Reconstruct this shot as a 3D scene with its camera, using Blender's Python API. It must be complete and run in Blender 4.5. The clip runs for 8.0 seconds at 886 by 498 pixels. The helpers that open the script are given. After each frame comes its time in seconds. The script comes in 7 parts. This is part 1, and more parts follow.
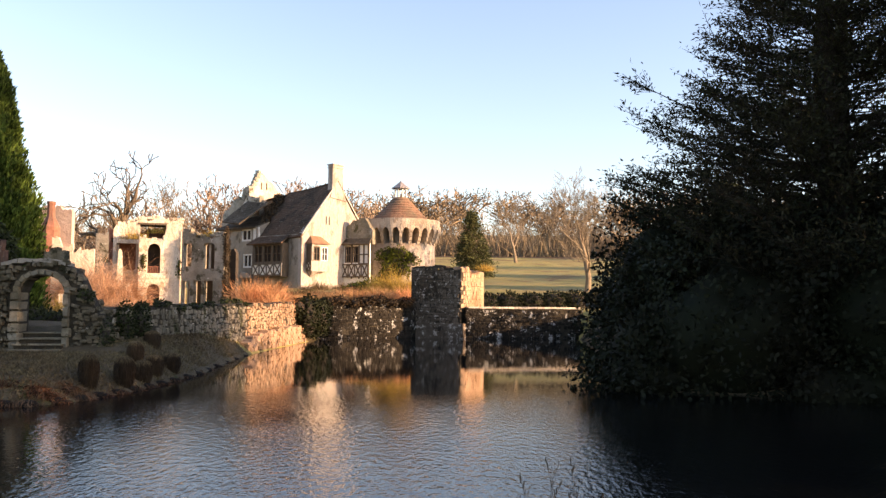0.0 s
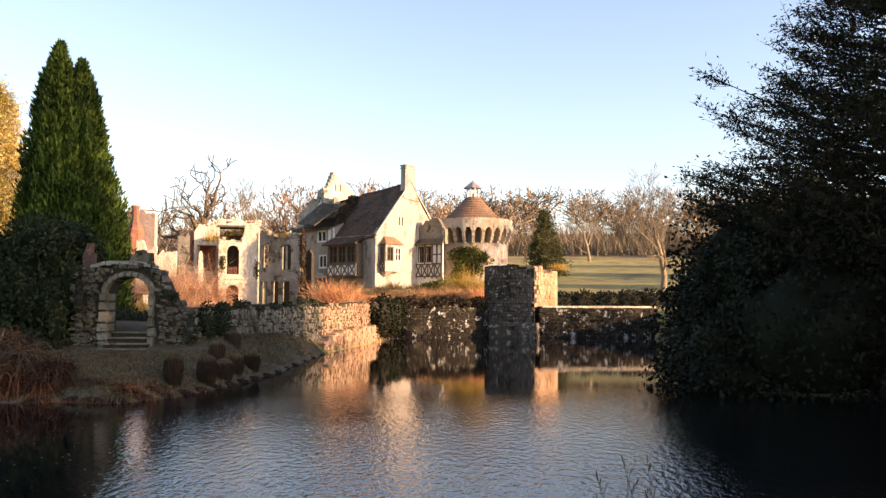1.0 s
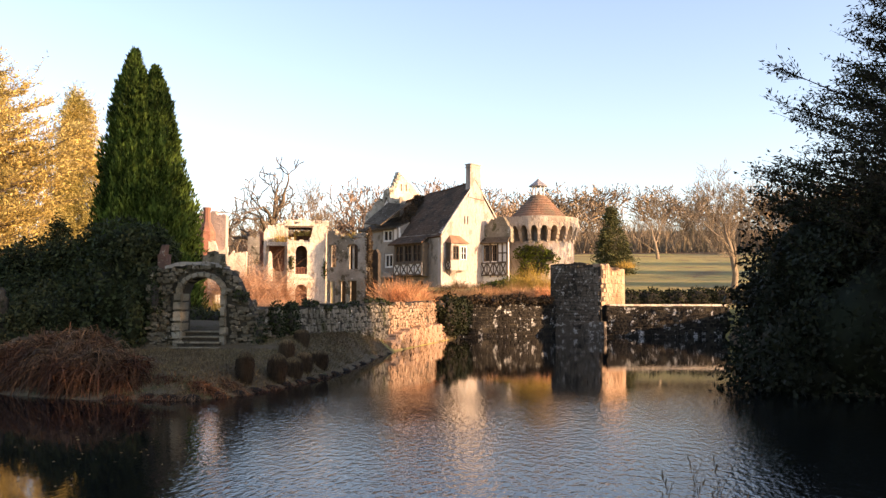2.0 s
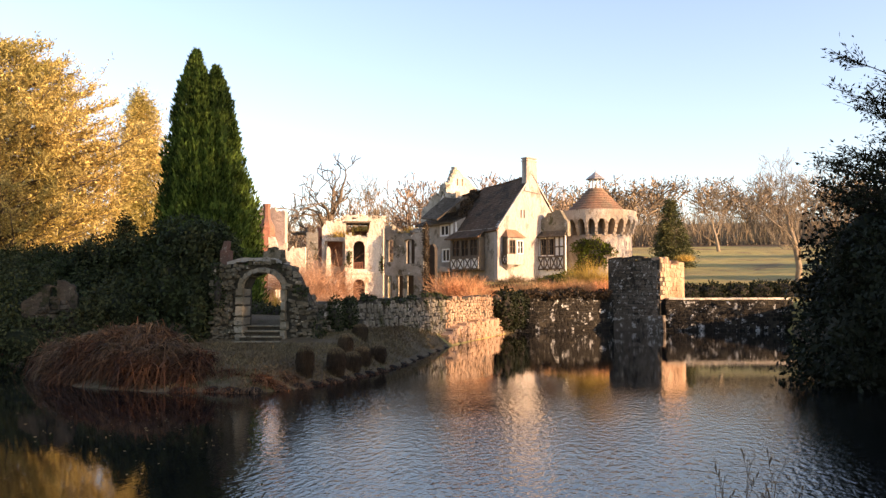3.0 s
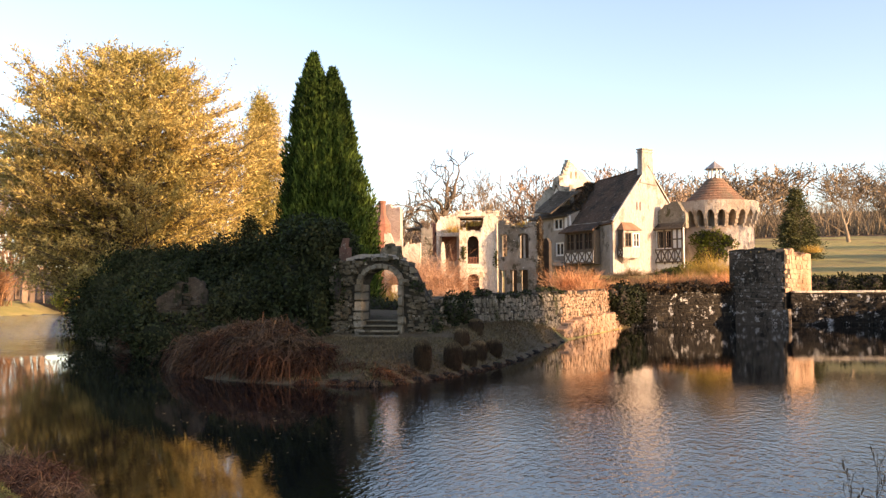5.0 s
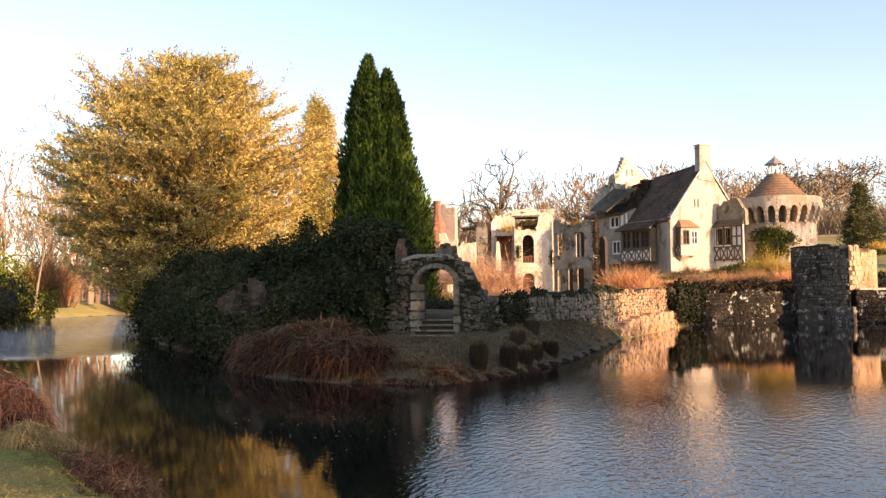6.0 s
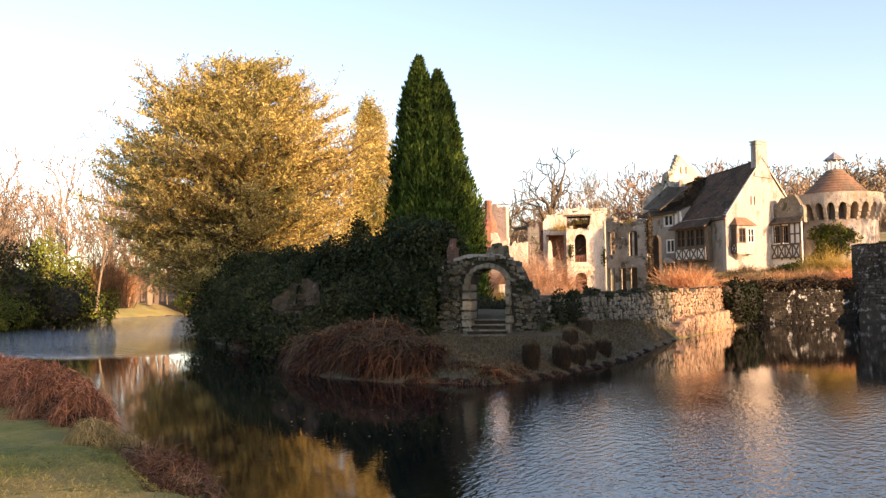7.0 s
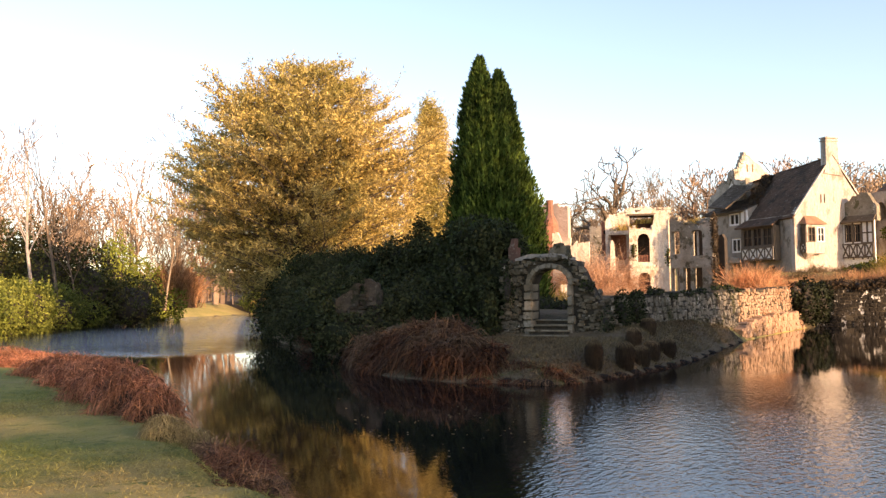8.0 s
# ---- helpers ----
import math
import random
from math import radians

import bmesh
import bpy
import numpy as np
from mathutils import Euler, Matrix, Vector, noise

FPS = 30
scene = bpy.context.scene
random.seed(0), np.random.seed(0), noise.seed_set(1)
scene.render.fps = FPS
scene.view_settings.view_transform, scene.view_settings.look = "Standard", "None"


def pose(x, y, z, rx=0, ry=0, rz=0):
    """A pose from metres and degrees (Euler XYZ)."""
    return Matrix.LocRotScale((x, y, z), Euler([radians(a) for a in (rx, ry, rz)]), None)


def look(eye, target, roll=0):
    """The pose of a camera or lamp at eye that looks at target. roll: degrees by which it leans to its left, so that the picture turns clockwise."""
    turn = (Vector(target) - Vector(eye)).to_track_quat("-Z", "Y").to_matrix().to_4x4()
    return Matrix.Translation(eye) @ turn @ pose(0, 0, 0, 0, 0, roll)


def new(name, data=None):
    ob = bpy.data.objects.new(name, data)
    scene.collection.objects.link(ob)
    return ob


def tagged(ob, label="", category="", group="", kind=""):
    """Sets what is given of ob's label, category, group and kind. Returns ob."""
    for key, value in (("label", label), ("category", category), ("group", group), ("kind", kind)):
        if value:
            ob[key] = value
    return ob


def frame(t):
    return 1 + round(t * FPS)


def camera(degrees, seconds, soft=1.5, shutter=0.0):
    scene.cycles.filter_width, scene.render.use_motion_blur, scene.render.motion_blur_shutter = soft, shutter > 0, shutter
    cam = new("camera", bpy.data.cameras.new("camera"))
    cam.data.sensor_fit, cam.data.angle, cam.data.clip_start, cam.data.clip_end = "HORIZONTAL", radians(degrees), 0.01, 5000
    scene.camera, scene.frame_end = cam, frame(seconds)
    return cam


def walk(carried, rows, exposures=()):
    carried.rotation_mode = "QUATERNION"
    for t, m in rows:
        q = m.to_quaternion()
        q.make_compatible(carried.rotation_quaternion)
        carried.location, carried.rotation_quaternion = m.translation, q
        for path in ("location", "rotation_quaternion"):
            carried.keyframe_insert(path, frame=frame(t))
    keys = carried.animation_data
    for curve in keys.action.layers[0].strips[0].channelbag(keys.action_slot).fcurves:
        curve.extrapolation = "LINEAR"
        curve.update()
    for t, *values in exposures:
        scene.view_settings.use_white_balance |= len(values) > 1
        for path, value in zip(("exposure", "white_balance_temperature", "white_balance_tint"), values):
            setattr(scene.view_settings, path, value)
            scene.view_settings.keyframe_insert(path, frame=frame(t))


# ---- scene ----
cam = camera(53.35, 8.0, soft=1.4)
EYE = 2.25
ROWS = [
    (0.0, 0.000, -0.000, 0.000, 0.00, 3.90, -0.40),
    (0.5, -0.013, -0.045, -0.010, 2.69, 3.83, -0.21),
    (1.0, -0.012, -0.094, -0.002, 4.72, 3.84, -0.21),
    (1.5, 0.014, -0.137, 0.011, 6.72, 3.80, -0.19),
    (2.0, 0.007, -0.170, 0.009, 8.99, 3.74, -0.06),
    (3.5, 0.058, -0.360, 0.016, 14.35, 3.18, 0.18),
    (4.0, 0.053, -0.377, 0.023, 16.16, 3.11, 0.27),
    (4.5, 0.050, -0.421, 0.026, 18.06, 3.06, 0.29),
    (6.0, 0.091, -0.582, 0.025, 23.62, 3.03, 0.68),
    (6.5, 0.114, -0.608, 0.028, 25.08, 3.03, 0.80),
    (7.0, 0.111, -0.637, 0.028, 26.97, 3.06, 0.84),
    (7.5, 0.111, -0.664, 0.022, 28.68, 3.11, 0.85),
    (8.0, 0.110, -0.686, 0.023, 30.92, 3.13, 0.77),
]
walk(cam, [(t, pose(x, y, EYE + z, 0, 0, yaw) @ pose(0, 0, 0, pitch) @ pose(0, 0, 0, 0, roll) @ pose(0, 0, 0, 90))
           for t, x, y, z, yaw, pitch, roll in ROWS], [(0.0, 1.55, 7900, 26), (8.0, 1.55, 7900, 26)])

# ---- light ----
SUN_SIDE, SUN_UP = 77.0, 13.0          # degrees to the right of straight back, and above the horizon
to_sun = Vector((math.sin(radians(SUN_SIDE)) * math.cos(radians(SUN_UP)), -math.cos(radians(SUN_SIDE)) * math.cos(radians(SUN_UP)),
                 math.sin(radians(SUN_UP))))
world = bpy.data.worlds.new("sky")
scene.world = world
world.use_nodes = True
wn = world.node_tree.nodes
sky = wn.new("ShaderNodeTexSky")
sky.sky_type, sky.sun_disc = "NISHITA", False
sky.sun_elevation, sky.sun_rotation = radians(SUN_UP), radians(180 - SUN_SIDE)
sky.air_density, sky.dust_density, sky.ozone_density = 1.0, 1.1, 2.4
wn["Background"].inputs["Strength"].default_value = 0.15
world.node_tree.links.new(sky.outputs[0], wn["Background"].inputs["Color"])
sun = new("sun", bpy.data.lights.new("sun", "SUN"))
sun.data.energy, sun.data.angle, sun.data.color = 3.95, radians(0.6), (1.0, 0.735, 0.48)
sun.matrix_world = look(to_sun * 200, (0, 0, 0))


# ---- materials ----
def surface(name, colours, scale=3.0, rough=0.85, bump=0.3, spots=None, spot_scale=6.0, spot_level=0.62, vary=0.0, grain=9.0, stretch=(1, 1, 1),
            through_light=0.0, metal=0.0, patch=None, patch_scale=0.6, patch_level=0.58, island=0.0):
    m = bpy.data.materials.new(name)
    m.use_nodes = True
    n, link = m.node_tree.nodes, m.node_tree.links.new
    b = n["Principled BSDF"]
    where = n.new("ShaderNodeNewGeometry")
    mapping = n.new("ShaderNodeMapping")
    mapping.inputs["Scale"].default_value = stretch
    link(where.outputs["Position"], mapping.inputs["Vector"])

    def noise_at(s, detail=6.0, rough_=0.6):
        t = n.new("ShaderNodeTexNoise")
        t.inputs["Scale"].default_value, t.inputs["Detail"].default_value, t.inputs["Roughness"].default_value = s, detail, rough_
        link(mapping.outputs["Vector"], t.inputs["Vector"])
        return t.outputs["Fac"]

    def mixed(fac, a, c, mode="MIX"):
        x = n.new("ShaderNodeMix")
        x.data_type, x.blend_type = "RGBA", mode
        for sock, v in ((x.inputs[0], fac), (x.inputs[6], a), (x.inputs[7], c)):
            if isinstance(v, (int, float)):
                sock.default_value = v
            elif isinstance(v, tuple):
                sock.default_value = (*v, 1)
            else:
                link(v, sock)
        return x.outputs[2]

    def step(fac, low, high):
        r = n.new("ShaderNodeMapRange")
        r.inputs["From Min"].default_value, r.inputs["From Max"].default_value = low, high
        link(fac, r.inputs["Value"])
        return r.outputs["Result"]

    col = mixed(step(noise_at(scale), 0.35, 0.65), colours[0], colours[1])
    if len(colours) > 2:
        col = mixed(step(noise_at(scale * 0.23, 3.0), 0.45, 0.7), col, colours[2])
    if patch:
        col = mixed(step(noise_at(patch_scale, 5.0, 0.7), patch_level, patch_level + 0.06), col, patch)
    if spots:
        col = mixed(step(noise_at(spot_scale, 5.0, 0.75), spot_level, spot_level + 0.05), col, spots)
    fine = noise_at(scale * grain, 4.0, 0.7)
    col = mixed(0.55, col, mixed(step(fine, 0.2, 0.8), (0.45, 0.45, 0.45), (1.45, 1.45, 1.45)), "MULTIPLY")
    for amount, source in ((vary, "object"), (island, "island")):
        if amount:
            if source == "object":
                out = n.new("ShaderNodeObjectInfo").outputs["Random"]
            else:
                out = where.outputs["Random Per Island"]
            r = n.new("ShaderNodeMapRange")
            r.inputs["To Min"].default_value, r.inputs["To Max"].default_value = 1 - amount, 1 + amount
            link(out, r.inputs["Value"])
            col = mixed(1.0, col, r.outputs["Result"], "MULTIPLY")
    link(col, b.inputs["Base Color"])
    b.inputs["Roughness"].default_value, b.inputs["Metallic"].default_value = rough, metal
    if rough > 0.75:
        b.inputs["Specular IOR Level"].default_value = 0.2
    if bump:
        bp = n.new("ShaderNodeBump")
        bp.inputs["Strength"].default_value, bp.inputs["Distance"].default_value = bump, 0.3 / scale
        link(noise_at(scale * 2.5, 8.0, 0.65), bp.inputs["Height"])
        link(bp.outputs[0], b.inputs["Normal"])
    if through_light:
        tr, mx = n.new("ShaderNodeBsdfTranslucent"), n.new("ShaderNodeMixShader")
        link(col, tr.inputs["Color"])
        mx.inputs[0].default_value = through_light
        link(b.outputs[0], mx.inputs[1])
        link(tr.outputs[0], mx.inputs[2])
        link(mx.outputs[0], n["Material Output"].inputs["Surface"])
        b.inputs["Specular IOR Level"].default_value = 0.08
    return m


M = {}
M["lawn"] = surface("lawn", ((0.1, 0.135, 0.03), (0.18, 0.19, 0.05), (0.28, 0.225, 0.085)), 1.6, 0.95, 0.8, grain=24, patch=(0.1, 0.12, 0.03), patch_scale=4.0, patch_level=0.56, spots=(0.32, 0.27, 0.12), spot_scale=9.0, spot_level=0.63)
M["rough_grass"] = surface("rough_grass", ((0.095, 0.074, 0.042), (0.16, 0.122, 0.072), (0.12, 0.086, 0.052)), 1.2, 0.95, 0.8, grain=20, patch=(0.07, 0.075, 0.03), patch_scale=0.7, patch_level=0.57)
M["meadow"] = surface("meadow", ((0.27, 0.24, 0.075), (0.4, 0.32, 0.12), (0.26, 0.2, 0.09)), 0.25, 0.95, 0.4, grain=30, patch=(0.2, 0.13, 0.06), patch_scale=0.09, patch_level=0.55)
M["leaf_litter"] = surface("leaf_litter", ((0.085, 0.055, 0.032), (0.125, 0.08, 0.045), (0.065, 0.045, 0.027)), 0.3, 0.95, 0.3, grain=20)
M["mud"] = surface("mud", ((0.012, 0.01, 0.007), (0.024, 0.018, 0.012)), 2.0, 0.95, 0.5)
M["pale_stone"] = surface("pale_stone", ((0.6, 0.52, 0.41), (0.76, 0.68, 0.56), (0.48, 0.39, 0.29)), 1.1, 0.9, 0.6, spots=(0.22, 0.17, 0.12), spot_scale=2.4, spot_level=0.64, patch=(0.43, 0.33, 0.23), patch_scale=0.9, patch_level=0.58, stretch=(1.2, 1.2, 0.7))
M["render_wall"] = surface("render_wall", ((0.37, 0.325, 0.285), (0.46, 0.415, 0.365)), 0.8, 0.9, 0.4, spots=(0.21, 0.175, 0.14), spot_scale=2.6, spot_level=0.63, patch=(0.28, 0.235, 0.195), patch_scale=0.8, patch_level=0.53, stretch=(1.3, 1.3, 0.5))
# darker than the gable: the long side's shade is put into this colour
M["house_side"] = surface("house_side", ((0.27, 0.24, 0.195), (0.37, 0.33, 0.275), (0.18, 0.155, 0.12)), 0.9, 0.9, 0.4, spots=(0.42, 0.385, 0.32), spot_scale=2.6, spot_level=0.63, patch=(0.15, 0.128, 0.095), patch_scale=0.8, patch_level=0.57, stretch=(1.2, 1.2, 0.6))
M["grey_stone"] = surface("grey_stone", ((0.29, 0.26, 0.205), (0.41, 0.37, 0.3), (0.16, 0.14, 0.1)), 1.4, 0.9, 0.6, spots=(0.62, 0.58, 0.49), spot_scale=3.4, spot_level=0.61, patch=(0.09, 0.08, 0.05), patch_scale=1.1, patch_level=0.55, island=0.25, vary=0.25)
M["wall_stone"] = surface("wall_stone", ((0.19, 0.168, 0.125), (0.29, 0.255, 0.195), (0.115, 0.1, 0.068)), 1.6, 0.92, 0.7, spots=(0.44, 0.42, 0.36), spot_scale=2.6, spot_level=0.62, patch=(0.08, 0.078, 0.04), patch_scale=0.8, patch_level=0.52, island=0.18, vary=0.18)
# near-black under the lichen: the moat walls' shade is put into the colour
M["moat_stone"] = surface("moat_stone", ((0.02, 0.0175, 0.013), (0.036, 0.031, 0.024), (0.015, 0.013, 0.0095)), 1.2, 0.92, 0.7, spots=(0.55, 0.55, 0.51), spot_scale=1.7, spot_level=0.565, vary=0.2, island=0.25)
M["arch_stone"] = surface("arch_stone", ((0.1, 0.086, 0.056), (0.19, 0.162, 0.115), (0.05, 0.045, 0.026)), 2.0, 0.9, 0.6, spots=(0.38, 0.36, 0.29), spot_scale=4.0, spot_level=0.61, patch=(0.04, 0.039, 0.02), patch_scale=1.3, patch_level=0.53, vary=0.2)
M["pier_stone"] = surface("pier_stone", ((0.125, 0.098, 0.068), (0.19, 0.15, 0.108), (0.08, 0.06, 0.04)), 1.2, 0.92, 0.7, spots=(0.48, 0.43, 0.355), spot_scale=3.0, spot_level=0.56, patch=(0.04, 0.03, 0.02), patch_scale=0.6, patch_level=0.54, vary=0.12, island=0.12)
M["tower_stone"] = surface("tower_stone", ((0.42, 0.35, 0.275), (0.54, 0.465, 0.375), (0.31, 0.245, 0.18)), 1.1, 0.9, 0.6, spots=(0.18, 0.14, 0.1), spot_scale=2.6, spot_level=0.6, patch=(0.29, 0.23, 0.17), patch_scale=0.9, patch_level=0.54, stretch=(1.2, 1.2, 0.7))
M["mossy_tile"] = surface("mossy_tile", ((0.1, 0.078, 0.055), (0.155, 0.125, 0.09), (0.06, 0.046, 0.03)), 1.8, 0.95, 0.8, spots=(0.36, 0.33, 0.27), spot_scale=2.6, spot_level=0.62, patch=(0.045, 0.035, 0.022), patch_scale=0.9, patch_level=0.54)
M["dressed_stone"] = surface("dressed_stone", ((0.16, 0.14, 0.098), (0.27, 0.24, 0.178), (0.1, 0.088, 0.055)), 2.0, 0.88, 0.45, spots=(0.075, 0.066, 0.04), spot_scale=3.0, spot_level=0.58, vary=0.12)
# paler than the arch: sky light on the cap's top is in the colour
M["cap_stone"] = surface("cap_stone", ((0.22, 0.205, 0.17), (0.34, 0.315, 0.265)), 2.5, 0.9, 0.4, spots=(0.09, 0.08, 0.055), spot_scale=4.0, spot_level=0.58)
# partly mossy stone, with the ivy bank's shade put into its colour
M["dim_stone"] = surface("dim_stone", ((0.042, 0.036, 0.027), (0.07, 0.06, 0.046), (0.03, 0.03, 0.018)), 2.2, 0.95, 0.7, spots=(0.11, 0.1, 0.08), spot_scale=4.0, spot_level=0.6, patch=(0.022, 0.024, 0.013), patch_scale=1.2, patch_level=0.52, vary=0.3)
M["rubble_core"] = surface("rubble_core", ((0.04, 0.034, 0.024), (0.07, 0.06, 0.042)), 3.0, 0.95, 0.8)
# sunlit copy of the pier and wall stone: warm light put into the colour
M["sunlit_stone"] = surface("sunlit_stone", ((0.34, 0.215, 0.135), (0.44, 0.305, 0.205), (0.25, 0.15, 0.085)), 1.4, 0.9, 0.5, spots=(0.17, 0.12, 0.07), spot_scale=2.4, spot_level=0.61, patch=(0.23, 0.145, 0.08), patch_scale=0.9, patch_level=0.57, vary=0.12, island=0.12)
M["pink_stone"] = surface("pink_stone", ((0.52, 0.42, 0.35), (0.62, 0.52, 0.44), (0.42, 0.33, 0.27)), 1.2, 0.9, 0.5, spots=(0.3, 0.22, 0.16), spot_scale=2.4, spot_level=0.62)
M["red_brick"] = surface("red_brick", ((0.24, 0.1, 0.066), (0.33, 0.155, 0.105), (0.18, 0.095, 0.07)), 3.0, 0.9, 0.4, spots=(0.5, 0.4, 0.3), spot_scale=5.0, spot_level=0.66)
M["old_brick"] = surface("old_brick", ((0.11, 0.055, 0.04), (0.16, 0.085, 0.06), (0.085, 0.058, 0.045)), 3.0, 0.9, 0.5, spots=(0.22, 0.19, 0.15), spot_scale=4.0, spot_level=0.58)
M["roof_tile"] = surface("roof_tile", ((0.085, 0.05, 0.032), (0.135, 0.085, 0.055), (0.055, 0.04, 0.028)), 3.0, 0.9, 0.6, spots=(0.27, 0.23, 0.175), spot_scale=3.8, spot_level=0.605, patch=(0.05, 0.038, 0.026), patch_scale=0.6, patch_level=0.55, vary=0.25)
M["tower_tile"] = surface("tower_tile", ((0.22, 0.12, 0.075), (0.32, 0.18, 0.11), (0.17, 0.13, 0.09)), 1.3, 0.9, 0.5, spots=(0.16, 0.14, 0.09), spot_scale=2.2, spot_level=0.56)
M["timber"] = surface("timber", ((0.09, 0.07, 0.05), (0.16, 0.125, 0.09)), 4.0, 0.8, 0.4, stretch=(3, 3, 0.5))
M["lead"] = surface("lead", ((0.2, 0.19, 0.19), (0.3, 0.28, 0.27)), 2.0, 0.6, 0.2)
M["plaster"] = surface("plaster", ((0.7, 0.68, 0.62), (0.78, 0.76, 0.7)), 1.2, 0.9, 0.15, spots=(0.5, 0.47, 0.4), spot_scale=3.0, spot_level=0.68)
M["white_paint"] = surface("white_paint", ((0.7, 0.69, 0.65), (0.78, 0.77, 0.73)), 5.0, 0.5, 0.1)
# for unlit insides: their shade is put into this colour
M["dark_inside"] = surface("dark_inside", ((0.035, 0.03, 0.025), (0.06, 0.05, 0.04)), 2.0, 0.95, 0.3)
M["bark"] = surface("bark", ((0.11, 0.085, 0.06), (0.19, 0.15, 0.11)), 3.0, 0.95, 0.7, stretch=(2, 2, 0.4))
M["dark_bark"] = surface("dark_bark", ((0.022, 0.018, 0.013), (0.04, 0.032, 0.024)), 3.0, 0.95, 0.7, stretch=(2, 2, 0.4))
M["pale_bark"] = surface("pale_bark", ((0.19, 0.145, 0.095), (0.28, 0.22, 0.15)), 2.0, 0.9, 0.5, stretch=(2, 2, 0.5), island=0.3)
M["birch_bark"] = surface("birch_bark", ((0.27, 0.24, 0.2), (0.38, 0.34, 0.3)), 2.0, 0.8, 0.3, spots=(0.12, 0.1, 0.09), spot_scale=3.0, spot_level=0.64, stretch=(1, 1, 2.0))
M["wood_brown"] = surface("wood_brown", ((0.18, 0.13, 0.08), (0.27, 0.2, 0.125), (0.23, 0.19, 0.12)), 0.06, 0.95, 0.0, island=0.4, grain=4)
M["wood_pink"] = surface("wood_pink", ((0.2, 0.14, 0.095), (0.29, 0.205, 0.14), (0.22, 0.165, 0.115)), 0.08, 0.95, 0.0, island=0.4, grain=4)


def leaves(name, a, b, c=None, light=0.3, scale=0.8, island=0.45):
    return surface(name, (a, b, c) if c else (a, b), scale, 0.6, 0.0, through_light=light, island=island, grain=6)


M["cypress_leaf"] = leaves("cypress_leaf", (0.045, 0.08, 0.016), (0.1, 0.155, 0.03), (0.022, 0.042, 0.01), 0.25, 1.6, 0.7)
M["gold_leaf"] = leaves("gold_leaf", (0.5, 0.375, 0.125), (0.61, 0.475, 0.18), (0.29, 0.28, 0.09), 0.38, 0.5, 0.55)
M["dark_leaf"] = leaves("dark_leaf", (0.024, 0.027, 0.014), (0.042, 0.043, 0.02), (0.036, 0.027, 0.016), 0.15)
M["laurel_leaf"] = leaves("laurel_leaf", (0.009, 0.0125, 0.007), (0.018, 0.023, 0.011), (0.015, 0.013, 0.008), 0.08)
M["ivy_leaf"] = leaves("ivy_leaf", (0.02, 0.03, 0.012), (0.036, 0.048, 0.018), (0.055, 0.058, 0.026), 0.14, 0.8, 0.6)
M["bright_leaf"] = leaves("bright_leaf", (0.13, 0.165, 0.032), (0.22, 0.24, 0.055), (0.07, 0.09, 0.02), 0.28)
M["sunny_leaf"] = leaves("sunny_leaf", (0.15, 0.19, 0.03), (0.24, 0.26, 0.05), (0.09, 0.12, 0.02), 0.3)
M["thicket_leaf"] = leaves("thicket_leaf", (0.045, 0.055, 0.018), (0.085, 0.09, 0.03), (0.09, 0.06, 0.028), 0.2)
M["copper_leaf"] = leaves("copper_leaf", (0.3, 0.15, 0.07), (0.4, 0.22, 0.11), (0.2, 0.12, 0.06), 0.25)
M["fir_leaf"] = leaves("fir_leaf", (0.07, 0.078, 0.03), (0.11, 0.11, 0.045), None, 0.2)
M["creeper"] = leaves("creeper", (0.05, 0.034, 0.02), (0.09, 0.06, 0.034), (0.03, 0.024, 0.014), 0.1)
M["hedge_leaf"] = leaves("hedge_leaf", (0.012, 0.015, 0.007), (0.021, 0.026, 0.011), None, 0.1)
M["tower_ivy"] = leaves("tower_ivy", (0.08, 0.1, 0.015), (0.14, 0.16, 0.025), (0.05, 0.06, 0.012), 0.25)
M["fern_dead"] = leaves("fern_dead", (0.06, 0.025, 0.013), (0.105, 0.048, 0.024), (0.15, 0.1, 0.058), 0.15, 1.6, 0.75)
M["fern_brown"] = leaves("fern_brown", (0.11, 0.045, 0.026), (0.19, 0.09, 0.05), (0.24, 0.16, 0.09), 0.15, 2.0, 0.75)
M["fern_red"] = leaves("fern_red", (0.32, 0.11, 0.058), (0.5, 0.23, 0.13), (0.17, 0.08, 0.045), 0.2, 2.0, 0.75)
M["straw"] = leaves("straw", (0.3, 0.22, 0.1), (0.4, 0.31, 0.15), (0.2, 0.17, 0.07), 0.2)
M["tussock"] = leaves("tussock", (0.15, 0.108, 0.055), (0.24, 0.17, 0.09), (0.1, 0.075, 0.037), 0.15)
M["sedge"] = leaves("sedge", (0.05, 0.033, 0.02), (0.085, 0.058, 0.034), (0.035, 0.024, 0.014), 0.15)
M["bank_blade"] = leaves("bank_blade", (0.125, 0.098, 0.052), (0.19, 0.15, 0.082), (0.11, 0.072, 0.042), 0.15)
M["bramble"] = leaves("bramble", (0.52, 0.32, 0.2), (0.64, 0.45, 0.31), (0.42, 0.22, 0.12), 0.25)
M["dogwood"] = leaves("dogwood", (0.55, 0.24, 0.11), (0.68, 0.38, 0.2), (0.48, 0.32, 0.15), 0.25)
M["golden_shrub"] = leaves("golden_shrub", (0.42, 0.27, 0.06), (0.5, 0.36, 0.1), (0.3, 0.28, 0.06), 0.3)
M["grass_blade"] = leaves("grass_blade", (0.11, 0.14, 0.034), (0.2, 0.21, 0.055), (0.3, 0.24, 0.09), 0.3, 1.6, 0.65)
M["stalk"] = surface("stalk", ((0.05, 0.04, 0.03), (0.09, 0.07, 0.05)), 8.0, 0.9, 0.0)


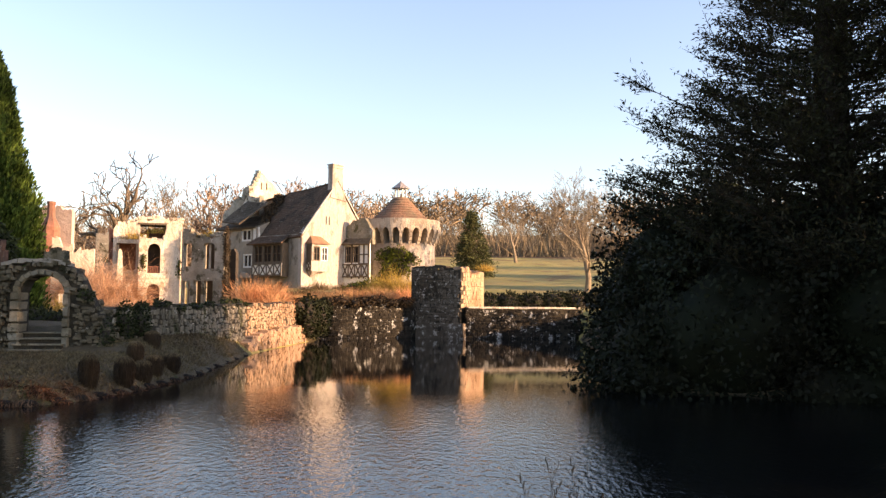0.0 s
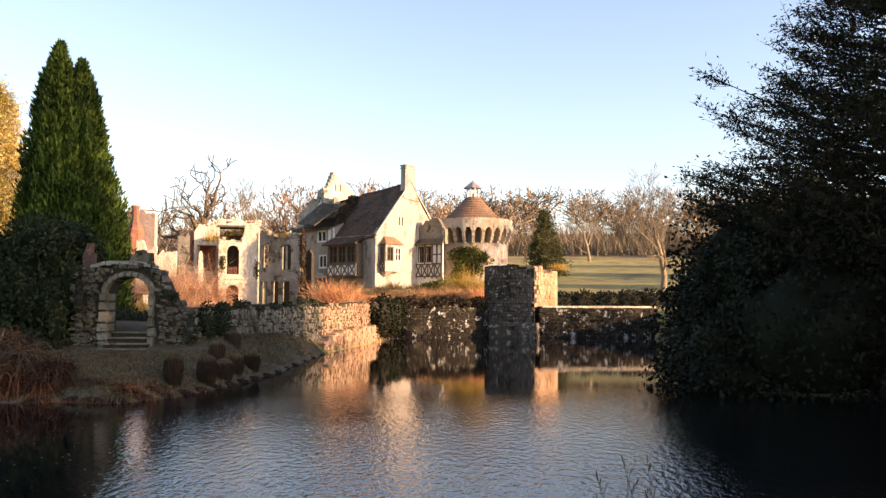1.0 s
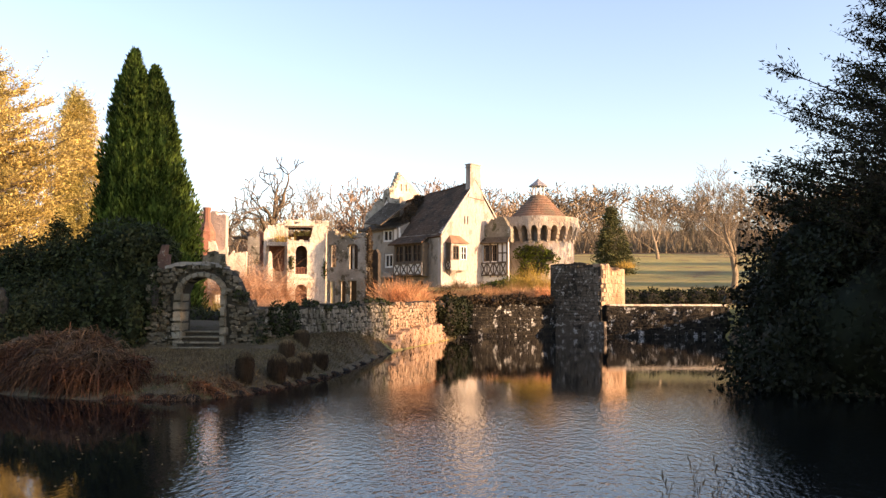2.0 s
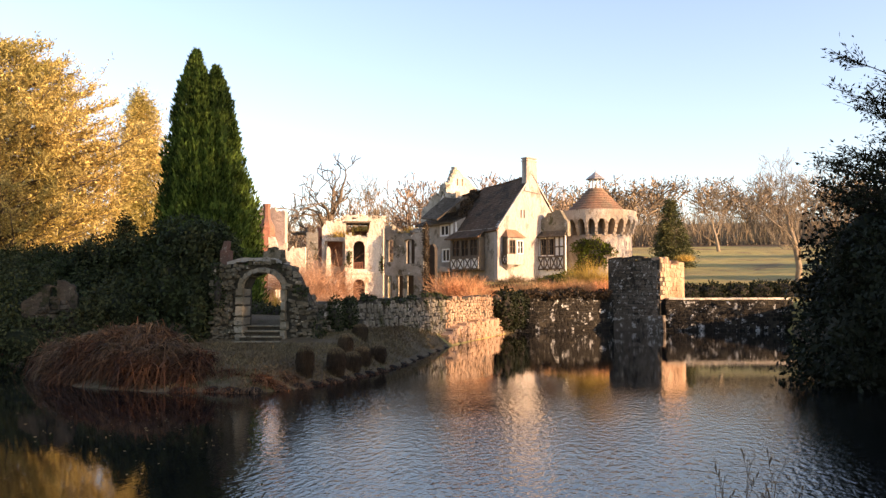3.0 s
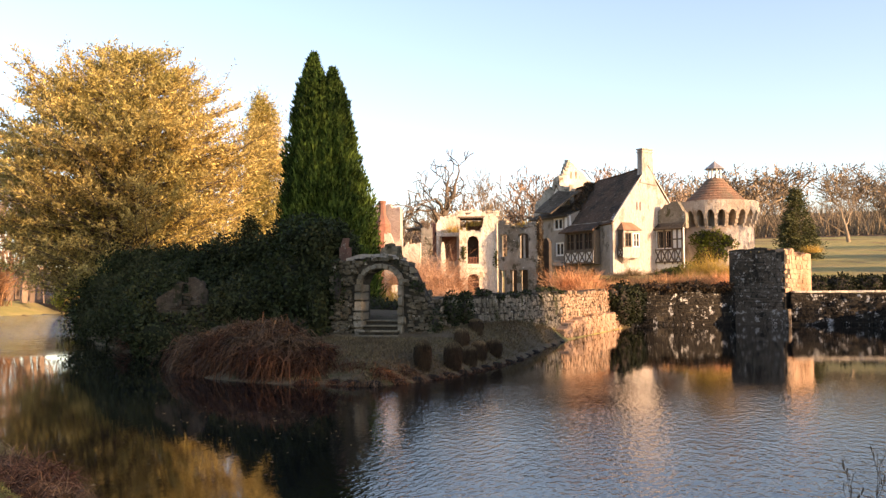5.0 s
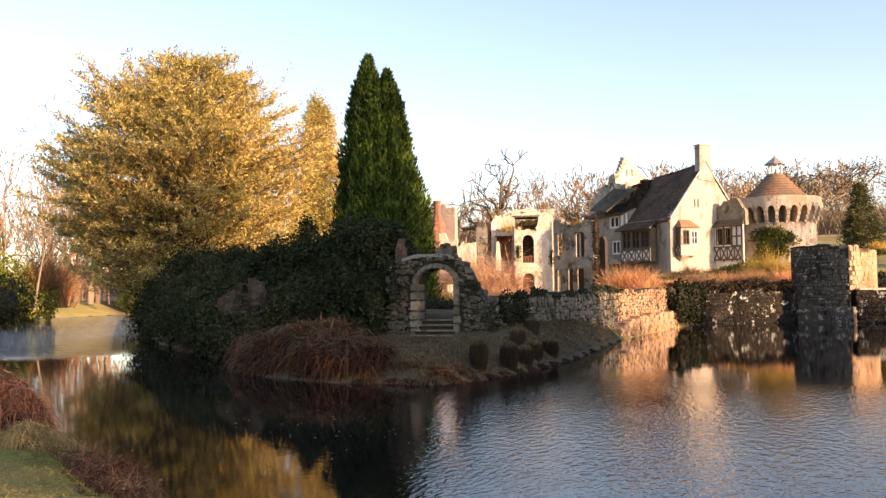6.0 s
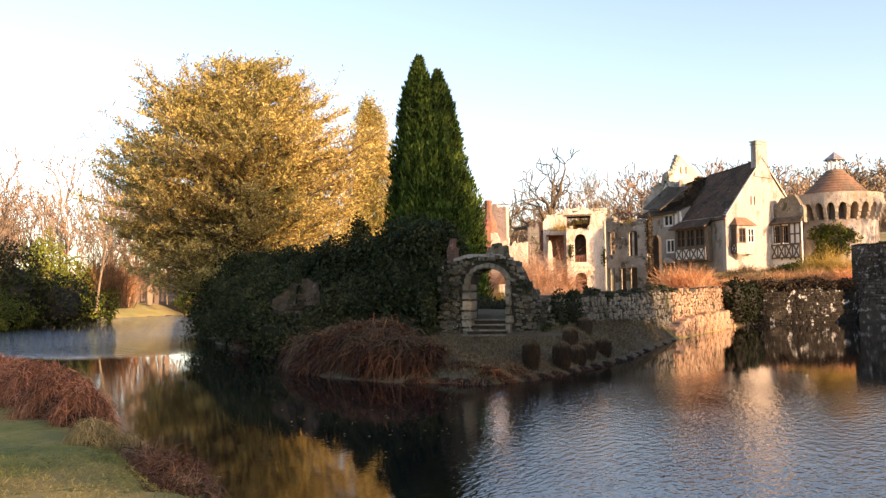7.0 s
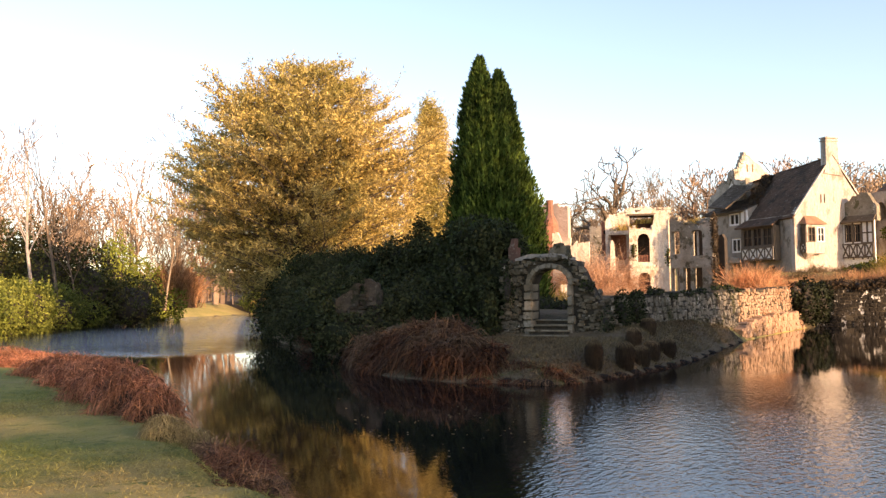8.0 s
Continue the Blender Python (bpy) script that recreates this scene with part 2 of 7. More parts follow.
def water_material():
    m = bpy.data.materials.new("water")
    m.use_nodes = True
    n, link = m.node_tree.nodes, m.node_tree.links.new
    b = n["Principled BSDF"]
    b.inputs["Base Color"].default_value = (0.003, 0.004, 0.005, 1)
    b.inputs["Roughness"].default_value, b.inputs["IOR"].default_value = 0.02, 1.34
    # bluish tint: extra sky blue put into the reflections
    b.inputs["Specular Tint"].default_value = (0.66, 0.74, 1.0, 1)
    where = n.new("ShaderNodeNewGeometry")

    def waves(sx, sy, turn, scale, detail):
        mp = n.new("ShaderNodeMapping")
        mp.inputs["Scale"].default_value, mp.inputs["Rotation"].default_value = (sx, sy, 1), (0, 0, radians(turn))
        link(where.outputs["Position"], mp.inputs["Vector"])
        t = n.new("ShaderNodeTexNoise")
        t.inputs["Scale"].default_value, t.inputs["Detail"].default_value, t.inputs["Roughness"].default_value = scale, detail, 0.55
        link(mp.outputs[0], t.inputs["Vector"])
        return t.outputs["Fac"]

    def maths(op, a, c):
        x = n.new("ShaderNodeMath")
        x.operation = op
        for sock, v in zip(x.inputs, (a, c)):
            if isinstance(v, (int, float)):
                sock.default_value = v
            else:
                link(v, sock)
        return x.outputs[0]

    height = maths("ADD", maths("MULTIPLY", waves(1.7, 0.75, 10, 5.5, 2.5), 1.0), maths("MULTIPLY", waves(1.5, 0.8, -22, 12.0, 2.0), 0.3))
    # breeze: ripples on the open moat, calm water under the trees and by the banks
    sep = n.new("ShaderNodeSeparateXYZ")
    link(where.outputs["Position"], sep.inputs[0])

    def ramp(v, lo, hi, a, c):
        r = n.new("ShaderNodeMapRange")
        r.interpolation_type = "SMOOTHSTEP"
        for k, val in (("From Min", lo), ("From Max", hi), ("To Min", a), ("To Max", c)):
            r.inputs[k].default_value = val
        link(v, r.inputs["Value"])
        return r.outputs["Result"]
    open_water = maths("MULTIPLY", ramp(maths("ADD", sep.outputs["X"], maths("MULTIPLY", sep.outputs["Y"], 0.43)), -1.6, 0.6, 0.05, 1.0), ramp(sep.outputs["Y"], 19.5, 27.0, 1.0, 0.1))
    far_reach = maths("MULTIPLY", ramp(sep.outputs["X"], -31.0, -26.0, 5.0, 0.0), ramp(sep.outputs["Y"], 22.0, 27.0, 0.0, 1.0))
    height = maths("ADD", height, maths("MULTIPLY", maths("MULTIPLY", far_reach, waves(1.0, 1.0, 20, 1.3, 2.0)), 1.5))
    open_water = maths("MAXIMUM", open_water, far_reach)
    gusts = ramp(waves(1, 1, 0, 0.12, 2.0), 0.3, 0.7, 0.6, 1.2)
    bp = n.new("ShaderNodeBump")
    bp.inputs["Distance"].default_value = 0.0125
    chop = ramp(sep.outputs["Y"], 8.0, 24.0, 1.7, 0.8)
    link(maths("MULTIPLY", maths("MULTIPLY", open_water, chop), gusts), bp.inputs["Strength"])
    link(height, bp.inputs["Height"])
    link(bp.outputs[0], b.inputs["Normal"])
    return m


M["water"] = water_material()


def glass_material():
    m = bpy.data.materials.new("old_glass")
    m.use_nodes = True
    b = m.node_tree.nodes["Principled BSDF"]
    b.inputs["Base Color"].default_value, b.inputs["Roughness"].default_value = (0.012, 0.012, 0.013, 1), 0.08
    b.inputs["Specular IOR Level"].default_value = 0.22
    return m


M["glass"] = glass_material()


# ---- building blocks ----
def mesh_ob(name, V, F, mat, parent=None, label="", smooth=False):
    """One mesh object from arrays of vertices and equal-sided faces."""
    V, F = np.asarray(V, dtype=np.float32), np.asarray(F, dtype=np.int32)
    me = bpy.data.meshes.new(name)
    k = F.shape[1]
    me.vertices.add(len(V))
    me.vertices.foreach_set("co", V.ravel())
    me.loops.add(F.size)
    me.loops.foreach_set("vertex_index", F.ravel())
    me.polygons.add(len(F))
    me.polygons.foreach_set("loop_start", np.arange(0, F.size, k, dtype=np.int32))
    me.polygons.foreach_set("loop_total", np.full(len(F), k, dtype=np.int32))
    me.polygons.foreach_set("use_smooth", np.full(len(F), smooth, dtype=bool))
    me.update(calc_edges=True)
    me.materials.append(mat)
    ob = new(name, me)
    if parent:
        ob.parent = parent
    if label:
        tagged(ob, label)
    return ob


def part(name, bm, mat, parent=None, label="", smooth=False):
    me = bpy.data.meshes.new(name)
    bmesh.ops.remove_doubles(bm, verts=bm.verts, dist=0.0005)
    bmesh.ops.recalc_face_normals(bm, faces=bm.faces)
    bm.to_mesh(me)
    bm.free()
    me.materials.append(mat)
    if smooth:
        me.polygons.foreach_set("use_smooth", [True] * len(me.polygons))
    ob = new(name, me)
    if parent:
        ob.parent = parent
    if label:
        tagged(ob, label)
    return ob


def thing(name, label, category, group="", kind="", at=None):
    ob = new(name)
    ob.empty_display_size = 0.2
    if at:
        ob.location = at
    return tagged(ob, label, category, group, kind)


class Spot:
    """A local frame on the plan: u along a wall (to the right, seen from its front), w into it, z up."""

    def __init__(self, x, y, deg):
        a = radians(deg)
        self.o, self.deg = (x, y), deg
        self.g, self.b = (math.cos(a), math.sin(a)), (-math.sin(a), math.cos(a))

    def at(self, u, w, z):
        return Vector((self.o[0] + u * self.g[0] + w * self.b[0], self.o[1] + u * self.g[1] + w * self.b[1], z))

    def turn(self):
        return Matrix.Rotation(radians(self.deg), 4, "Z")


def block(bm, sp, u0, u1, w0, w1, z0, z1, wob=0.0):
    vs = [bm.verts.new(sp.at(u, w, z) + Vector([random.uniform(-wob, wob) for _ in range(3)])) for u in (u0, u1) for w in (w0, w1) for z in (z0, z1)]
    for f in ((0, 1, 3, 2), (4, 6, 7, 5), (0, 4, 5, 1), (2, 3, 7, 6), (0, 2, 6, 4), (1, 5, 7, 3)):
        bm.faces.new([vs[i] for i in f])
    return vs


def prism(bm, sp, outline, w0, w1):
    """A plate whose outline lies in the u-z plane, from depth w0 to w1."""
    a, b = [bm.verts.new(sp.at(u, w0, z)) for u, z in outline], [bm.verts.new(sp.at(u, w1, z)) for u, z in outline]
    bm.faces.new(a)
    bm.faces.new(b[::-1])
    for i in range(len(a)):
        j = (i + 1) % len(a)
        bm.faces.new((a[i], b[i], b[j], a[j]))


def beam(bm, p0, p1, across, thick):
    """A bar from p0 to p1, its section spanned by two vectors."""
    p0, p1, a, t = Vector(p0), Vector(p1), Vector(across) / 2, Vector(thick) / 2
    vs = [bm.verts.new(p + i * a + j * t) for p in (p0, p1) for i, j in ((-1, -1), (1, -1), (1, 1), (-1, 1))]
    bm.faces.new(vs[:4])
    bm.faces.new(vs[7:3:-1])
    for i in range(4):
        j = (i + 1) % 4
        bm.faces.new((vs[i], vs[i + 4], vs[j + 4], vs[j]))


def wall(sp, u0, u1, z0, top, w0, w1, holes=(), step=0.25, wob=0.0, seed=0):
    """A thick wall as narrow upright strips; top is a height or a function of u; holes are (u0, u1, z0, z1, rise of the arch)."""
    if not callable(top):
        flat = top
        top = lambda u: flat
    cuts = set(np.arange(u0, u1, step).round(4).tolist()) | {u0, u1}
    for h in holes:
        cuts |= {h[0], h[1]} | (set(np.linspace(h[0], h[1], 9).tolist()) if h[4] else set())
    cuts = sorted(c for c in cuts if u0 <= c <= u1)
    V, F = [], []

    def shift(u, z):
        if not wob:
            return 0.0
        return wob * noise.noise(Vector((u * 0.8 + seed, 0.5, seed)))

    def hole_top(h, u):
        mid, half = (h[0] + h[1]) / 2, (h[1] - h[0]) / 2
        return h[3] - h[4] + h[4] * math.sqrt(max(0.0, 1 - ((u - mid) / half) ** 2)) if h[4] else h[3]
    for a, b in zip(cuts, cuts[1:]):
        if b - a < 1e-4:
            continue
        mid = (a + b) / 2
        edges = [(z0, z0)]
        for h in sorted((h for h in holes if h[0] < mid < h[1]), key=lambda h: h[2]):
            edges += [(h[2], h[2]), (hole_top(h, a), hole_top(h, b))]
        edges.append((top(a + 1e-4), top(b - 1e-4)))
        for lo, hi in zip(edges[0::2], edges[1::2]):
            if hi[0] - lo[0] < 0.01 and hi[1] - lo[1] < 0.01:
                continue
            n0 = len(V)
            for u, zl, zh in ((a, lo[0], hi[0]), (b, lo[1], hi[1])):
                for w in (w0, w1):
                    for z in (zl, max(zh, zl + 0.005)):
                        V.append(sp.at(u, w + shift(u, z), z))
            F += [[n0 + i for i in f] for f in ((0, 1, 3, 2), (4, 6, 7, 5), (0, 4, 5, 1), (2, 3, 7, 6), (0, 2, 6, 4), (1, 5, 7, 3))]
    return weld(V, F)


def weld(V, F):
    """Joins equal corners and drops the faces that two strips share."""
    index, out, back = {}, [], []
    for v in V:
        key = (round(v[0], 3), round(v[1], 3), round(v[2], 3))
        if key not in index:
            index[key] = len(out)
            out.append(v)
        back.append(index[key])
    seen = {}
    for f in F:
        g = [back[i] for i in f]
        seen.setdefault(frozenset(g), []).append(g)
    return out, [g[0] for k, g in seen.items() if len(g) == 1 and len(k) == 4]


def ragged(base, amount, seed, scale=1.2):
    """A broken wall top round a height."""
    def top(u):
        k, j = math.floor(u / 0.6 + seed), math.floor(u / 0.25)
        drop = random.Random(k * 31 + seed).uniform(-1, 1) + 0.5 * random.Random(j * 17 + seed).uniform(-1, 1)
        return (base(u) if callable(base) else base) + amount * (drop + noise.noise(Vector((u * scale, seed, 0.3))))
    return top


def stone_meshes(count, mat, name="stone", rough=0.09):
    made = []
    for i in range(count):
        rnd = random.Random(i * 7 + 3)
        bm = bmesh.new()
        bmesh.ops.create_cube(bm, size=1.0)
        bmesh.ops.bevel(bm, geom=bm.edges[:], offset=0.14, segments=1, affect="EDGES")
        for v in bm.verts:
            v.co *= 1 + rnd.uniform(-rough, rough)
            v.co.z *= 1 + 0.1 * v.co.x * rnd.uniform(-1, 1)
        me = bpy.data.meshes.new(name)
        bm.to_mesh(me)
        bm.free()
        me.materials.append(mat)
        made.append(me)
    return made


def course_stones(sp, u0, u1, z0, top, w, inside, wide, tall, seed, depth=0.2, wild=0.0):
    """Places of roughly coursed stones on a wall face: centre, size and tilt."""
    rnd, out, z, flip = random.Random(seed), [], z0, 0
    while z < 30:
        h = tall * rnd.uniform(0.7, 1.3)
        u = u0 + rnd.uniform(-0.5, 0) * wide
        any_ = False
        while u < u1:
            l = wide * rnd.uniform(0.55, 1.5)
            c = (u + l / 2, z + h / 2)
            if inside(*c):
                j = 0.03 + 0.05 * wild
                if rnd.random() > 0.1 * wild:
                    out.append((sp.at(c[0] + rnd.uniform(-j, j), w + rnd.uniform(-j, j), c[1] + rnd.uniform(-j, j)), (l * rnd.uniform(0.82 - 0.25 * wild, 1.0), depth * rnd.uniform(0.6, 1.5 + 0.4 * wild), h * rnd.uniform(0.8 - 0.15 * wild, 1.0 + 0.15 * wild)), rnd.uniform(-0.12, 0.12) * (1 + 2.2 * wild)))
            if z < (top(c[0]) if callable(top) else top):
                any_ = True
            u += l
        z += h
        if not any_:
            break
    return out


def lay_stones(places, meshes, parent, sp, seed, name="stone", mat=None):
    rnd = random.Random(seed)
    for c, size, tilt in places:
        ob = new(name, rnd.choice(meshes))
        ob.parent = parent
        ob.matrix_local = Matrix.Translation(c) @ sp.turn() @ Matrix.Rotation(tilt, 4, "Y") @ Matrix.Diagonal((*size, 1))


def joined_stones(places, meshes, parent, sp, seed, mat, name="far_stones"):
    """The same stones joined into one part."""
    rnd, V, F = random.Random(seed), [], []
    data = []
    for me in meshes:
        co = np.array([v.co[:] for v in me.vertices])
        tris = []
        for p in me.polygons:
            vs = list(p.vertices)
            tris += [[vs[0], vs[i], vs[i + 1]] for i in range(1, len(vs) - 1)]
        data.append((co, np.array(tris)))
    n = 0
    for c, size, tilt in places:
        co, tris = rnd.choice(data)
        m = np.array((Matrix.Translation(c) @ sp.turn() @ Matrix.Rotation(tilt, 4, "Y") @ Matrix.Diagonal((*size, 1))).to_4x4())
        V.append(co @ m[:3, :3].T + m[:3, 3])
        F.append(tris + n)
        n += len(co)
    return tagged(mesh_ob(name, np.vstack(V), np.vstack(F), mat, parent), kind="stuff")


# ---- plants ----
def unit(v):
    return v / np.maximum(np.linalg.norm(v, axis=-1, keepdims=True), 1e-9)


def leaf_quads(P, A, N, length, width, rng):
    """Folded leaf shapes at P along A, facing N: four corners each."""
    A = unit(A)
    S = unit(np.cross(A, N))
    l, w = np.broadcast_to(np.asarray(length), len(P))[:, None], np.broadcast_to(np.asarray(width), len(P))[:, None]
    V = np.stack([P, P + A * l * 0.5 + S * w * 0.5, P + A * l, P + A * l * 0.5 - S * w * 0.5], 1).reshape(-1, 3)
    return V, np.arange(len(V)).reshape(-1, 4)


def tubes(P0, P1, R0, R1, sides=4):
    """Tapered bars, all in one pair of arrays."""
    D = unit(P1 - P0)
    ref = np.where(np.abs(D[:, 2:3]) > 0.9, np.array([[1.0, 0, 0]]), np.array([[0, 0, 1.0]]))
    X = unit(np.cross(D, ref))
    Y = np.cross(D, X)
    a = np.arange(sides) * 2 * math.pi / sides
    ring = X[:, None] * np.cos(a)[None, :, None] + Y[:, None] * np.sin(a)[None, :, None]
    V = np.concatenate([P0[:, None] + ring * R0[:, None, None], P1[:, None] + ring * R1[:, None, None]], 1).reshape(-1, 3)
    i = np.arange(sides)
    q = np.stack([i, (i + 1) % sides, (i + 1) % sides + sides, i + sides], 1)
    F = (q[None] + (np.arange(len(P0)) * 2 * sides)[:, None, None]).reshape(-1, 4)
    return V, F


def limb(P, R, sides=8):
    """One unbroken upright trunk through the points P."""
    a = np.arange(sides) * 2 * math.pi / sides
    V = (P[:, None] + np.stack([np.cos(a), np.sin(a), np.zeros(sides)], 1)[None] * np.asarray(R)[:, None, None]).reshape(-1, 3)
    i = np.arange(sides)
    q = np.stack([i, (i + 1) % sides, (i + 1) % sides + sides, i + sides], 1)
    return V, (q[None] + (np.arange(len(P) - 1) * sides)[:, None, None]).reshape(-1, 4)


def ribbons(P0, P1, R0, R1, rng):
    D = unit(P1 - P0)
    X = unit(np.cross(D, unit(rng.normal(size=D.shape))))
    V = np.stack([P0 - X * R0[:, None], P0 + X * R0[:, None], P1 + X * R1[:, None], P1 - X * R1[:, None]], 1).reshape(-1, 3)
    return V, np.arange(len(V)).reshape(-1, 4)


def grow(seed, height, levels=5, first=0.3, kids=(5, 4, 4, 3, 3), spread=(0.9, 0.8, 0.8, 0.8, 0.8), shrink=0.62, radius=0.03, lift=0.25, wobble=0.22, lean=(0, 0)):
    """The bars of a leafless tree: start, end, radii and level."""
    rng = np.random.default_rng(seed)
    pos, way = np.zeros((1, 3)), unit(np.array([[lean[0], lean[1], 1.0]]))
    length, rad = np.array([height * 0.5]), np.array([height * radius])
    out = []
    for level in range(levels):
        steps = 4 if level < 2 else 3
        p, d, r = pos.copy(), way.copy(), rad.copy()
        nodes = [(p, d, r)]
        for s in range(steps):
            d = unit(d + rng.normal(size=d.shape) * wobble * (0.5 if level == 0 else 1) + np.array([0, 0, lift * 0.3]))
            q = p + d * (length / steps)[:, None]
            r2 = r * (0.86 if s < steps - 1 else 0.7)
            out.append((p, q, r, r2, np.full(len(p), level)))
            p, r = q, r2
            nodes.append((p, d, r))
        if level == levels - 1:
            break
        npos, nway, nlen, nrad = [], [], [], []
        for k in range(kids[level]):
            f = first + (1 - first) * (k + rng.uniform(0, 1, len(pos))) / kids[level] if level == 0 else 0.3 + 0.7 * rng.uniform(0, 1, len(pos))
            if k == 0:
                f = np.ones(len(pos))
            idx = np.minimum((f * steps).astype(int), steps - 1)
            fr = f * steps - idx
            a = np.stack([nodes[i][0] for i in range(steps + 1)])
            dd = np.stack([nodes[i][1] for i in range(steps + 1)])
            rr = np.stack([nodes[i][2] for i in range(steps + 1)])
            j = np.arange(len(pos))
            here = a[idx, j] * (1 - fr)[:, None] + a[idx + 1, j] * fr[:, None]
            side = unit(np.cross(dd[idx + 1, j], unit(rng.normal(size=here.shape))))
            npos.append(here)
            sp_ = spread[level] * (0.5 if k == 0 else rng.uniform(0.7, 1.3, len(pos)))
            nway.append(unit(dd[idx + 1, j] + side * np.reshape(sp_, (-1, 1)) + np.array([0, 0, lift])))
            nlen.append(length * shrink * rng.uniform(0.75, 1.2, len(pos)))
            nrad.append(rr[idx + 1, j] * (0.75 if k == 0 else 0.55))
        pos, way, length, rad = np.vstack(npos), np.vstack(nway), np.concatenate(nlen), np.concatenate(nrad)
    return [np.concatenate([o[i] for o in out]) for i in range(5)]


def bare_tree(name, at, height, label, seed, mat, levels=6, split=3, thin=0.004, group="", **kw):
    P0, P1, R0, R1, L = grow(seed, height, levels, **kw)
    s = height / max(P1[:, 2].max(), 0.1)
    P0, P1, R0, R1 = P0 * s, P1 * s, np.maximum(R0 * s, thin), np.maximum(R1 * s, thin * 0.7)
    tree = thing(name, label, "tree", group, at=at)
    for nm, mask, sides in (("trunk", L == 0, 7), ("branching", (L > 0) & (L < split), 5), ("twig_mass", L >= split, 3)):
        if nm == "trunk":
            V, F = limb(np.vstack([P0[mask], P1[mask][-1:]]), np.append(R0[mask], R1[mask][-1]), sides)
        else:
            V, F = tubes(P0[mask], P1[mask], R0[mask], R1[mask], sides)
        made = mesh_ob(nm, V, F, mat, tree, smooth=nm != "twig_mass")
        if nm == "twig_mass":
            tagged(made, kind="stuff")
    return tree


def clump(at, radii, count, rng, noisy=0.25, low=-0.3, seed=0.0, freq=0.35):
    """Points and normals on an uneven mound."""
    N = unit(rng.normal(size=(count * 2, 3)))
    N = N[N[:, 2] > low][:count]
    r = np.array([1 + noisy * (noise.noise(Vector((n * radii).tolist()) * freq * 2 + Vector((seed, 0, 0))) + 0.6 * noise.noise(Vector((n * radii).tolist()) * freq * 5 + Vector((0, seed, 0)))) for n in N])
    depth = 1 - 0.22 * rng.random(len(N)) ** 2
    return np.array(at) + N * np.array(radii) * (r * depth)[:, None], unit(N / np.array(radii))


def bush(name, mounds, label, mat, size, density, seed, category="bush", parent=None, group="", noisy=0.3, core=None, ratio=0.6, kind=""):
    """A leafy mass of mounds ((x, y, z), (rx, ry, rz)): a solid dark core for the shaded inside and many small leaves.
    """
    rng = np.random.default_rng(seed)
    x0 = mounds[0][0]
    ob = thing(name, label, category, group, kind, at=(x0[0], x0[1], max(0.0, x0[2] - mounds[0][1][2]))) if parent is None else parent
    base = np.array(ob.location) if parent is None else np.zeros(3)
    Vs, n = [], 0
    for c, r in mounds:
        area = 4 * math.pi * ((r[0] * r[1]) ** 1.6 / 3 + (r[0] * r[2]) ** 1.6 / 3 + (r[1] * r[2]) ** 1.6 / 3) ** (1 / 1.6)
        P, N = clump(np.array(c) - base, r, max(60, int(area * density)), rng, noisy, low=-0.8, seed=seed * 1.7 + c[0])
        A = unit(N * 0.35 + rng.normal(size=N.shape) * 0.75 + np.array([0, 0, -0.15]))
        V, F = leaf_quads(P, A, unit(N + rng.normal(size=N.shape) * 0.5), size * rng.uniform(0.6, 1.4, len(P)), size * ratio * rng.uniform(0.7, 1.3, len(P)), rng)
        Vs.append(V)
    V = np.vstack(Vs)
    mesh_ob("foliage", V, np.arange(len(V)).reshape(-1, 4), mat, ob)
    # solid dark ellipsoids: the shade between the leaves is put into their colour
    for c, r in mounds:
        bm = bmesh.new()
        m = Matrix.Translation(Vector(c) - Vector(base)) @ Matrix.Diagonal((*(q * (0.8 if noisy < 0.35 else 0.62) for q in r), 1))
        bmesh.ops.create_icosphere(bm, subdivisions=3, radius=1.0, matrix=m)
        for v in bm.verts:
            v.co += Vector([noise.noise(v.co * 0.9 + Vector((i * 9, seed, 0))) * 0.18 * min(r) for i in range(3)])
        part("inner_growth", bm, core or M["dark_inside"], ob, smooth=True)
    return ob


def blades(P, N, length, width, rng, droop=0.6, segs=3):
    """Bent strips from P, starting along N and falling over."""
    n = len(P)
    d, p = unit(N), P.copy()
    side = unit(np.cross(d, unit(rng.normal(size=d.shape))))
    l, w = np.broadcast_to(np.asarray(length), n)[:, None] / segs, np.broadcast_to(np.asarray(width), n)[:, None]
    rows = [p - side * w / 2, p + side * w / 2]
    for s in range(segs):
        d = unit(d + np.array([0, 0, -droop / segs * 1.6]) + rng.normal(size=d.shape) * 0.12)
        p = p + d * l
        k = 1 - 0.85 * (s + 1) / segs
        rows += [p - side * w * k / 2, p + side * w * k / 2]
    V = np.stack(rows, 1).reshape(-1, 3)
    q = np.array([[2 * s, 2 * s + 1, 2 * s + 3, 2 * s + 2] for s in range(segs)])
    F = (q[None] + (np.arange(n) * (2 * segs + 2))[:, None, None]).reshape(-1, 4)
    return V, F


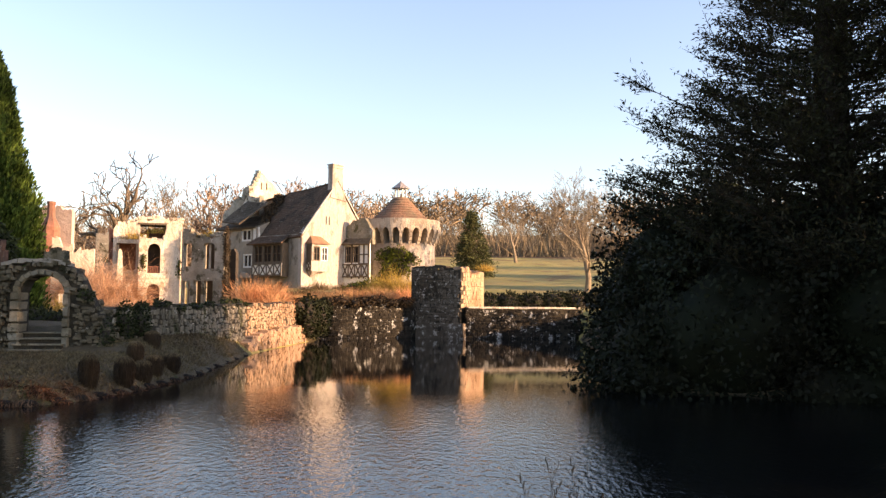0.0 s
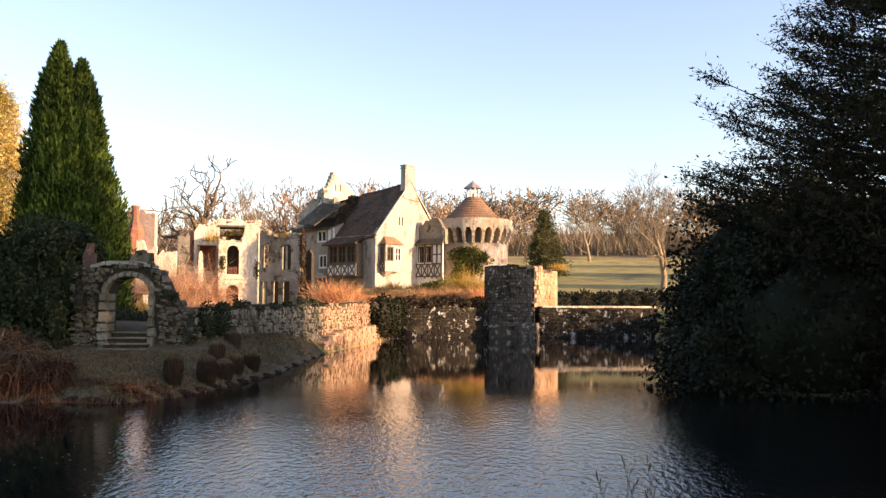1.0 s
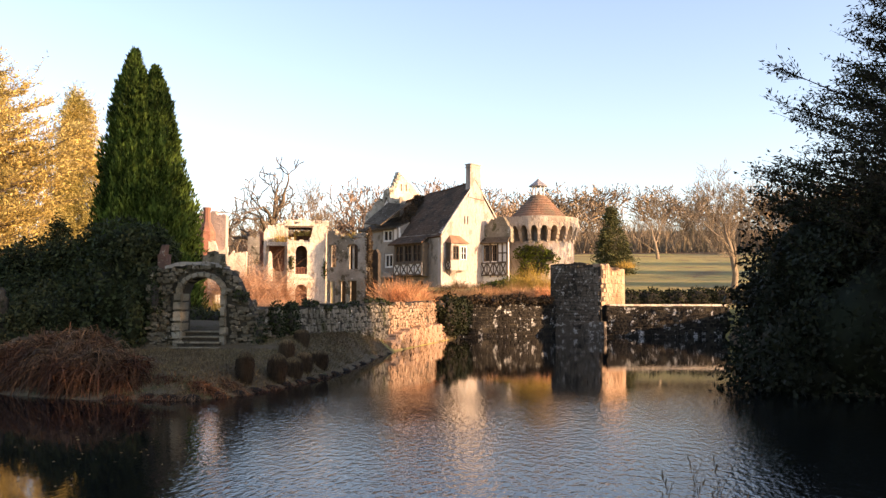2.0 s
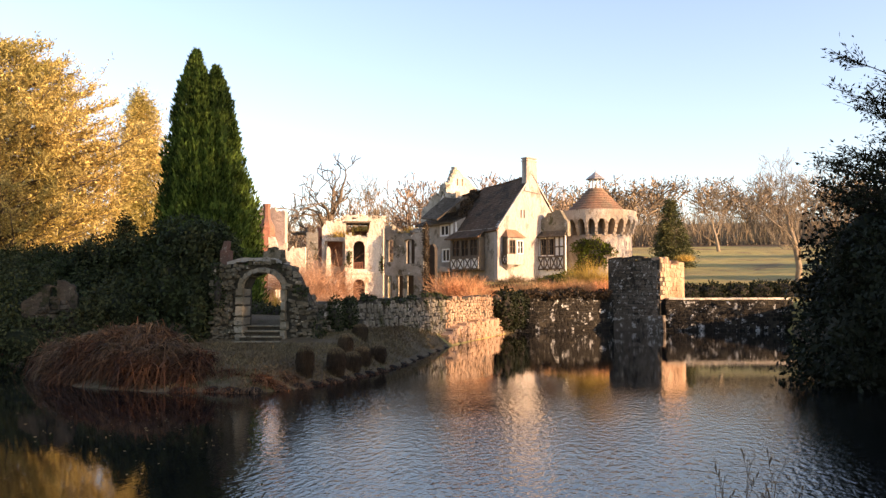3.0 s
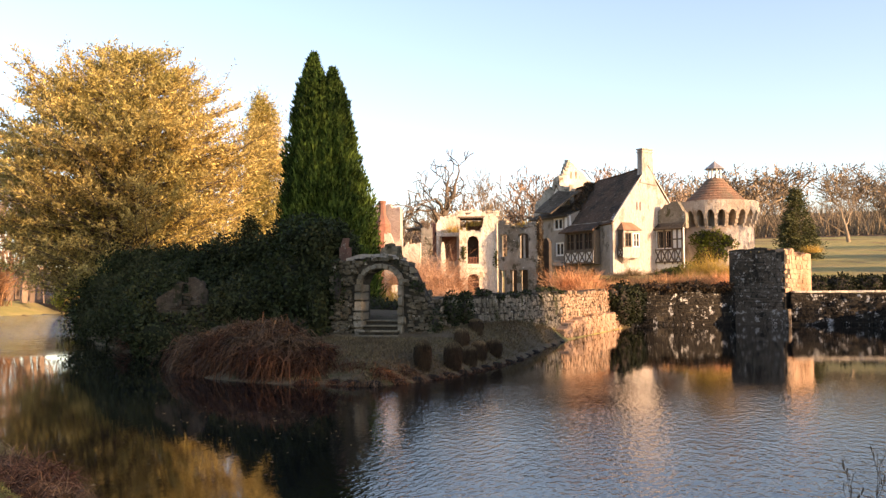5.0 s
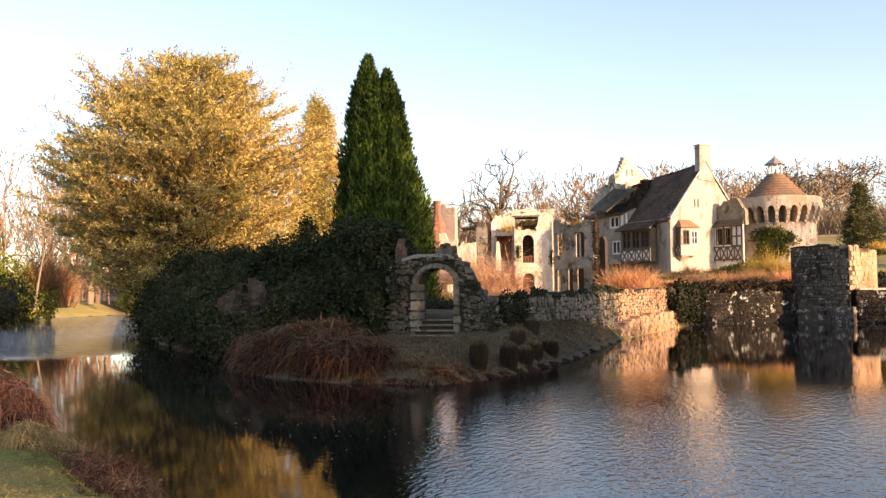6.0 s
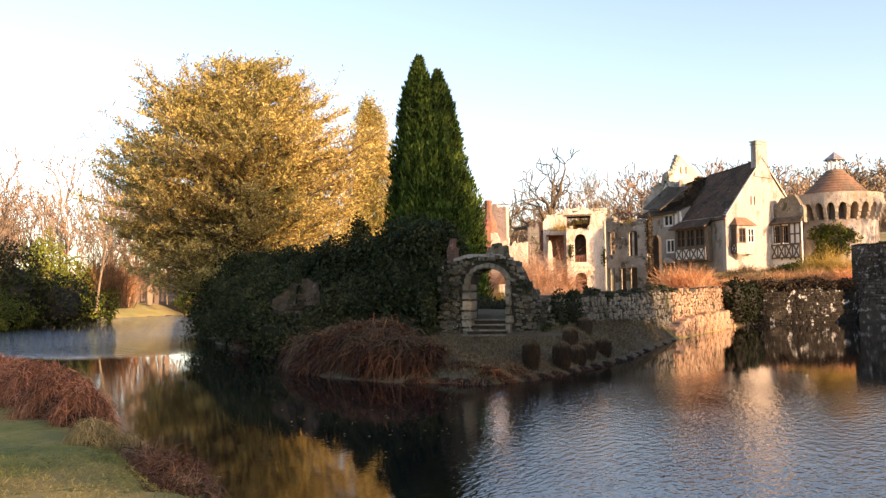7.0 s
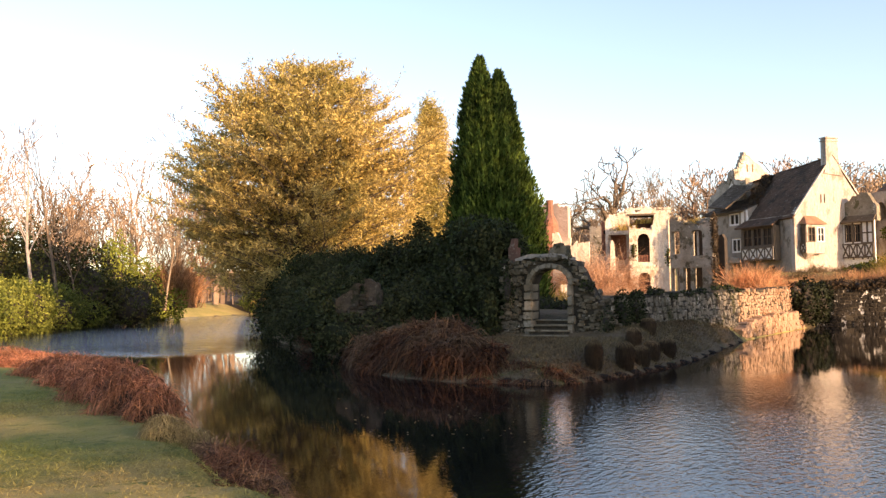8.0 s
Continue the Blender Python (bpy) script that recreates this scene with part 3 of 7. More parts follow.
def conifer(name, at, height, width, label, mat, seed, whorls=40, per=9, sprays=26, leaf=0.34, low=0.06, power=0.8, droop=0.15, lift=0.25, trunk=None, gaps=0.15, lop=None,
            bark=None, group="", ratio=0.38, fluff=0.08, crown="crown", tip=1.0, flat=0.35, category="tree", tufts=0, stir=0.55, layer=1.2):
    """A conifer: trunk, limbs in whorls, and flat sprays of small leaves along the limbs. width is a number, or a function of height share."""
    rng = np.random.default_rng(seed)
    tree = thing(name, label, category, group, at=at)
    bark = bark or M["bark"]
    hs = np.linspace(0, 1, 9)
    P = np.stack([0.02 * height * np.sin(hs * 5 + seed), 0.015 * height * np.cos(hs * 4 + seed), hs * height], 1)
    r = (trunk or height * 0.02) * (1 - 0.93 * hs)
    V, F = limb(P, r, 8)
    mesh_ob("trunk", V, F, bark, tree, smooth=True)
    n = whorls * per
    h = low + (1 - low) * (np.arange(n) + rng.random(n)) / n
    keep = rng.random(n) > gaps
    h = h[keep]
    n = len(h)
    az = rng.random(n) * 2 * math.pi
    half = (np.array([width(x) for x in h]) if callable(width) else width * (1 - h) ** power)
    most = half * 1.06
    half = half * rng.uniform(0.72, 1.1, n)
    if lop is not None:
        half = np.minimum(half * lop(az, h), most)
    d = np.stack([np.cos(az), np.sin(az), np.full(n, 0.0)], 1)
    start = np.stack([np.interp(h, hs, P[:, 0]), np.interp(h, hs, P[:, 1]), h * height], 1)
    up = lift * (0.4 + h) * rng.uniform(0.2, 1.9, n)
    mid = start + d * half[:, None] * 0.55 + np.array([0, 0, 1.0]) * (half * up * 0.55)[:, None]
    end = start + d * half[:, None] + np.array([0, 0, 1.0]) * (half * (up * 0.8 - droop))[:, None]
    rr = np.maximum(half * 0.012, 0.01)
    V, F = tubes(np.vstack([start, mid]), np.vstack([mid, end]), np.concatenate([rr, rr * 0.6]), np.concatenate([rr * 0.6, rr * 0.1]), 4)
    tagged(mesh_ob("branching", V, F, bark, tree), kind="stuff")
    k = np.maximum(4, (sprays * half / max(half.max(), 0.1))).astype(int)
    idx = np.repeat(np.arange(n), k)
    t = 0.18 + 0.86 * rng.random(len(idx)) ** 0.75
    lo = t < 0.55
    base = np.where(lo[:, None], start[idx] + (mid - start)[idx] * (t / 0.55)[:, None], mid[idx] + (end - mid)[idx] * ((t - 0.55) / 0.45)[:, None])
    side = np.stack([-d[idx, 1], d[idx, 0], np.zeros(len(idx))], 1)
    out = rng.normal(size=len(idx)) * 0.22 * half[idx] * (1.15 - t)
    puff = rng.normal(size=base.shape) * np.array([0.7, 0.7, layer]) * fluff
    if tufts:
        key = idx * tufts + (rng.random(len(idx)) * tufts).astype(int)
        t = (0.15 + 0.88 * rng.random(n * tufts) ** 0.55)[key]
        out = (rng.normal(size=n * tufts) * 0.26)[key] * half[idx] * (1.15 - t)
        rise = (rng.normal(size=n * tufts) * 0.3 + 0.15)[key]
        lo = t < 0.55
        base = np.where(lo[:, None], start[idx] + (mid - start)[idx] * (t / 0.55)[:, None], mid[idx] + (end - mid)[idx] * ((t - 0.55) / 0.45)[:, None])
        base[:, 2] += rise
    base = base + side * out[:, None] + puff
    twigs = 5
    base = np.repeat(base, twigs, 0) + rng.normal(size=(len(base) * twigs, 3)) * leaf * np.array([0.7, 0.7, 0.5])
    j = np.repeat(idx, twigs)
    A = unit(d[j] * tip + (puff / fluff).repeat(twigs, 0) * (0.5 if tufts else 0.0) + side.repeat(twigs, 0) * np.sign(out).repeat(twigs)[:, None] * 0.5 + rng.normal(size=base.shape) * stir + np.array([0, 0, 0.25 - droop]))
    N = unit(np.array([0, 0, 1.0]) * flat + rng.normal(size=base.shape) * 0.6)
    V, F = leaf_quads(base, A, N, leaf * rng.uniform(0.6, 1.5, len(base)), leaf * ratio * rng.uniform(0.6, 1.3, len(base)), rng)
    mesh_ob(crown, V, F, mat, tree)
    return tree


def frond_tree(name, at, height, width, label, mat, seed, limbs=560, twigs=14, leaflets=16, leaf=0.14, ratio=0.32, twig_length=0.5, low=0.04, trunk=0.4, bark=None, group="", lop=None, lift=(0.0, 0.3), curl=(0.0, 0.25), stems=1, low_heavy=1.0, weave=0.0):
    """A feathery conifer: stems, long limbs, side twigs along each limb, and leaflets along each twig."""
    rng = np.random.default_rng(seed)
    tree = thing(name, label, "tree", group, at=at)
    bark = bark or M["bark"]
    hs = np.linspace(0, 1, 9)
    lean = [np.array([0.0, 0.0])] + [rng.normal(size=2) * 0.07 * height for _ in range(stems - 1)]
    for k in range(stems):
        P = np.stack([lean[k][0] * hs + 0.02 * height * np.sin(hs * 5 + seed + k), lean[k][1] * hs + 0.015 * height * np.cos(hs * 4 + seed), hs * height * (1 - 0.12 * k)], 1)
        V, F = limb(P, trunk * (0.75 if k else 1.0) * (1 - 0.93 * hs), 8)
        mesh_ob("trunk", V, F, bark, tree, smooth=True)
    h = low + (1 - low) * ((np.arange(limbs) + rng.random(limbs)) / limbs) ** low_heavy
    stem = rng.integers(0, stems, limbs)
    off = np.array(lean)[stem] * h[:, None]
    az = rng.random(limbs) * 2 * math.pi
    half = np.array([width(x) for x in h]) * rng.uniform(0.68, 1.05, limbs)
    if lop is not None:
        half = half * lop(az, h)
    d = np.stack([np.cos(az), np.sin(az), np.zeros(limbs)], 1)
    start = np.stack([off[:, 0], off[:, 1], h * height], 1)
    rise, bend = rng.uniform(*lift, limbs), rng.uniform(*curl, limbs)
    up = np.array([0, 0, 1.0])

    def on(i, t):
        sway = weave * half[i] * np.sin(t * 5.0 + phase[i]) * t
        return start[i] + d[i] * (half[i] * t)[:, None] + np.stack([-d[i, 1], d[i, 0], 0.5 * d[i, 0]], 1) * sway[:, None] + up * (half[i] * (rise[i] * t + bend[i] * t * t))[:, None]
    phase = rng.uniform(0, 6.28, limbs)
    ids = np.arange(limbs)
    cuts = [on(ids, np.full(limbs, t)) for t in (0.0, 0.35, 0.7, 1.0)]
    rr = np.maximum(half * 0.011, 0.012)
    V, F = tubes(np.vstack(cuts[:3]), np.vstack(cuts[1:]), np.concatenate([rr, rr * 0.7, rr * 0.4]), np.concatenate([rr * 0.7, rr * 0.4, rr * 0.12]), 4)
    tagged(mesh_ob("branching", V, F, bark, tree), kind="stuff")
    i = np.repeat(ids, np.maximum(4, (twigs * half / half.max())).astype(int))
    t = 0.16 + 0.86 * rng.random(len(i)) ** 0.62
    base = on(i, t)
    side = np.stack([-d[i, 1], d[i, 0], np.zeros(len(i))], 1) * np.where(rng.random(len(i)) < 0.5, -1, 1)[:, None]
    v = unit(d[i] * 0.7 + side * rng.uniform(0.2, 1.0, len(i))[:, None] + up * (rise[i] + bend[i] + rng.uniform(-0.2, 0.4, len(i)))[:, None])
    size = half[i] * 0.16 * (1.1 - t) + twig_length * rng.uniform(0.5, 1.3, len(i))
    V, F = tubes(base, base + v * size[:, None], np.full(len(i), 0.012), np.full(len(i), 0.004), 3)
    tagged(mesh_ob("twig_mass", V, F, bark, tree), kind="stuff")
    j = np.repeat(np.arange(len(i)), leaflets)
    q = rng.uniform(0.08, 1.04, len(j))
    P = base[j] + v[j] * (size[j] * q)[:, None] + up * (0.1 * size[j] * q * q)[:, None] + rng.normal(size=(len(j), 3)) * leaf * 0.3
    A = unit(v[j] * 0.7 + rng.normal(size=P.shape) * 0.6 + up * 0.15)
    N = unit(up * 0.5 + rng.normal(size=P.shape) * 0.6)
    V, F = leaf_quads(P, A, N, leaf * rng.uniform(0.6, 1.5, len(P)), leaf * ratio * rng.uniform(0.7, 1.3, len(P)), rng)
    mesh_ob("crown", V, F, mat, tree)
    return tree


# ---- ground and water ----
MOAT = [(7, 8.5), (3, 6.2), (-3, 5.0), (-5.7, 5.7), (-8.4, 7.5), (-11.5, 9.4), (-21, 14.5), (-34, 20), (-50, 27), (-62, 40), (-76, 60), (-92, 84), (-98, 104),
        (-86, 104), (-70, 80), (-52, 57), (-40, 43.5), (-30, 34), (-20.9, 27.3), (-18.9, 25.3), (-17.3, 22.9), (-14.7, 20.6), (-12.1, 19.8), (-10.6, 20.1), (-9.4, 19.9), (-8.7, 21.1), (-8.3, 23.7), (-8.2, 26.4), (-8.2, 29.6), (-8.7, 34),
        (-9.1, 38.4), (-9.45, 44.5), (-9.1, 58.4), (-9.2, 66.2), (-2.3, 70.2), (1.8, 68.5), (10.9, 71.0), (10.6, 62), (9.4, 50), (7.6, 38), (5.6, 28), (5.2, 25.2), (10, 23), (16, 20), (13, 13)]


def grid_line(knots):
    out = [knots[0][0]]
    for (a, s), (b, s2) in zip(knots, knots[1:]):
        while out[-1] < b - 1e-6:
            f = (out[-1] - a) / (b - a)
            out.append(min(b, out[-1] + s + (s2 - s) * f))
    return np.array(out)


def shore(X, Y):
    """Distance to the water's edge, positive on land."""
    px, py = X.ravel(), Y.ravel()
    best, inside = np.full(px.shape, 1e9), np.zeros(px.shape, bool)
    for (ax, ay), (bx, by) in zip(MOAT, MOAT[1:] + MOAT[:1]):
        ex, ey = bx - ax, by - ay
        t = np.clip(((px - ax) * ex + (py - ay) * ey) / (ex * ex + ey * ey), 0, 1)
        best = np.minimum(best, np.hypot(px - ax - t * ex, py - ay - t * ey))
        cross = (ay > py) != (by > py)
        inside ^= cross & (px < ex * (py - ay) / (ey if ey else 1e-9) + ax)
    return np.where(inside, -best, best).reshape(X.shape)


def smooth(a, b, v):
    t = np.clip((v - a) / (b - a), 0, 1)
    return t * t * (3 - 2 * t)


def land(X, Y):
    z = np.interp(Y, [-1500, -60, 0, 20, 26.4, 29, 45, 60, 70, 85, 93, 170, 230, 330, 1500], [6, 1.6, 0.62, 0.55, 0.85, 1.6, 2.0, 2.2, 2.5, 4.1, 4.3, 11.3, 17, 30, 60])
    left = smooth(-30, -52, X)
    z = z * (1 - left) + left * np.interp(Y, [-1500, 0, 40, 110, 200, 500, 1500], [6, 0.6, 0.8, 2.0, 6, 24, 50])
    right = smooth(-1.5, 1.5, X) * smooth(60, 66, Y)
    z = z * (1 - right) + right * np.interp(Y, [0, 70, 86, 93, 170, 230, 330, 1500], [1.0, 2.2, 2.5, 4.0, 11.3, 17, 30, 60])
    strip = smooth(-11.2, -10.4, X) * (Y > 27.5) * (Y < 60)
    z = z * (1 - strip) + np.minimum(z, 1.15) * strip
    return z


def ground_height(x, y):
    X, Y = np.array([[float(x)]]), np.array([[float(y)]])
    d = shore(X, Y)
    return float(banked(X, Y, d)[0, 0])


def banked(X, Y, d):
    bw = np.where((Y < 17) & (X > -30), 0.45, 1.4) + 0.09 * np.maximum(0, -X - 34)
    L = land(X, Y)
    z = np.where(d > 0, 0.02 + (L - 0.02) * smooth(-0.1, 1, d / bw), -1.1 * smooth(0, 1, -d / 1.6))
    return z


xs = grid_line([(-1500, 90), (-300, 16), (-110, 2.0), (-45, 0.9), (-28, 0.55), (-3, 0.55), (14, 0.9), (60, 3), (300, 20), (1500, 90)])
ys = grid_line([(-600, 60), (-60, 6), (2, 0.45), (30, 0.5), (75, 1.1), (130, 3), (300, 14), (1500, 90)])
X, Y = np.meshgrid(xs, ys)
D = shore(X, Y)
Z = banked(X, Y, D)
lump = np.array([noise.noise(Vector((x * 0.35, y * 0.35, 0))) + 0.5 * noise.noise(Vector((x * 1.3, y * 1.3, 3))) for x, y in zip(X.ravel(), Y.ravel())]).reshape(X.shape)
Z = Z + np.where(D > 0.2, 0.07 * lump, 0)
nx, ny = len(xs), len(ys)
i = np.arange(nx * ny).reshape(ny, nx)
faces = np.stack([i[:-1, :-1], i[:-1, 1:], i[1:, 1:], i[1:, :-1]], -1).reshape(-1, 4)
ground = mesh_ob("ground", np.stack([X, Y, Z], -1).reshape(-1, 3), faces, M["lawn"], smooth=True)
tagged(ground, "grassy banks, island garden and rising winter meadow", "ground", kind="structure")
for k in ("rough_grass", "meadow", "mud", "leaf_litter"):
    ground.data.materials.append(M[k])
cx, cy, cd = X.ravel()[faces].mean(1), Y.ravel()[faces].mean(1), D.ravel()[faces].mean(1)
slot = np.where(cy > 68, 2, np.where((cy < 17) & (cx < 9), 0, 1))
# sunlight on this stretch of bank is put in as the paler meadow colour
slot = np.where((cx > -11) & (cx < -8) & (cy > 43) & (cy < 60), 2, slot)
slot = np.where((cy > 196) | ((cx < -15) & (cy > 104)), 4, slot)
slot = np.where(cd < -0.6, 3, slot)
ground.data.polygons.foreach_set("material_index", slot.astype(np.int32))

V = np.array([(-130, -2, 0), (40, -2, 0), (40, 120, 0), (-130, 120, 0)])
tagged(mesh_ob("water", V, [[0, 1, 2, 3]], M["water"]), "dark rippled moat water reflecting the sky", "water", kind="structure")

STONES = stone_meshes(10, M["arch_stone"], rough=0.2)
DRESSED = stone_meshes(5, M["dressed_stone"])
MOATED = stone_meshes(8, M["moat_stone"])
LITTEN = stone_meshes(6, M["sunlit_stone"])


# ---- the gabled house ----
def window(sp, u0, u1, z0, z1, w, parent, lights=2, rows=2, frame_mat=None, bar=0.09, name="window"):
    """A casement: outer frame, mullions, and a pane in each light."""
    fm = frame_mat or M["white_paint"]
    bm = bmesh.new()
    for a, b, c, d in ((u0, u1, z0, z0 + bar), (u0, u1, z1 - bar, z1), (u0, u0 + bar, z0 + bar, z1 - bar), (u1 - bar, u1, z0 + bar, z1 - bar)):
        block(bm, sp, a, b, w - 0.06, w + 0.06, c, d)
    holder = part(name, bm, fm, parent)
    step_u = (u1 - u0 - 2 * bar) / lights
    for k in range(1, lights):
        bm = bmesh.new()
        u = u0 + bar + k * step_u
        block(bm, sp, u - bar * 0.35, u + bar * 0.35, w - 0.04, w + 0.05, z0 + bar, z1 - bar)
        part("mullion", bm, fm, holder)
    for k in range(1, rows):
        bm = bmesh.new()
        z = z0 + (z1 - z0) * k / rows
        block(bm, sp, u0 + bar, u1 - bar, w - 0.02, w + 0.03, z - 0.025, z + 0.025)
        part("glazing_bar", bm, fm, holder)
    for k in range(lights):
        bm = bmesh.new()
        block(bm, sp, u0 + bar + k * step_u + 0.02, u0 + bar + (k + 1) * step_u - 0.02, w + 0.052, w + 0.07, z0 + bar, z1 - bar)
        part("pane", bm, M["glass"], holder)
    return holder


def braced_panel(sp, u0, u1, z0, z1, w, parent, crosses=3, rail=0.14):
    """A white panel with timber rails and St Andrew's crosses."""
    bm = bmesh.new()
    block(bm, sp, u0, u1, w, w + 0.1, z0, z1)
    panel = part("plaster_panel", bm, M["plaster"], parent, "white plaster infill")
    across = sp.at(0, 1, 0) - sp.at(0, 0, 0)
    for z in (z0 + rail / 2, z1 - rail / 2):
        bm = bmesh.new()
        block(bm, sp, u0 - 0.03, u1 + 0.03, w - 0.07, w - 0.002, z - rail / 2, z + rail / 2)
        part("timber_rail", bm, M["timber"], panel)
    s = (u1 - u0) / crosses
    for k in range(crosses + 1):
        u = u0 + k * s
        bm = bmesh.new()
        block(bm, sp, u - 0.06, u + 0.06, w - 0.065, w - 0.003, z0 + rail, z1 - rail)
        part("timber_post", bm, M["timber"], panel)
    for k in range(crosses):
        for a, b in ((z0, z1), (z1, z0)):
            bm = bmesh.new()
            p0, p1 = sp.at(u0 + k * s + 0.05, w - 0.03, a), sp.at(u0 + (k + 1) * s - 0.05, w - 0.03, b)
            beam(bm, p0, p1, (p1 - p0).normalized().cross(across) * 0.13, across * (0.05 if a < b else 0.056))
            part("brace", bm, M["timber"], panel)
    return panel


def tiled_slope(name, sp_pts, mat, parent, courses=26, thick=0.12, sag=0.12, seed=1, sub="tile_course"):
    """A roof slope from four corners (eave left, eave right, ridge right, ridge left): a sagging slab and a lapped course for each row of tiles."""
    el, er, rr, rl = [Vector(p) for p in sp_pts]
    nrm = (er - el).cross(rl - el).normalized()
    if nrm.z < 0:
        nrm = -nrm
    cols = 14

    def at(a, b, lift=0.0):
        p = (el.lerp(er, a)).lerp(rl.lerp(rr, a), b)
        s = sag * (math.sin(math.pi * a) * (0.3 + 0.7 * b)) + 0.05 * noise.noise(Vector((a * 7 + seed, b * 6, seed)))
        return p + nrm * (lift - s)
    V, F = [], []
    for c in range(courses):
        for k in range(cols + 1):
            a = k / cols
            V += [at(a, c / courses, 0.035), at(a, (c + 1) / courses, 0.01), at(a, c / courses, -thick), at(a, (c + 1) / courses, -thick)]
        o = c * (cols + 1) * 4
        for k in range(cols):
            p, q = o + k * 4, o + k * 4 + 4
            F += [[p, q, q + 1, p + 1], [p + 2, p + 3, q + 3, q + 2], [p, p + 2, q + 2, q]]
        if c:
            b = o - (cols + 1) * 4
            for k in range(cols):
                F += [[b + k * 4 + 1, b + k * 4 + 5, o + k * 4 + 4, o + k * 4], [b + k * 4 + 3, o + k * 4 + 2, o + k * 4 + 6, b + k * 4 + 7]]
        F += [[o, o + 1, o + 3, o + 2], [o + cols * 4, o + cols * 4 + 2, o + cols * 4 + 3, o + cols * 4 + 1]]
    return mesh_ob(name, V, F, mat, parent)


GABLE = Spot(-13.97, 86.88, 52)          # the gable wall; w runs back along the ridge
SIDE = Spot(-13.97, 86.88, -38)          # the long wall; u is negative along it, w runs into the house
house = thing("house", "old manor house with a sunlit cream gable and dark tiled roof", "house", at=(0, 0, 0))

top_of_gable = lambda u: min(9.55 + 1.19 * u, 15.3 - 1.19 * (u - 4.83)) if u > 4.83 else 9.55 + 1.19 * u
V, F = wall(GABLE, 0.0, 9.66, 2.8, top_of_gable, 0.0, 0.5, [(1.15, 2.55, 6.9, 8.6, 0), (3.25, 3.42, 10.75, 11.6, 0), (3.68, 3.85, 10.75, 11.6, 0)], 0.3, 0.05, 4)
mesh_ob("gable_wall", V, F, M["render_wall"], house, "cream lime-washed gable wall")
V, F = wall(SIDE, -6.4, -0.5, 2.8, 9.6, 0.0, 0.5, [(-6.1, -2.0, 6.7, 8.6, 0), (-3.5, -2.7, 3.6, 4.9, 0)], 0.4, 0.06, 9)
mesh_ob("long_wall", V, F, M["house_side"], house, "weathered grey-brown stone wall, darkened as the shaded side")
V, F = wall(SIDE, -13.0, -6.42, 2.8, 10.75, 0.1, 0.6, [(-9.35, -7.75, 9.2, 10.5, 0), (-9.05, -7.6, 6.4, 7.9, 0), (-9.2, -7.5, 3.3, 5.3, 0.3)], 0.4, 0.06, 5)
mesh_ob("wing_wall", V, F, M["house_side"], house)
V, F = wall(Spot(*GABLE.at(9.66, 0.5, 0)[:2], 142), 0.0, 12.4, 2.8, 9.5, 0.0, 0.5)
mesh_ob("rear_wall", V, F, M["house_side"], house)
V, F = wall(Spot(*SIDE.at(-13.0, 0.6, 0)[:2], 52), 0.0, 9.0, 2.8, lambda u: 10.7 + 3.5 * (1 - abs(u - 4.5) / 4.5), 0.0, 0.5)
mesh_ob("end_wall", V, F, M["grey_stone"], house)
for h in ((0.55, 12.4), ):
    bm = bmesh.new()
    block(bm, GABLE, 0.6, 9.2, h[0] + 0.8, h[1], 6.0, 6.2)
    block(bm, GABLE, 0.6, 9.2, h[0] + 0.8, h[1], 9.1, 9.3)
    block(bm, GABLE, 0.6, 9.0, 2.6, 2.8, 3.5, 9.1)
    part("floors", bm, M["dark_inside"], house)
# roof
tiled_slope("roof_slope", (GABLE.at(-0.2, -0.05, 9.3), GABLE.at(-0.3, 6.7, 9.2), GABLE.at(4.83, 7.4, 14.75), GABLE.at(4.83, -0.12, 15.45)), M["roof_tile"], house, 24, seed=2)
tiled_slope("wing_eave_slope", (GABLE.at(-0.25, 6.72, 10.6), GABLE.at(-0.25, 13.3, 10.55), GABLE.at(1.75, 13.2, 11.5), GABLE.at(1.75, 6.72, 11.42)), M["mossy_tile"], house, 8, seed=6, sag=0.08)
tiled_slope("wing_roof_slope", (GABLE.at(1.5, 6.7, 11.1), GABLE.at(1.5, 13.3, 11.35), GABLE.at(4.83, 11.8, 14.1), GABLE.at(4.83, 6.7, 14.74)), M["mossy_tile"], house, 14, seed=7, sag=0.2)
tiled_slope("rear_roof_slope", (GABLE.at(10.1, 13.3, 9.2), GABLE.at(10.1, -0.12, 9.2), GABLE.at(4.83, -0.12, 15.45), GABLE.at(4.83, 12.0, 14.2)), M["roof_tile"], house, 20, seed=8)
bm = bmesh.new()
prism(bm, SIDE, [(-7.3, 8.7), (-6.35, 8.7), (-6.45, 10.6), (-7.3, 10.5)], -0.02, 0.14)
part("roof_cheek", bm, M["plaster"], house, "pale plastered roof cheek")
bm = bmesh.new()
for (a, b) in (((0.0, 9.5), (4.15, 14.45)), ((9.66, 9.5), (5.6, 14.35))):
    beam(bm, GABLE.at(a[0], -0.06, a[1] + 0.1), GABLE.at(b[0], -0.06, b[1] + 0.1), (0, 0, 0.16), (GABLE.at(0, 1, 0) - GABLE.at(0, 0, 0)) * 0.2)
part("verge", bm, M["pale_stone"], house)
bm = bmesh.new()
prism(bm, GABLE, [(3.75, 13.6), (6.1, 13.4), (5.62, 14.5), (5.5, 17.0), (4.05, 17.0), (4.02, 14.4)], -0.12, 0.55)
block(bm, GABLE, 3.98, 5.57, -0.19, 0.62, 16.72, 16.84)
block(bm, GABLE, 3.96, 5.59, -0.21, 0.64, 17.0, 17.12)
chimney = part("chimney", bm, M["render_wall"], house, "cream rendered gable chimney stack")
bm = bmesh.new()
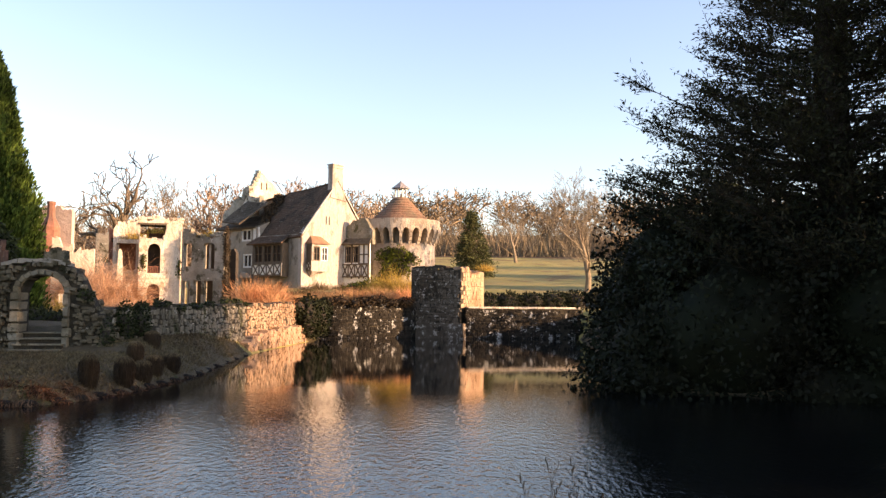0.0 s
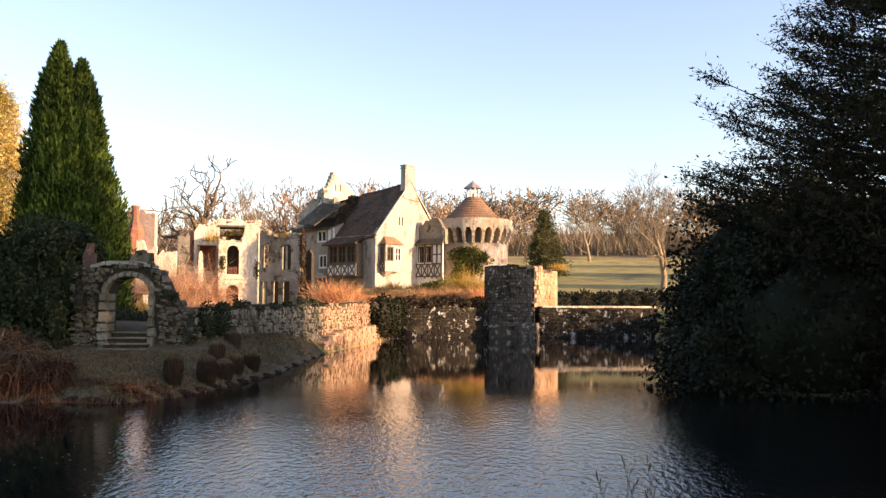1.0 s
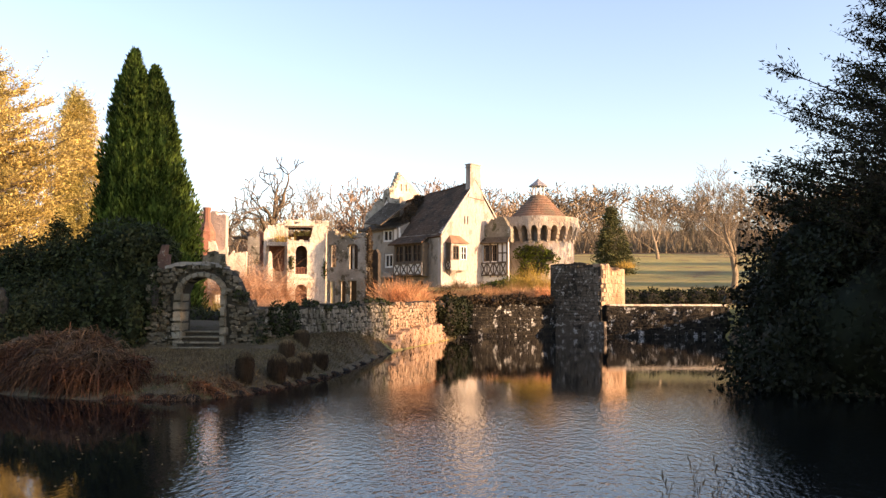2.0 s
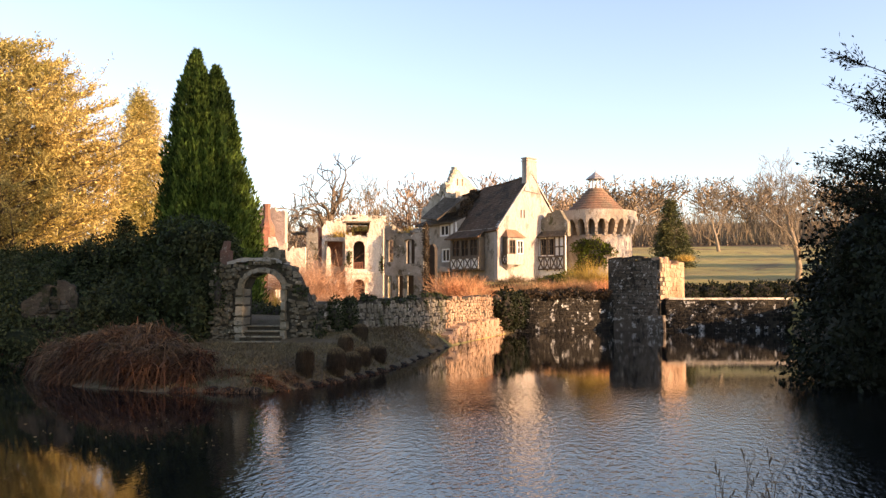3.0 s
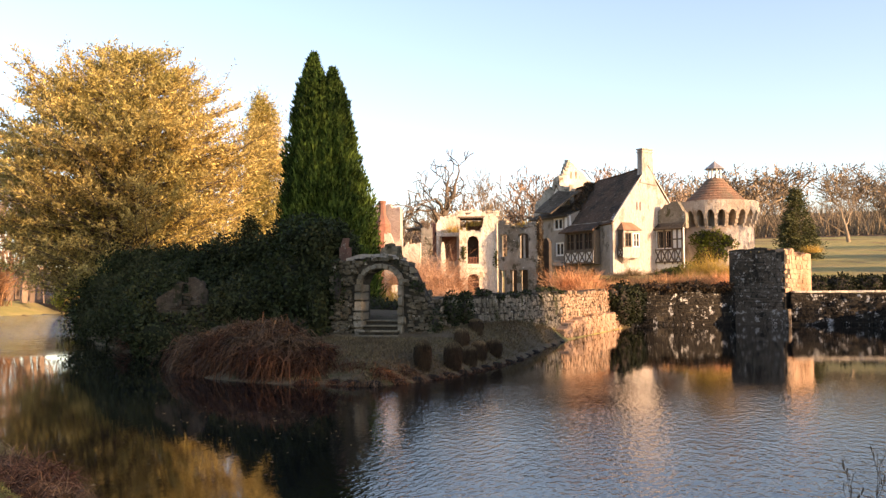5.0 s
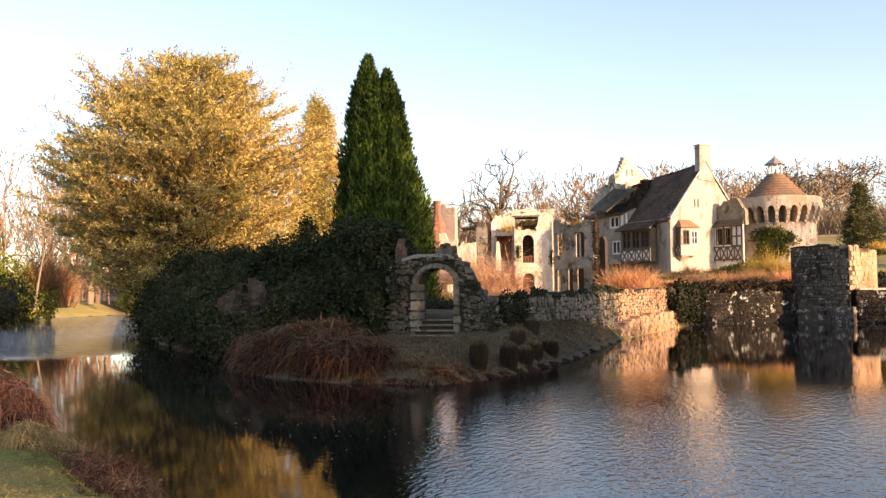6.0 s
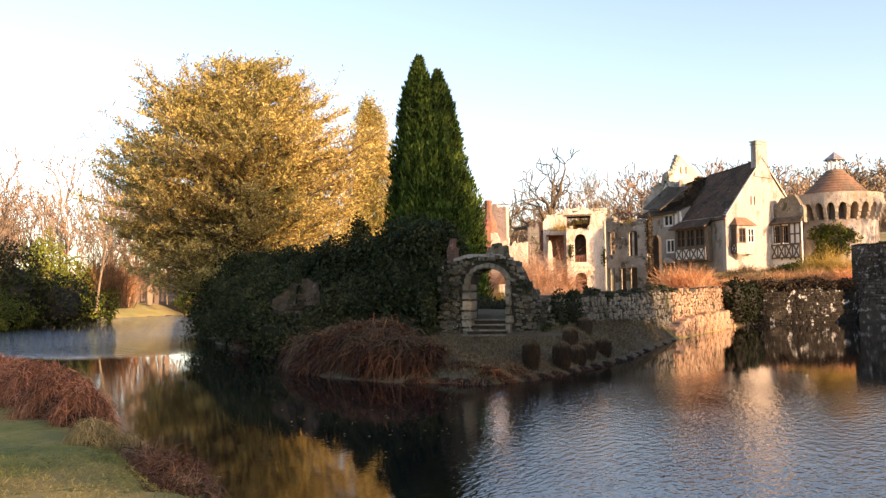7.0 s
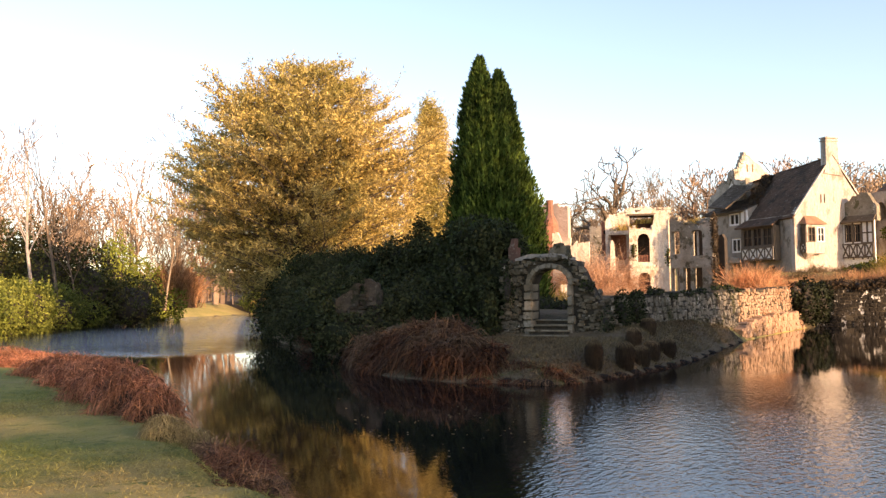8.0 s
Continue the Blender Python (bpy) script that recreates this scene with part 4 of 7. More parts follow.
block(bm, GABLE, 4.3, 5.2, 0.05, 0.4, 17.12, 17.2)
part("flue_cap", bm, M["dark_inside"], chimney)
bm = bmesh.new()
prism(bm, Spot(*GABLE.at(0, 6.55, 0)[:2], 52), [(-0.15, 9.0), (-0.15, 10.5), (1.5, 11.25), (1.7, 11.0)], 0.0, 0.15)
part("cheek_wall", bm, M["house_side"], house)
# the oriel on the gable
oriel = mesh_ob("oriel", *wall(GABLE, 0.75, 3.0, 5.9, 8.62, -0.75, -0.62, [(0.9, 1.8, 6.95, 8.4, 0), (2.0, 2.9, 6.95, 8.4, 0)], 0.4), M["render_wall"], house)
bm = bmesh.new()
for u in (0.75, 2.88):
    block(bm, GABLE, u, u + 0.12, -0.62, 0.0, 5.9, 8.62)
block(bm, GABLE, 0.75, 3.0, -0.62, 0.0, 5.9, 6.0)
part("cheek", bm, M["timber"], oriel)
bm = bmesh.new()
vs = [bm.verts.new(p) for p in (GABLE.at(0.55, -0.95, 8.62), GABLE.at(3.2, -0.95, 8.62), GABLE.at(3.2, 0, 8.7), GABLE.at(0.55, 0, 8.7), GABLE.at(1.2, 0, 9.5), GABLE.at(2.55, 0, 9.5))]
for f in ((0, 1, 5, 4), (1, 2, 5), (3, 0, 4), (0, 3, 2, 1), (2, 3, 4, 5)):
    bm.faces.new([vs[k] for k in f])
part("oriel_roof", bm, M["tower_tile"], oriel)
window(GABLE, 0.92, 1.78, 6.97, 8.38, -0.7, oriel, 2, 2, M["timber"])
window(GABLE, 2.02, 2.88, 6.97, 8.38, -0.7, oriel, 2, 2, M["white_paint"])
CHEEK = Spot(*GABLE.at(0.75, 0, 0)[:2], -38)
window(CHEEK, 0.06, 0.7, 6.97, 8.38, -0.04, oriel, 1, 2, M["timber"])
braced_panel(CHEEK, 0.05, 0.72, 5.95, 6.9, -0.1, oriel, 1)
bm = bmesh.new()
vs = [bm.verts.new(p) for p in (GABLE.at(0.8, -0.7, 5.9), GABLE.at(1.9, -0.7, 5.9), GABLE.at(1.9, 0, 5.9), GABLE.at(0.8, 0, 5.9), GABLE.at(1.2, 0.0, 5.3))]
for f in ((0, 1, 2, 3), (0, 4, 1), (1, 4, 2), (3, 4, 0)):
    bm.faces.new([vs[k] for k in f])
part("bracket", bm, M["render_wall"], oriel)
# the timbered bay on the long wall
bay = mesh_ob("bay_window", *wall(SIDE, -6.35, -1.85, 6.7, 8.75, -0.85, -0.72, [(-6.1, -4.8, 6.8, 8.6, 0), (-4.7, -3.45, 6.8, 8.6, 0), (-3.35, -2.0, 6.8, 8.6, 0)], 0.5), M["timber"], house, "timber-framed projecting bay")
for nm, box_ in (("cheek", (-6.35, -6.22, -0.72, 0.0, 5.45, 8.75)), ("cheek", (-1.98, -1.85, -0.72, 0.0, 5.45, 8.75)), ("bay_floor", (-6.35, -1.85, -0.72, 0.0, 5.35, 5.45)), ("back_panel", (-6.2, -2.0, 0.6, 0.7, 5.45, 8.9))):
    bm = bmesh.new()
    block(bm, SIDE, *box_)
    part(nm, bm, M["timber"], bay)
for a, b in ((-6.1, -4.8), (-4.7, -3.45), (-3.35, -2.0)):
    window(SIDE, a + 0.02, b - 0.02, 6.82, 8.58, -0.78, bay, 2, 2, M["timber"])
braced_panel(SIDE, -6.3, -1.9, 5.45, 6.72, -0.9, bay, 4)
tiled_slope("bay_roof", (SIDE.at(-1.6, -1.25, 8.72), SIDE.at(-6.9, -1.25, 8.72), SIDE.at(-6.5, 0.3, 9.7), SIDE.at(-1.9, 0.3, 9.7)), M["roof_tile"], bay, 5, sag=0.03, seed=4)
for u0, u1, z0, z1 in ((-9.35, -7.75, 9.2, 10.5), (-9.05, -7.6, 6.4, 7.9)):
    window(SIDE, u0 + 0.02, u1 - 0.02, z0 + 0.02, z1 - 0.02, 0.22, house, 2, 1, M["white_paint"], bar=0.16)
window(SIDE, -3.48, -2.72, 3.62, 4.88, 0.2, house, 1, 1, M["timber"])
bm = bmesh.new()
block(bm, SIDE, -9.15, -7.55, 0.35, 0.45, 3.0, 5.2)
part("house_door", bm, M["timber"], house, "dark timber door")
bm = bmesh.new()
prism(bm, SIDE, [(-9.7, 5.35), (-7.1, 5.35), (-7.4, 5.75), (-8.4, 5.95), (-9.4, 5.75)], -0.5, 0.1)
part("door_hood", bm, M["grey_stone"], house)

# the roofless gable behind
BACK = Spot(-20.28, 96.9, 40)
old_gable = thing("ruined_gable", "pale sunlit stone gable of a roofless range", "ruin")
V, F = wall(BACK, -1.75, 3.4, 3.5, ragged(lambda u: min(17.1, 17.1 + 2.2 * (u + 0.1)) if u < 0.35 else 17.1 - 0.92 * (u - 0.35), 0.12, 3), 0, 0.6, [(0.09, 0.26, 15.3, 16.1, 0), (0.72, 0.89, 15.3, 16.1, 0)], 0.2, 0.05)
mesh_ob("gable_wall", V, F, M["pale_stone"], old_gable)
for k in range(7):
    bm = bmesh.new()
    u = -1.25 + 0.19 * k
    block(bm, BACK, u - 0.16, u + 0.16, -0.12, 0.66, 14.45 + 0.42 * k, 14.95 + 0.42 * k, 0.07)
    part("gable_coping", bm, M["grey_stone"], old_gable)
RANGE = Spot(*SIDE.at(0, 2.5, 0)[:2], -38)
range_top = ragged(lambda u: 12.5 + 1.25 * (u + 15.65) if u < -15.1 else (13.1 + 0.6 * (u + 15.1) if u < -12.6 else (15.4 if -12.35 < u < -11.2 else 14.3)), 0.22, 27, 1.8)
V, F = wall(RANGE, -15.65, -9.4, 2.8, range_top, 0, 0.6, [(-12.05, -11.6, 13.0, 14.6, 0)], 0.2, 0.12, 4)
mesh_ob("range_wall", V, F, M["grey_stone"], old_gable, "lichen-mottled broken range wall")
tiled_slope("broken_roof", (BACK.at(-4.6, -0.3, 11.4), BACK.at(-4.6, -4.2, 10.9), BACK.at(-1.2, -4.2, 13.4), BACK.at(-1.5, -0.1, 13.9)), M["mossy_tile"], old_gable, 12, seed=12)

# the timbered link between house and tower
link_bay = thing("timbered_link", "half-timbered white link bay beside the round tower", "building")
LINK = Spot(-10.3, 91.55, -25)
V, F = wall(LINK, -0.2, 3.1, 2.8, 8.95, 0.0, 0.15, [(0.1, 0.9, 6.95, 8.7, 0), (1.0, 1.75, 6.95, 8.7, 0)], 0.5)
mesh_ob("front_wall", V, F, M["plaster"], link_bay)
bm = bmesh.new()
for u in (-0.1, 0.95, 1.85, 2.4, 2.95):
    block(bm, LINK, u - 0.08, u + 0.08, -0.06, -0.003, 5.3, 8.95)
for z in (6.85, 7.8, 8.85):
    block(bm, LINK, 1.93, 2.87, -0.055, -0.005, z - 0.07, z + 0.07)
part("timber_frame", bm, M["timber"], link_bay)
window(LINK, 0.12, 0.88, 6.97, 8.68, 0.07, link_bay, 2, 2, M["timber"])
window(LINK, 1.02, 1.73, 6.97, 8.68, 0.07, link_bay, 2, 2, M["timber"])
braced_panel(LINK, -0.15, 2.95, 5.45, 6.85, -0.12, link_bay, 4)
tiled_slope("link_roof", (LINK.at(-0.4, -0.4, 8.85), LINK.at(3.2, -0.4, 8.85), LINK.at(3.1, 0.3, 9.5), LINK.at(0.0, 0.3, 9.5)), M["mossy_tile"], link_bay, 4, sag=0.0, seed=20)
V, F = wall(LINK, -0.6, 3.2, 8.9, ragged(lambda u: float(np.interp(u, [-0.6, 0.4, 1.5, 2.3, 3.2], [10.3, 11.0, 11.6, 11.7, 10.2])), 0.12, 23, 1.6), 0.3, 0.9, (), 0.14, 0.08, 5)
mesh_ob("broken_wall_top", V, F, M["wall_stone"], link_bay, "lichened broken wall above the timbering")


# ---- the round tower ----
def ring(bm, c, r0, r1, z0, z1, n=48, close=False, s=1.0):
    # heights scale about the camera's eye level, 2.25
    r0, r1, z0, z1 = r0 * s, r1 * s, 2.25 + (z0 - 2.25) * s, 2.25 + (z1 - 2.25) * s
    a = [[bm.verts.new((c[0] + r * math.cos(2 * math.pi * k / n), c[1] + r * math.sin(2 * math.pi * k / n), z)) for k in range(n)] for r, z in ((r0, z0), (r1, z1))]
    for k in range(n):
        j = (k + 1) % n
        bm.faces.new((a[0][k], a[0][j], a[1][j], a[1][k]))
    if close:
        bm.faces.new(a[1])
    return a


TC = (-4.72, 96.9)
TS = 1.054                                # scales radii, and heights about eye level, so the tower keeps its size in view
tower = thing("round_tower", "round machicolated stone tower with a conical tiled roof", "tower")
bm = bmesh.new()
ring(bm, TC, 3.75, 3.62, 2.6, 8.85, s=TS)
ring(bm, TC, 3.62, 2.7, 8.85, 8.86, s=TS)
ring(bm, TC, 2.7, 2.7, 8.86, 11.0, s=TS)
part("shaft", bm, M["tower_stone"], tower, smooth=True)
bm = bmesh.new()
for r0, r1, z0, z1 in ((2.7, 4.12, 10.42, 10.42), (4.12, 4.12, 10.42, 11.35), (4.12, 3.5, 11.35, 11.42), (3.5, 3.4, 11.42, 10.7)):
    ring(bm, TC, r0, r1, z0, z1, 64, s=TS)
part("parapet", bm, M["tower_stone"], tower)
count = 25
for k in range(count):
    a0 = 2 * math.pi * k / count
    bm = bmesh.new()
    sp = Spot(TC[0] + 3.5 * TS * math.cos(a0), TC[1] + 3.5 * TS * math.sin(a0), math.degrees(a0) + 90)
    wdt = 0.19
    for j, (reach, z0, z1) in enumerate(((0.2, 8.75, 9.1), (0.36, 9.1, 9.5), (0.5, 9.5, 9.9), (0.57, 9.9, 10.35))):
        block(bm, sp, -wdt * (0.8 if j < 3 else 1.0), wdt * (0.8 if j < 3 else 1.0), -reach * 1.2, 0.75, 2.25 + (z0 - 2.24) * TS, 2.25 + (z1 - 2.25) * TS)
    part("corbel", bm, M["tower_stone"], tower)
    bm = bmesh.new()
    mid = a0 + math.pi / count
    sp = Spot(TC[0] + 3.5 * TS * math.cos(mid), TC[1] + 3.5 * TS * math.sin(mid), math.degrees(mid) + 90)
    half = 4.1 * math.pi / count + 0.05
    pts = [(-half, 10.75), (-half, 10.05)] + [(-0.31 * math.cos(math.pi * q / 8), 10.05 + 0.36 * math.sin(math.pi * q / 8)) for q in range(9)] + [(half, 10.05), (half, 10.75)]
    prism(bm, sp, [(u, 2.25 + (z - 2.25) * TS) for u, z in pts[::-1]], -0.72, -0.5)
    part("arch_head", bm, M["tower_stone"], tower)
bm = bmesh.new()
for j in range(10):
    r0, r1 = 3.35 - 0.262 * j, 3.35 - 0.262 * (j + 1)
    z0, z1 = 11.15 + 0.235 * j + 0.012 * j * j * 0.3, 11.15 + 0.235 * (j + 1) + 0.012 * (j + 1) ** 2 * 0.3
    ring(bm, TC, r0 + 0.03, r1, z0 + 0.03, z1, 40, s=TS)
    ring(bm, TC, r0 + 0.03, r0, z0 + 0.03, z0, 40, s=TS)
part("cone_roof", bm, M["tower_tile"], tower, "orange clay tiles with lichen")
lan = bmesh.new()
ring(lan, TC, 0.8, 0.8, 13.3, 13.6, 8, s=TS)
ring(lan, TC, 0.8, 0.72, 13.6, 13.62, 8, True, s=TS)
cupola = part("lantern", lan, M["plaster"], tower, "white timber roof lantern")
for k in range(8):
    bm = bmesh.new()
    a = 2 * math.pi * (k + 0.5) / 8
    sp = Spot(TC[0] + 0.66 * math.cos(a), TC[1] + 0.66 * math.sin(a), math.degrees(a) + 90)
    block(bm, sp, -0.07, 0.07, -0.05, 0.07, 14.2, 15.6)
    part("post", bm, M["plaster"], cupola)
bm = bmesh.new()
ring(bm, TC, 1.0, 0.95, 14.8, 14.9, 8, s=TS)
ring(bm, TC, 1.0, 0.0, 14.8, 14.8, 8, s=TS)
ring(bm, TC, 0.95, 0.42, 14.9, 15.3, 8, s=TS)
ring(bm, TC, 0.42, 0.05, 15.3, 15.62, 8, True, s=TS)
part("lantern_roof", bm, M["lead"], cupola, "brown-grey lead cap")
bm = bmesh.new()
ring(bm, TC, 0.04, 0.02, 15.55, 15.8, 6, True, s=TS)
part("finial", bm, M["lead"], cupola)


# ---- the ruined mansion ----
RUIN = Spot(-20.38, 68.34, 20)
ruin = thing("mansion_ruin", "roofless sunlit sandstone ruin with arched openings", "ruin")
V, F = wall(RUIN, -3.05, 0.0, 1.8, ragged(lambda u: 8.75 if u > -1.1 else 7.52, 0.16, 5), 0, 0.5,
            [(-2.4, -1.47, 4.85, 7.14, 0.46), (-2.4, -1.47, 2.0, 4.02, 0.44)], 0.2, 0.02, 3)
mesh_ob("front_wall", V, F, M["pale_stone"], ruin, "sunlit pale sandstone wall")
bm = bmesh.new()
block(bm, RUIN, -2.95, -0.02, -0.08, 0.0, 4.45, 4.62)
part("string_course", bm, M["pale_stone"], ruin)
bm = bmesh.new()
block(bm, RUIN, -3.05, -1.15, -0.06, 0.0, 7.3, 7.4)
part("string_course", bm, M["pale_stone"], ruin)
V, F = wall(RUIN, -6.2, -3.06, 1.8, ragged(lambda u: 6.65 if -4.62 < u < -4.2 else 3.3 + 0.5 * math.sin(3 * u), 0.3, 15, 1.6), 0.02, 0.5, (), 0.14, 0.05, 13)
mesh_ob("broken_bay", V, F, M["pale_stone"], ruin, "collapsed bay with one standing pillar")
bm = bmesh.new()
for k in range(8):
    u = -2.42 + k * 0.125
    block(bm, RUIN, u - 0.024, u + 0.024, 0.1, 0.15, 4.75, 5.35)
block(bm, RUIN, -2.45, -1.53, 0.09, 0.14, 5.33, 5.38)
part("balustrade", bm, M["red_brick"], ruin, "rusty balustrade across the arch")
sp = Spot(*RUIN.at(-3.1, 3.0, 0)[:2], 20)
V, F = wall(sp, -1.85, 3.4, 1.8, ragged(lambda u: 8.55 + 0.42 * (u + 1.8) if u < 0.4 else 9.3, 0.2, 9, 1.7), 0, 0.5, [(0.15, 2.14, 7.75, 8.86, 0), (-1.62, -0.12, 3.2, 7.3, 0)], 0.2, 0.02, 8)
mesh_ob("inner_wall", V, F, M["pale_stone"], ruin)
V, F = wall(sp, -2.2, 3.6, 1.8, ragged(8.7, 0.3, 19), 2.6, 3.1, (), 0.3)
mesh_ob("room_wall", V, F, M["red_brick"], ruin, "weathered brick room wall")
# slabs added to keep light out of the broken rooms
bm = bmesh.new()
block(bm, sp, 0.0, 2.4, 0.5, 2.6, 8.88, 9.0)
block(bm, sp, -2.0, 2.6, 0.5, 2.6, 7.55, 7.7)
block(bm, sp, 2.4, 2.6, 0.5, 2.6, 7.7, 8.88)
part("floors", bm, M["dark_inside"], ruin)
bm = bmesh.new()
block(bm, sp, 0.0, 2.3, -0.08, 0.0, 8.84, 8.98, 0.02)
part("lintel", bm, M["timber"], ruin)
# slabs added to block the sky above the arched openings
bm = bmesh.new()
block(bm, RUIN, -3.0, -0.5, 0.5, 3.0, 7.25, 7.4)
block(bm, RUIN, -3.0, -0.5, 0.5, 3.0, 4.4, 4.55)
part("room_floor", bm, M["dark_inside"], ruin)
# dark panel added so that the upper arch looks unlit
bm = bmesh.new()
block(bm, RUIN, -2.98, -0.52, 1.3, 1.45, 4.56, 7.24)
part("partition", bm, M["dark_inside"], ruin, "dark panel added behind the arched opening")
bm = bmesh.new()
block(bm, RUIN, -2.44, -1.43, 0.3, 0.4, 1.8, 4.1)
part("brick_infill", bm, M["old_brick"], ruin, "weathered brick filling the lower arch")
V, F = wall(Spot(*RUIN.at(-4.95, 3.5, 0)[:2], 110), 0.0, 3.0, 1.8, ragged(7.6, 0.5, 2), -0.45, 0.0, (), 0.2)
mesh_ob("side_wall", V, F, M["pale_stone"], ruin)
V, F = wall(Spot(*RUIN.at(-0.5, 0.5, 0)[:2], 110), 0.0, 2.4, 1.8, ragged(8.4, 0.4, 4), -0.45, 0.0, [(0.7, 1.7, 4.9, 6.8, 0)], 0.2)
mesh_ob("cross_wall", V, F, M["pale_stone"], ruin)
RUIN2 = Spot(-20.3, 68.36, -20)
wing = thing("ruined_wing", "grey roofless wing with tall empty window openings", "ruin")
V, F = wall(RUIN2, 0.02, 3.85, 1.8, ragged(lambda u: 8.2 if u < 1.0 else 7.75, 0.22, 6, 2.0), 0.0, 0.5,
            [(0.17, 0.92, 5.4, 7.2, 0), (1.95, 3.0, 5.22, 7.2, 0.2), (0.1, 0.8, 2.5, 4.3, 0), (1.15, 1.85, 2.5, 4.3, 0), (2.05, 2.9, 2.5, 4.3, 0)], 0.15, 0.08, 3)
mesh_ob("wing_wall", V, F, M["grey_stone"], wing)
# added backing: the darkness inside the windows is put into its colour
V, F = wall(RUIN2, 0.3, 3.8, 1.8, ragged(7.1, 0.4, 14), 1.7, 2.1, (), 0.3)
mesh_ob("back_wall", V, F, M["dark_inside"], wing, "dark wall added behind the empty windows")
for u in (0.55, 2.45):
    bm = bmesh.new()
    block(bm, RUIN2, u - 0.05, u + 0.05, 0.15, 0.3, 2.5 if u < 1 else 5.25, 4.3 if u < 1 else 7.1)
    part("mullion", bm, M["grey_stone"], wing)

PALE = stone_meshes(6, M["pale_stone"], rough=0.16)
GREY = stone_meshes(6, M["grey_stone"], rough=0.16)


def loose_top(sp, u0, u1, top, w0, w1, meshes, parent, seed, size=0.3):
    """Broken stones left standing along a ruined wall top."""
    rnd, u = random.Random(seed), u0
    while u < u1:
        l = size * rnd.uniform(0.6, 1.5)
        for row in range(rnd.choice((0, 1, 1, 2))):
            ob = new("stone", rnd.choice(meshes))
            ob.parent = parent
            ob.matrix_local = Matrix.Translation(sp.at(u + l / 2, (w0 + w1) / 2 + rnd.uniform(-0.04, 0.04), top(u + l / 2) + 0.03 + row * size * 0.55)) @ sp.turn() @ Matrix.Rotation(rnd.uniform(-0.2, 0.2), 4, "Y") @ Matrix.Diagonal((l, w1 - w0 + 0.05, size * rnd.uniform(0.5, 0.8), 1))
        u += l


loose_top(RUIN, -3.0, -1.15, lambda u: 7.5, 0, 0.5, PALE, ruin, 1)
loose_top(RUIN, -1.1, 0.0, lambda u: 8.8, 0, 0.5, PALE, ruin, 2)
loose_top(RUIN, -6.2, -4.7, lambda u: 3.4, 0, 0.5, PALE, ruin, 3)
loose_top(sp, -1.8, 3.3, lambda u: 8.55 + 0.42 * (u + 1.8) if u < 0.4 else 9.35, 0, 0.5, PALE, ruin, 4)
loose_top(RUIN2, 0.1, 3.8, lambda u: 8.2 if u < 1.0 else 7.75, 0, 0.5, GREY, wing, 5)
# broken walls between the chimney and the ruin
def broken_wall(x, y, deg, length, z0, top, seed, mat, label, holes=()):
    sp = Spot(x, y, deg)
    t = thing("broken_wall", label, "ruin", "broken garden walls")
    V, F = wall(sp, 0, length, z0, ragged(top, 0.3, seed, 0.9), 0, 0.5, holes, 0.25, 0.08, seed)
    mesh_ob("masonry", V, F, mat, t)
    return t


broken_wall(-29.35, 66.0, 12, 3.0, 2.0, lambda u: 7.2 if u < 0.63 else (6.84 if u < 1.1 else (7.07 if u < 1.5 else 6.48)), 31, M["pale_stone"], "stepped broken wall of sunlit brick and stone")
broken_wall(-30.6, 77.5, 8, 5.5, 2.0, lambda u: 8.9 - 0.12 * u, 33, M["grey_stone"], "grey broken wall with an empty opening", [(1.4, 2.6, 6.3, 8.0, 0)])
broken_wall(-27.4, 71.0, 15, 2.6, 2.0, 5.6, 37, M["pale_stone"], "low pale broken wall", [(0.7, 1.6, 2.2, 4.4, 0.4)])

stack_at = Spot(-34.1, 76.3, 0)
stack = thing("brick_chimney", "tall octagonal red brick chimney on a pale ruined wall", "chimney")
bm = bmesh.new()
for r0, r1, z0, z1 in ((0.7, 0.7, 2.0, 7.4), (0.82, 0.82, 7.4, 9.1), (0.82, 0.38, 9.1, 10.0), (0.36, 0.33, 10.0, 11.1), (0.4, 0.4, 11.1, 11.35), (0.4, 0.0, 11.35, 11.36)):
    ring(bm, stack_at.o, r0, r1, z0, z1, 8)
part("flue_shaft", bm, M["red_brick"], stack, "weathered red brick stack")
V, F = wall(stack_at, -1.7, 1.5, 2.0, ragged(lambda u: 11.1 - 0.5 * max(0.0, u - 0.3) - 1.2 * max(0.0, -1.0 - u), 0.3, 17, 1.2), 0.8, 1.4, (), 0.2, 0.06, 2)
mesh_ob("backing_wall", V, F, M["pink_stone"], stack)

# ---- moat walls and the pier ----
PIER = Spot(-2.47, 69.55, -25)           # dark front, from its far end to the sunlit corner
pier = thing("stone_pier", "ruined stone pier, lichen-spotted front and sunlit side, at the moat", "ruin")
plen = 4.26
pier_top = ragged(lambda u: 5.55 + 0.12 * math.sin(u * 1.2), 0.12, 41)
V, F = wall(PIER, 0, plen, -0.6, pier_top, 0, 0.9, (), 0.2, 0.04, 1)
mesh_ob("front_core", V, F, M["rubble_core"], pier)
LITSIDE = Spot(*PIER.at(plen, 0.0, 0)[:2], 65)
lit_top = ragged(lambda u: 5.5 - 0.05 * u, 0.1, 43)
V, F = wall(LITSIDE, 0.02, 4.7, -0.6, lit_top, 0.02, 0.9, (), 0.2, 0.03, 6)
mesh_ob("side_core", V, F, M["sunlit_stone"], pier)
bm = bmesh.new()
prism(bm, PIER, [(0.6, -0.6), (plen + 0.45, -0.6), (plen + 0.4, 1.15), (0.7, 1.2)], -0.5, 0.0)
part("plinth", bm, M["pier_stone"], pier)
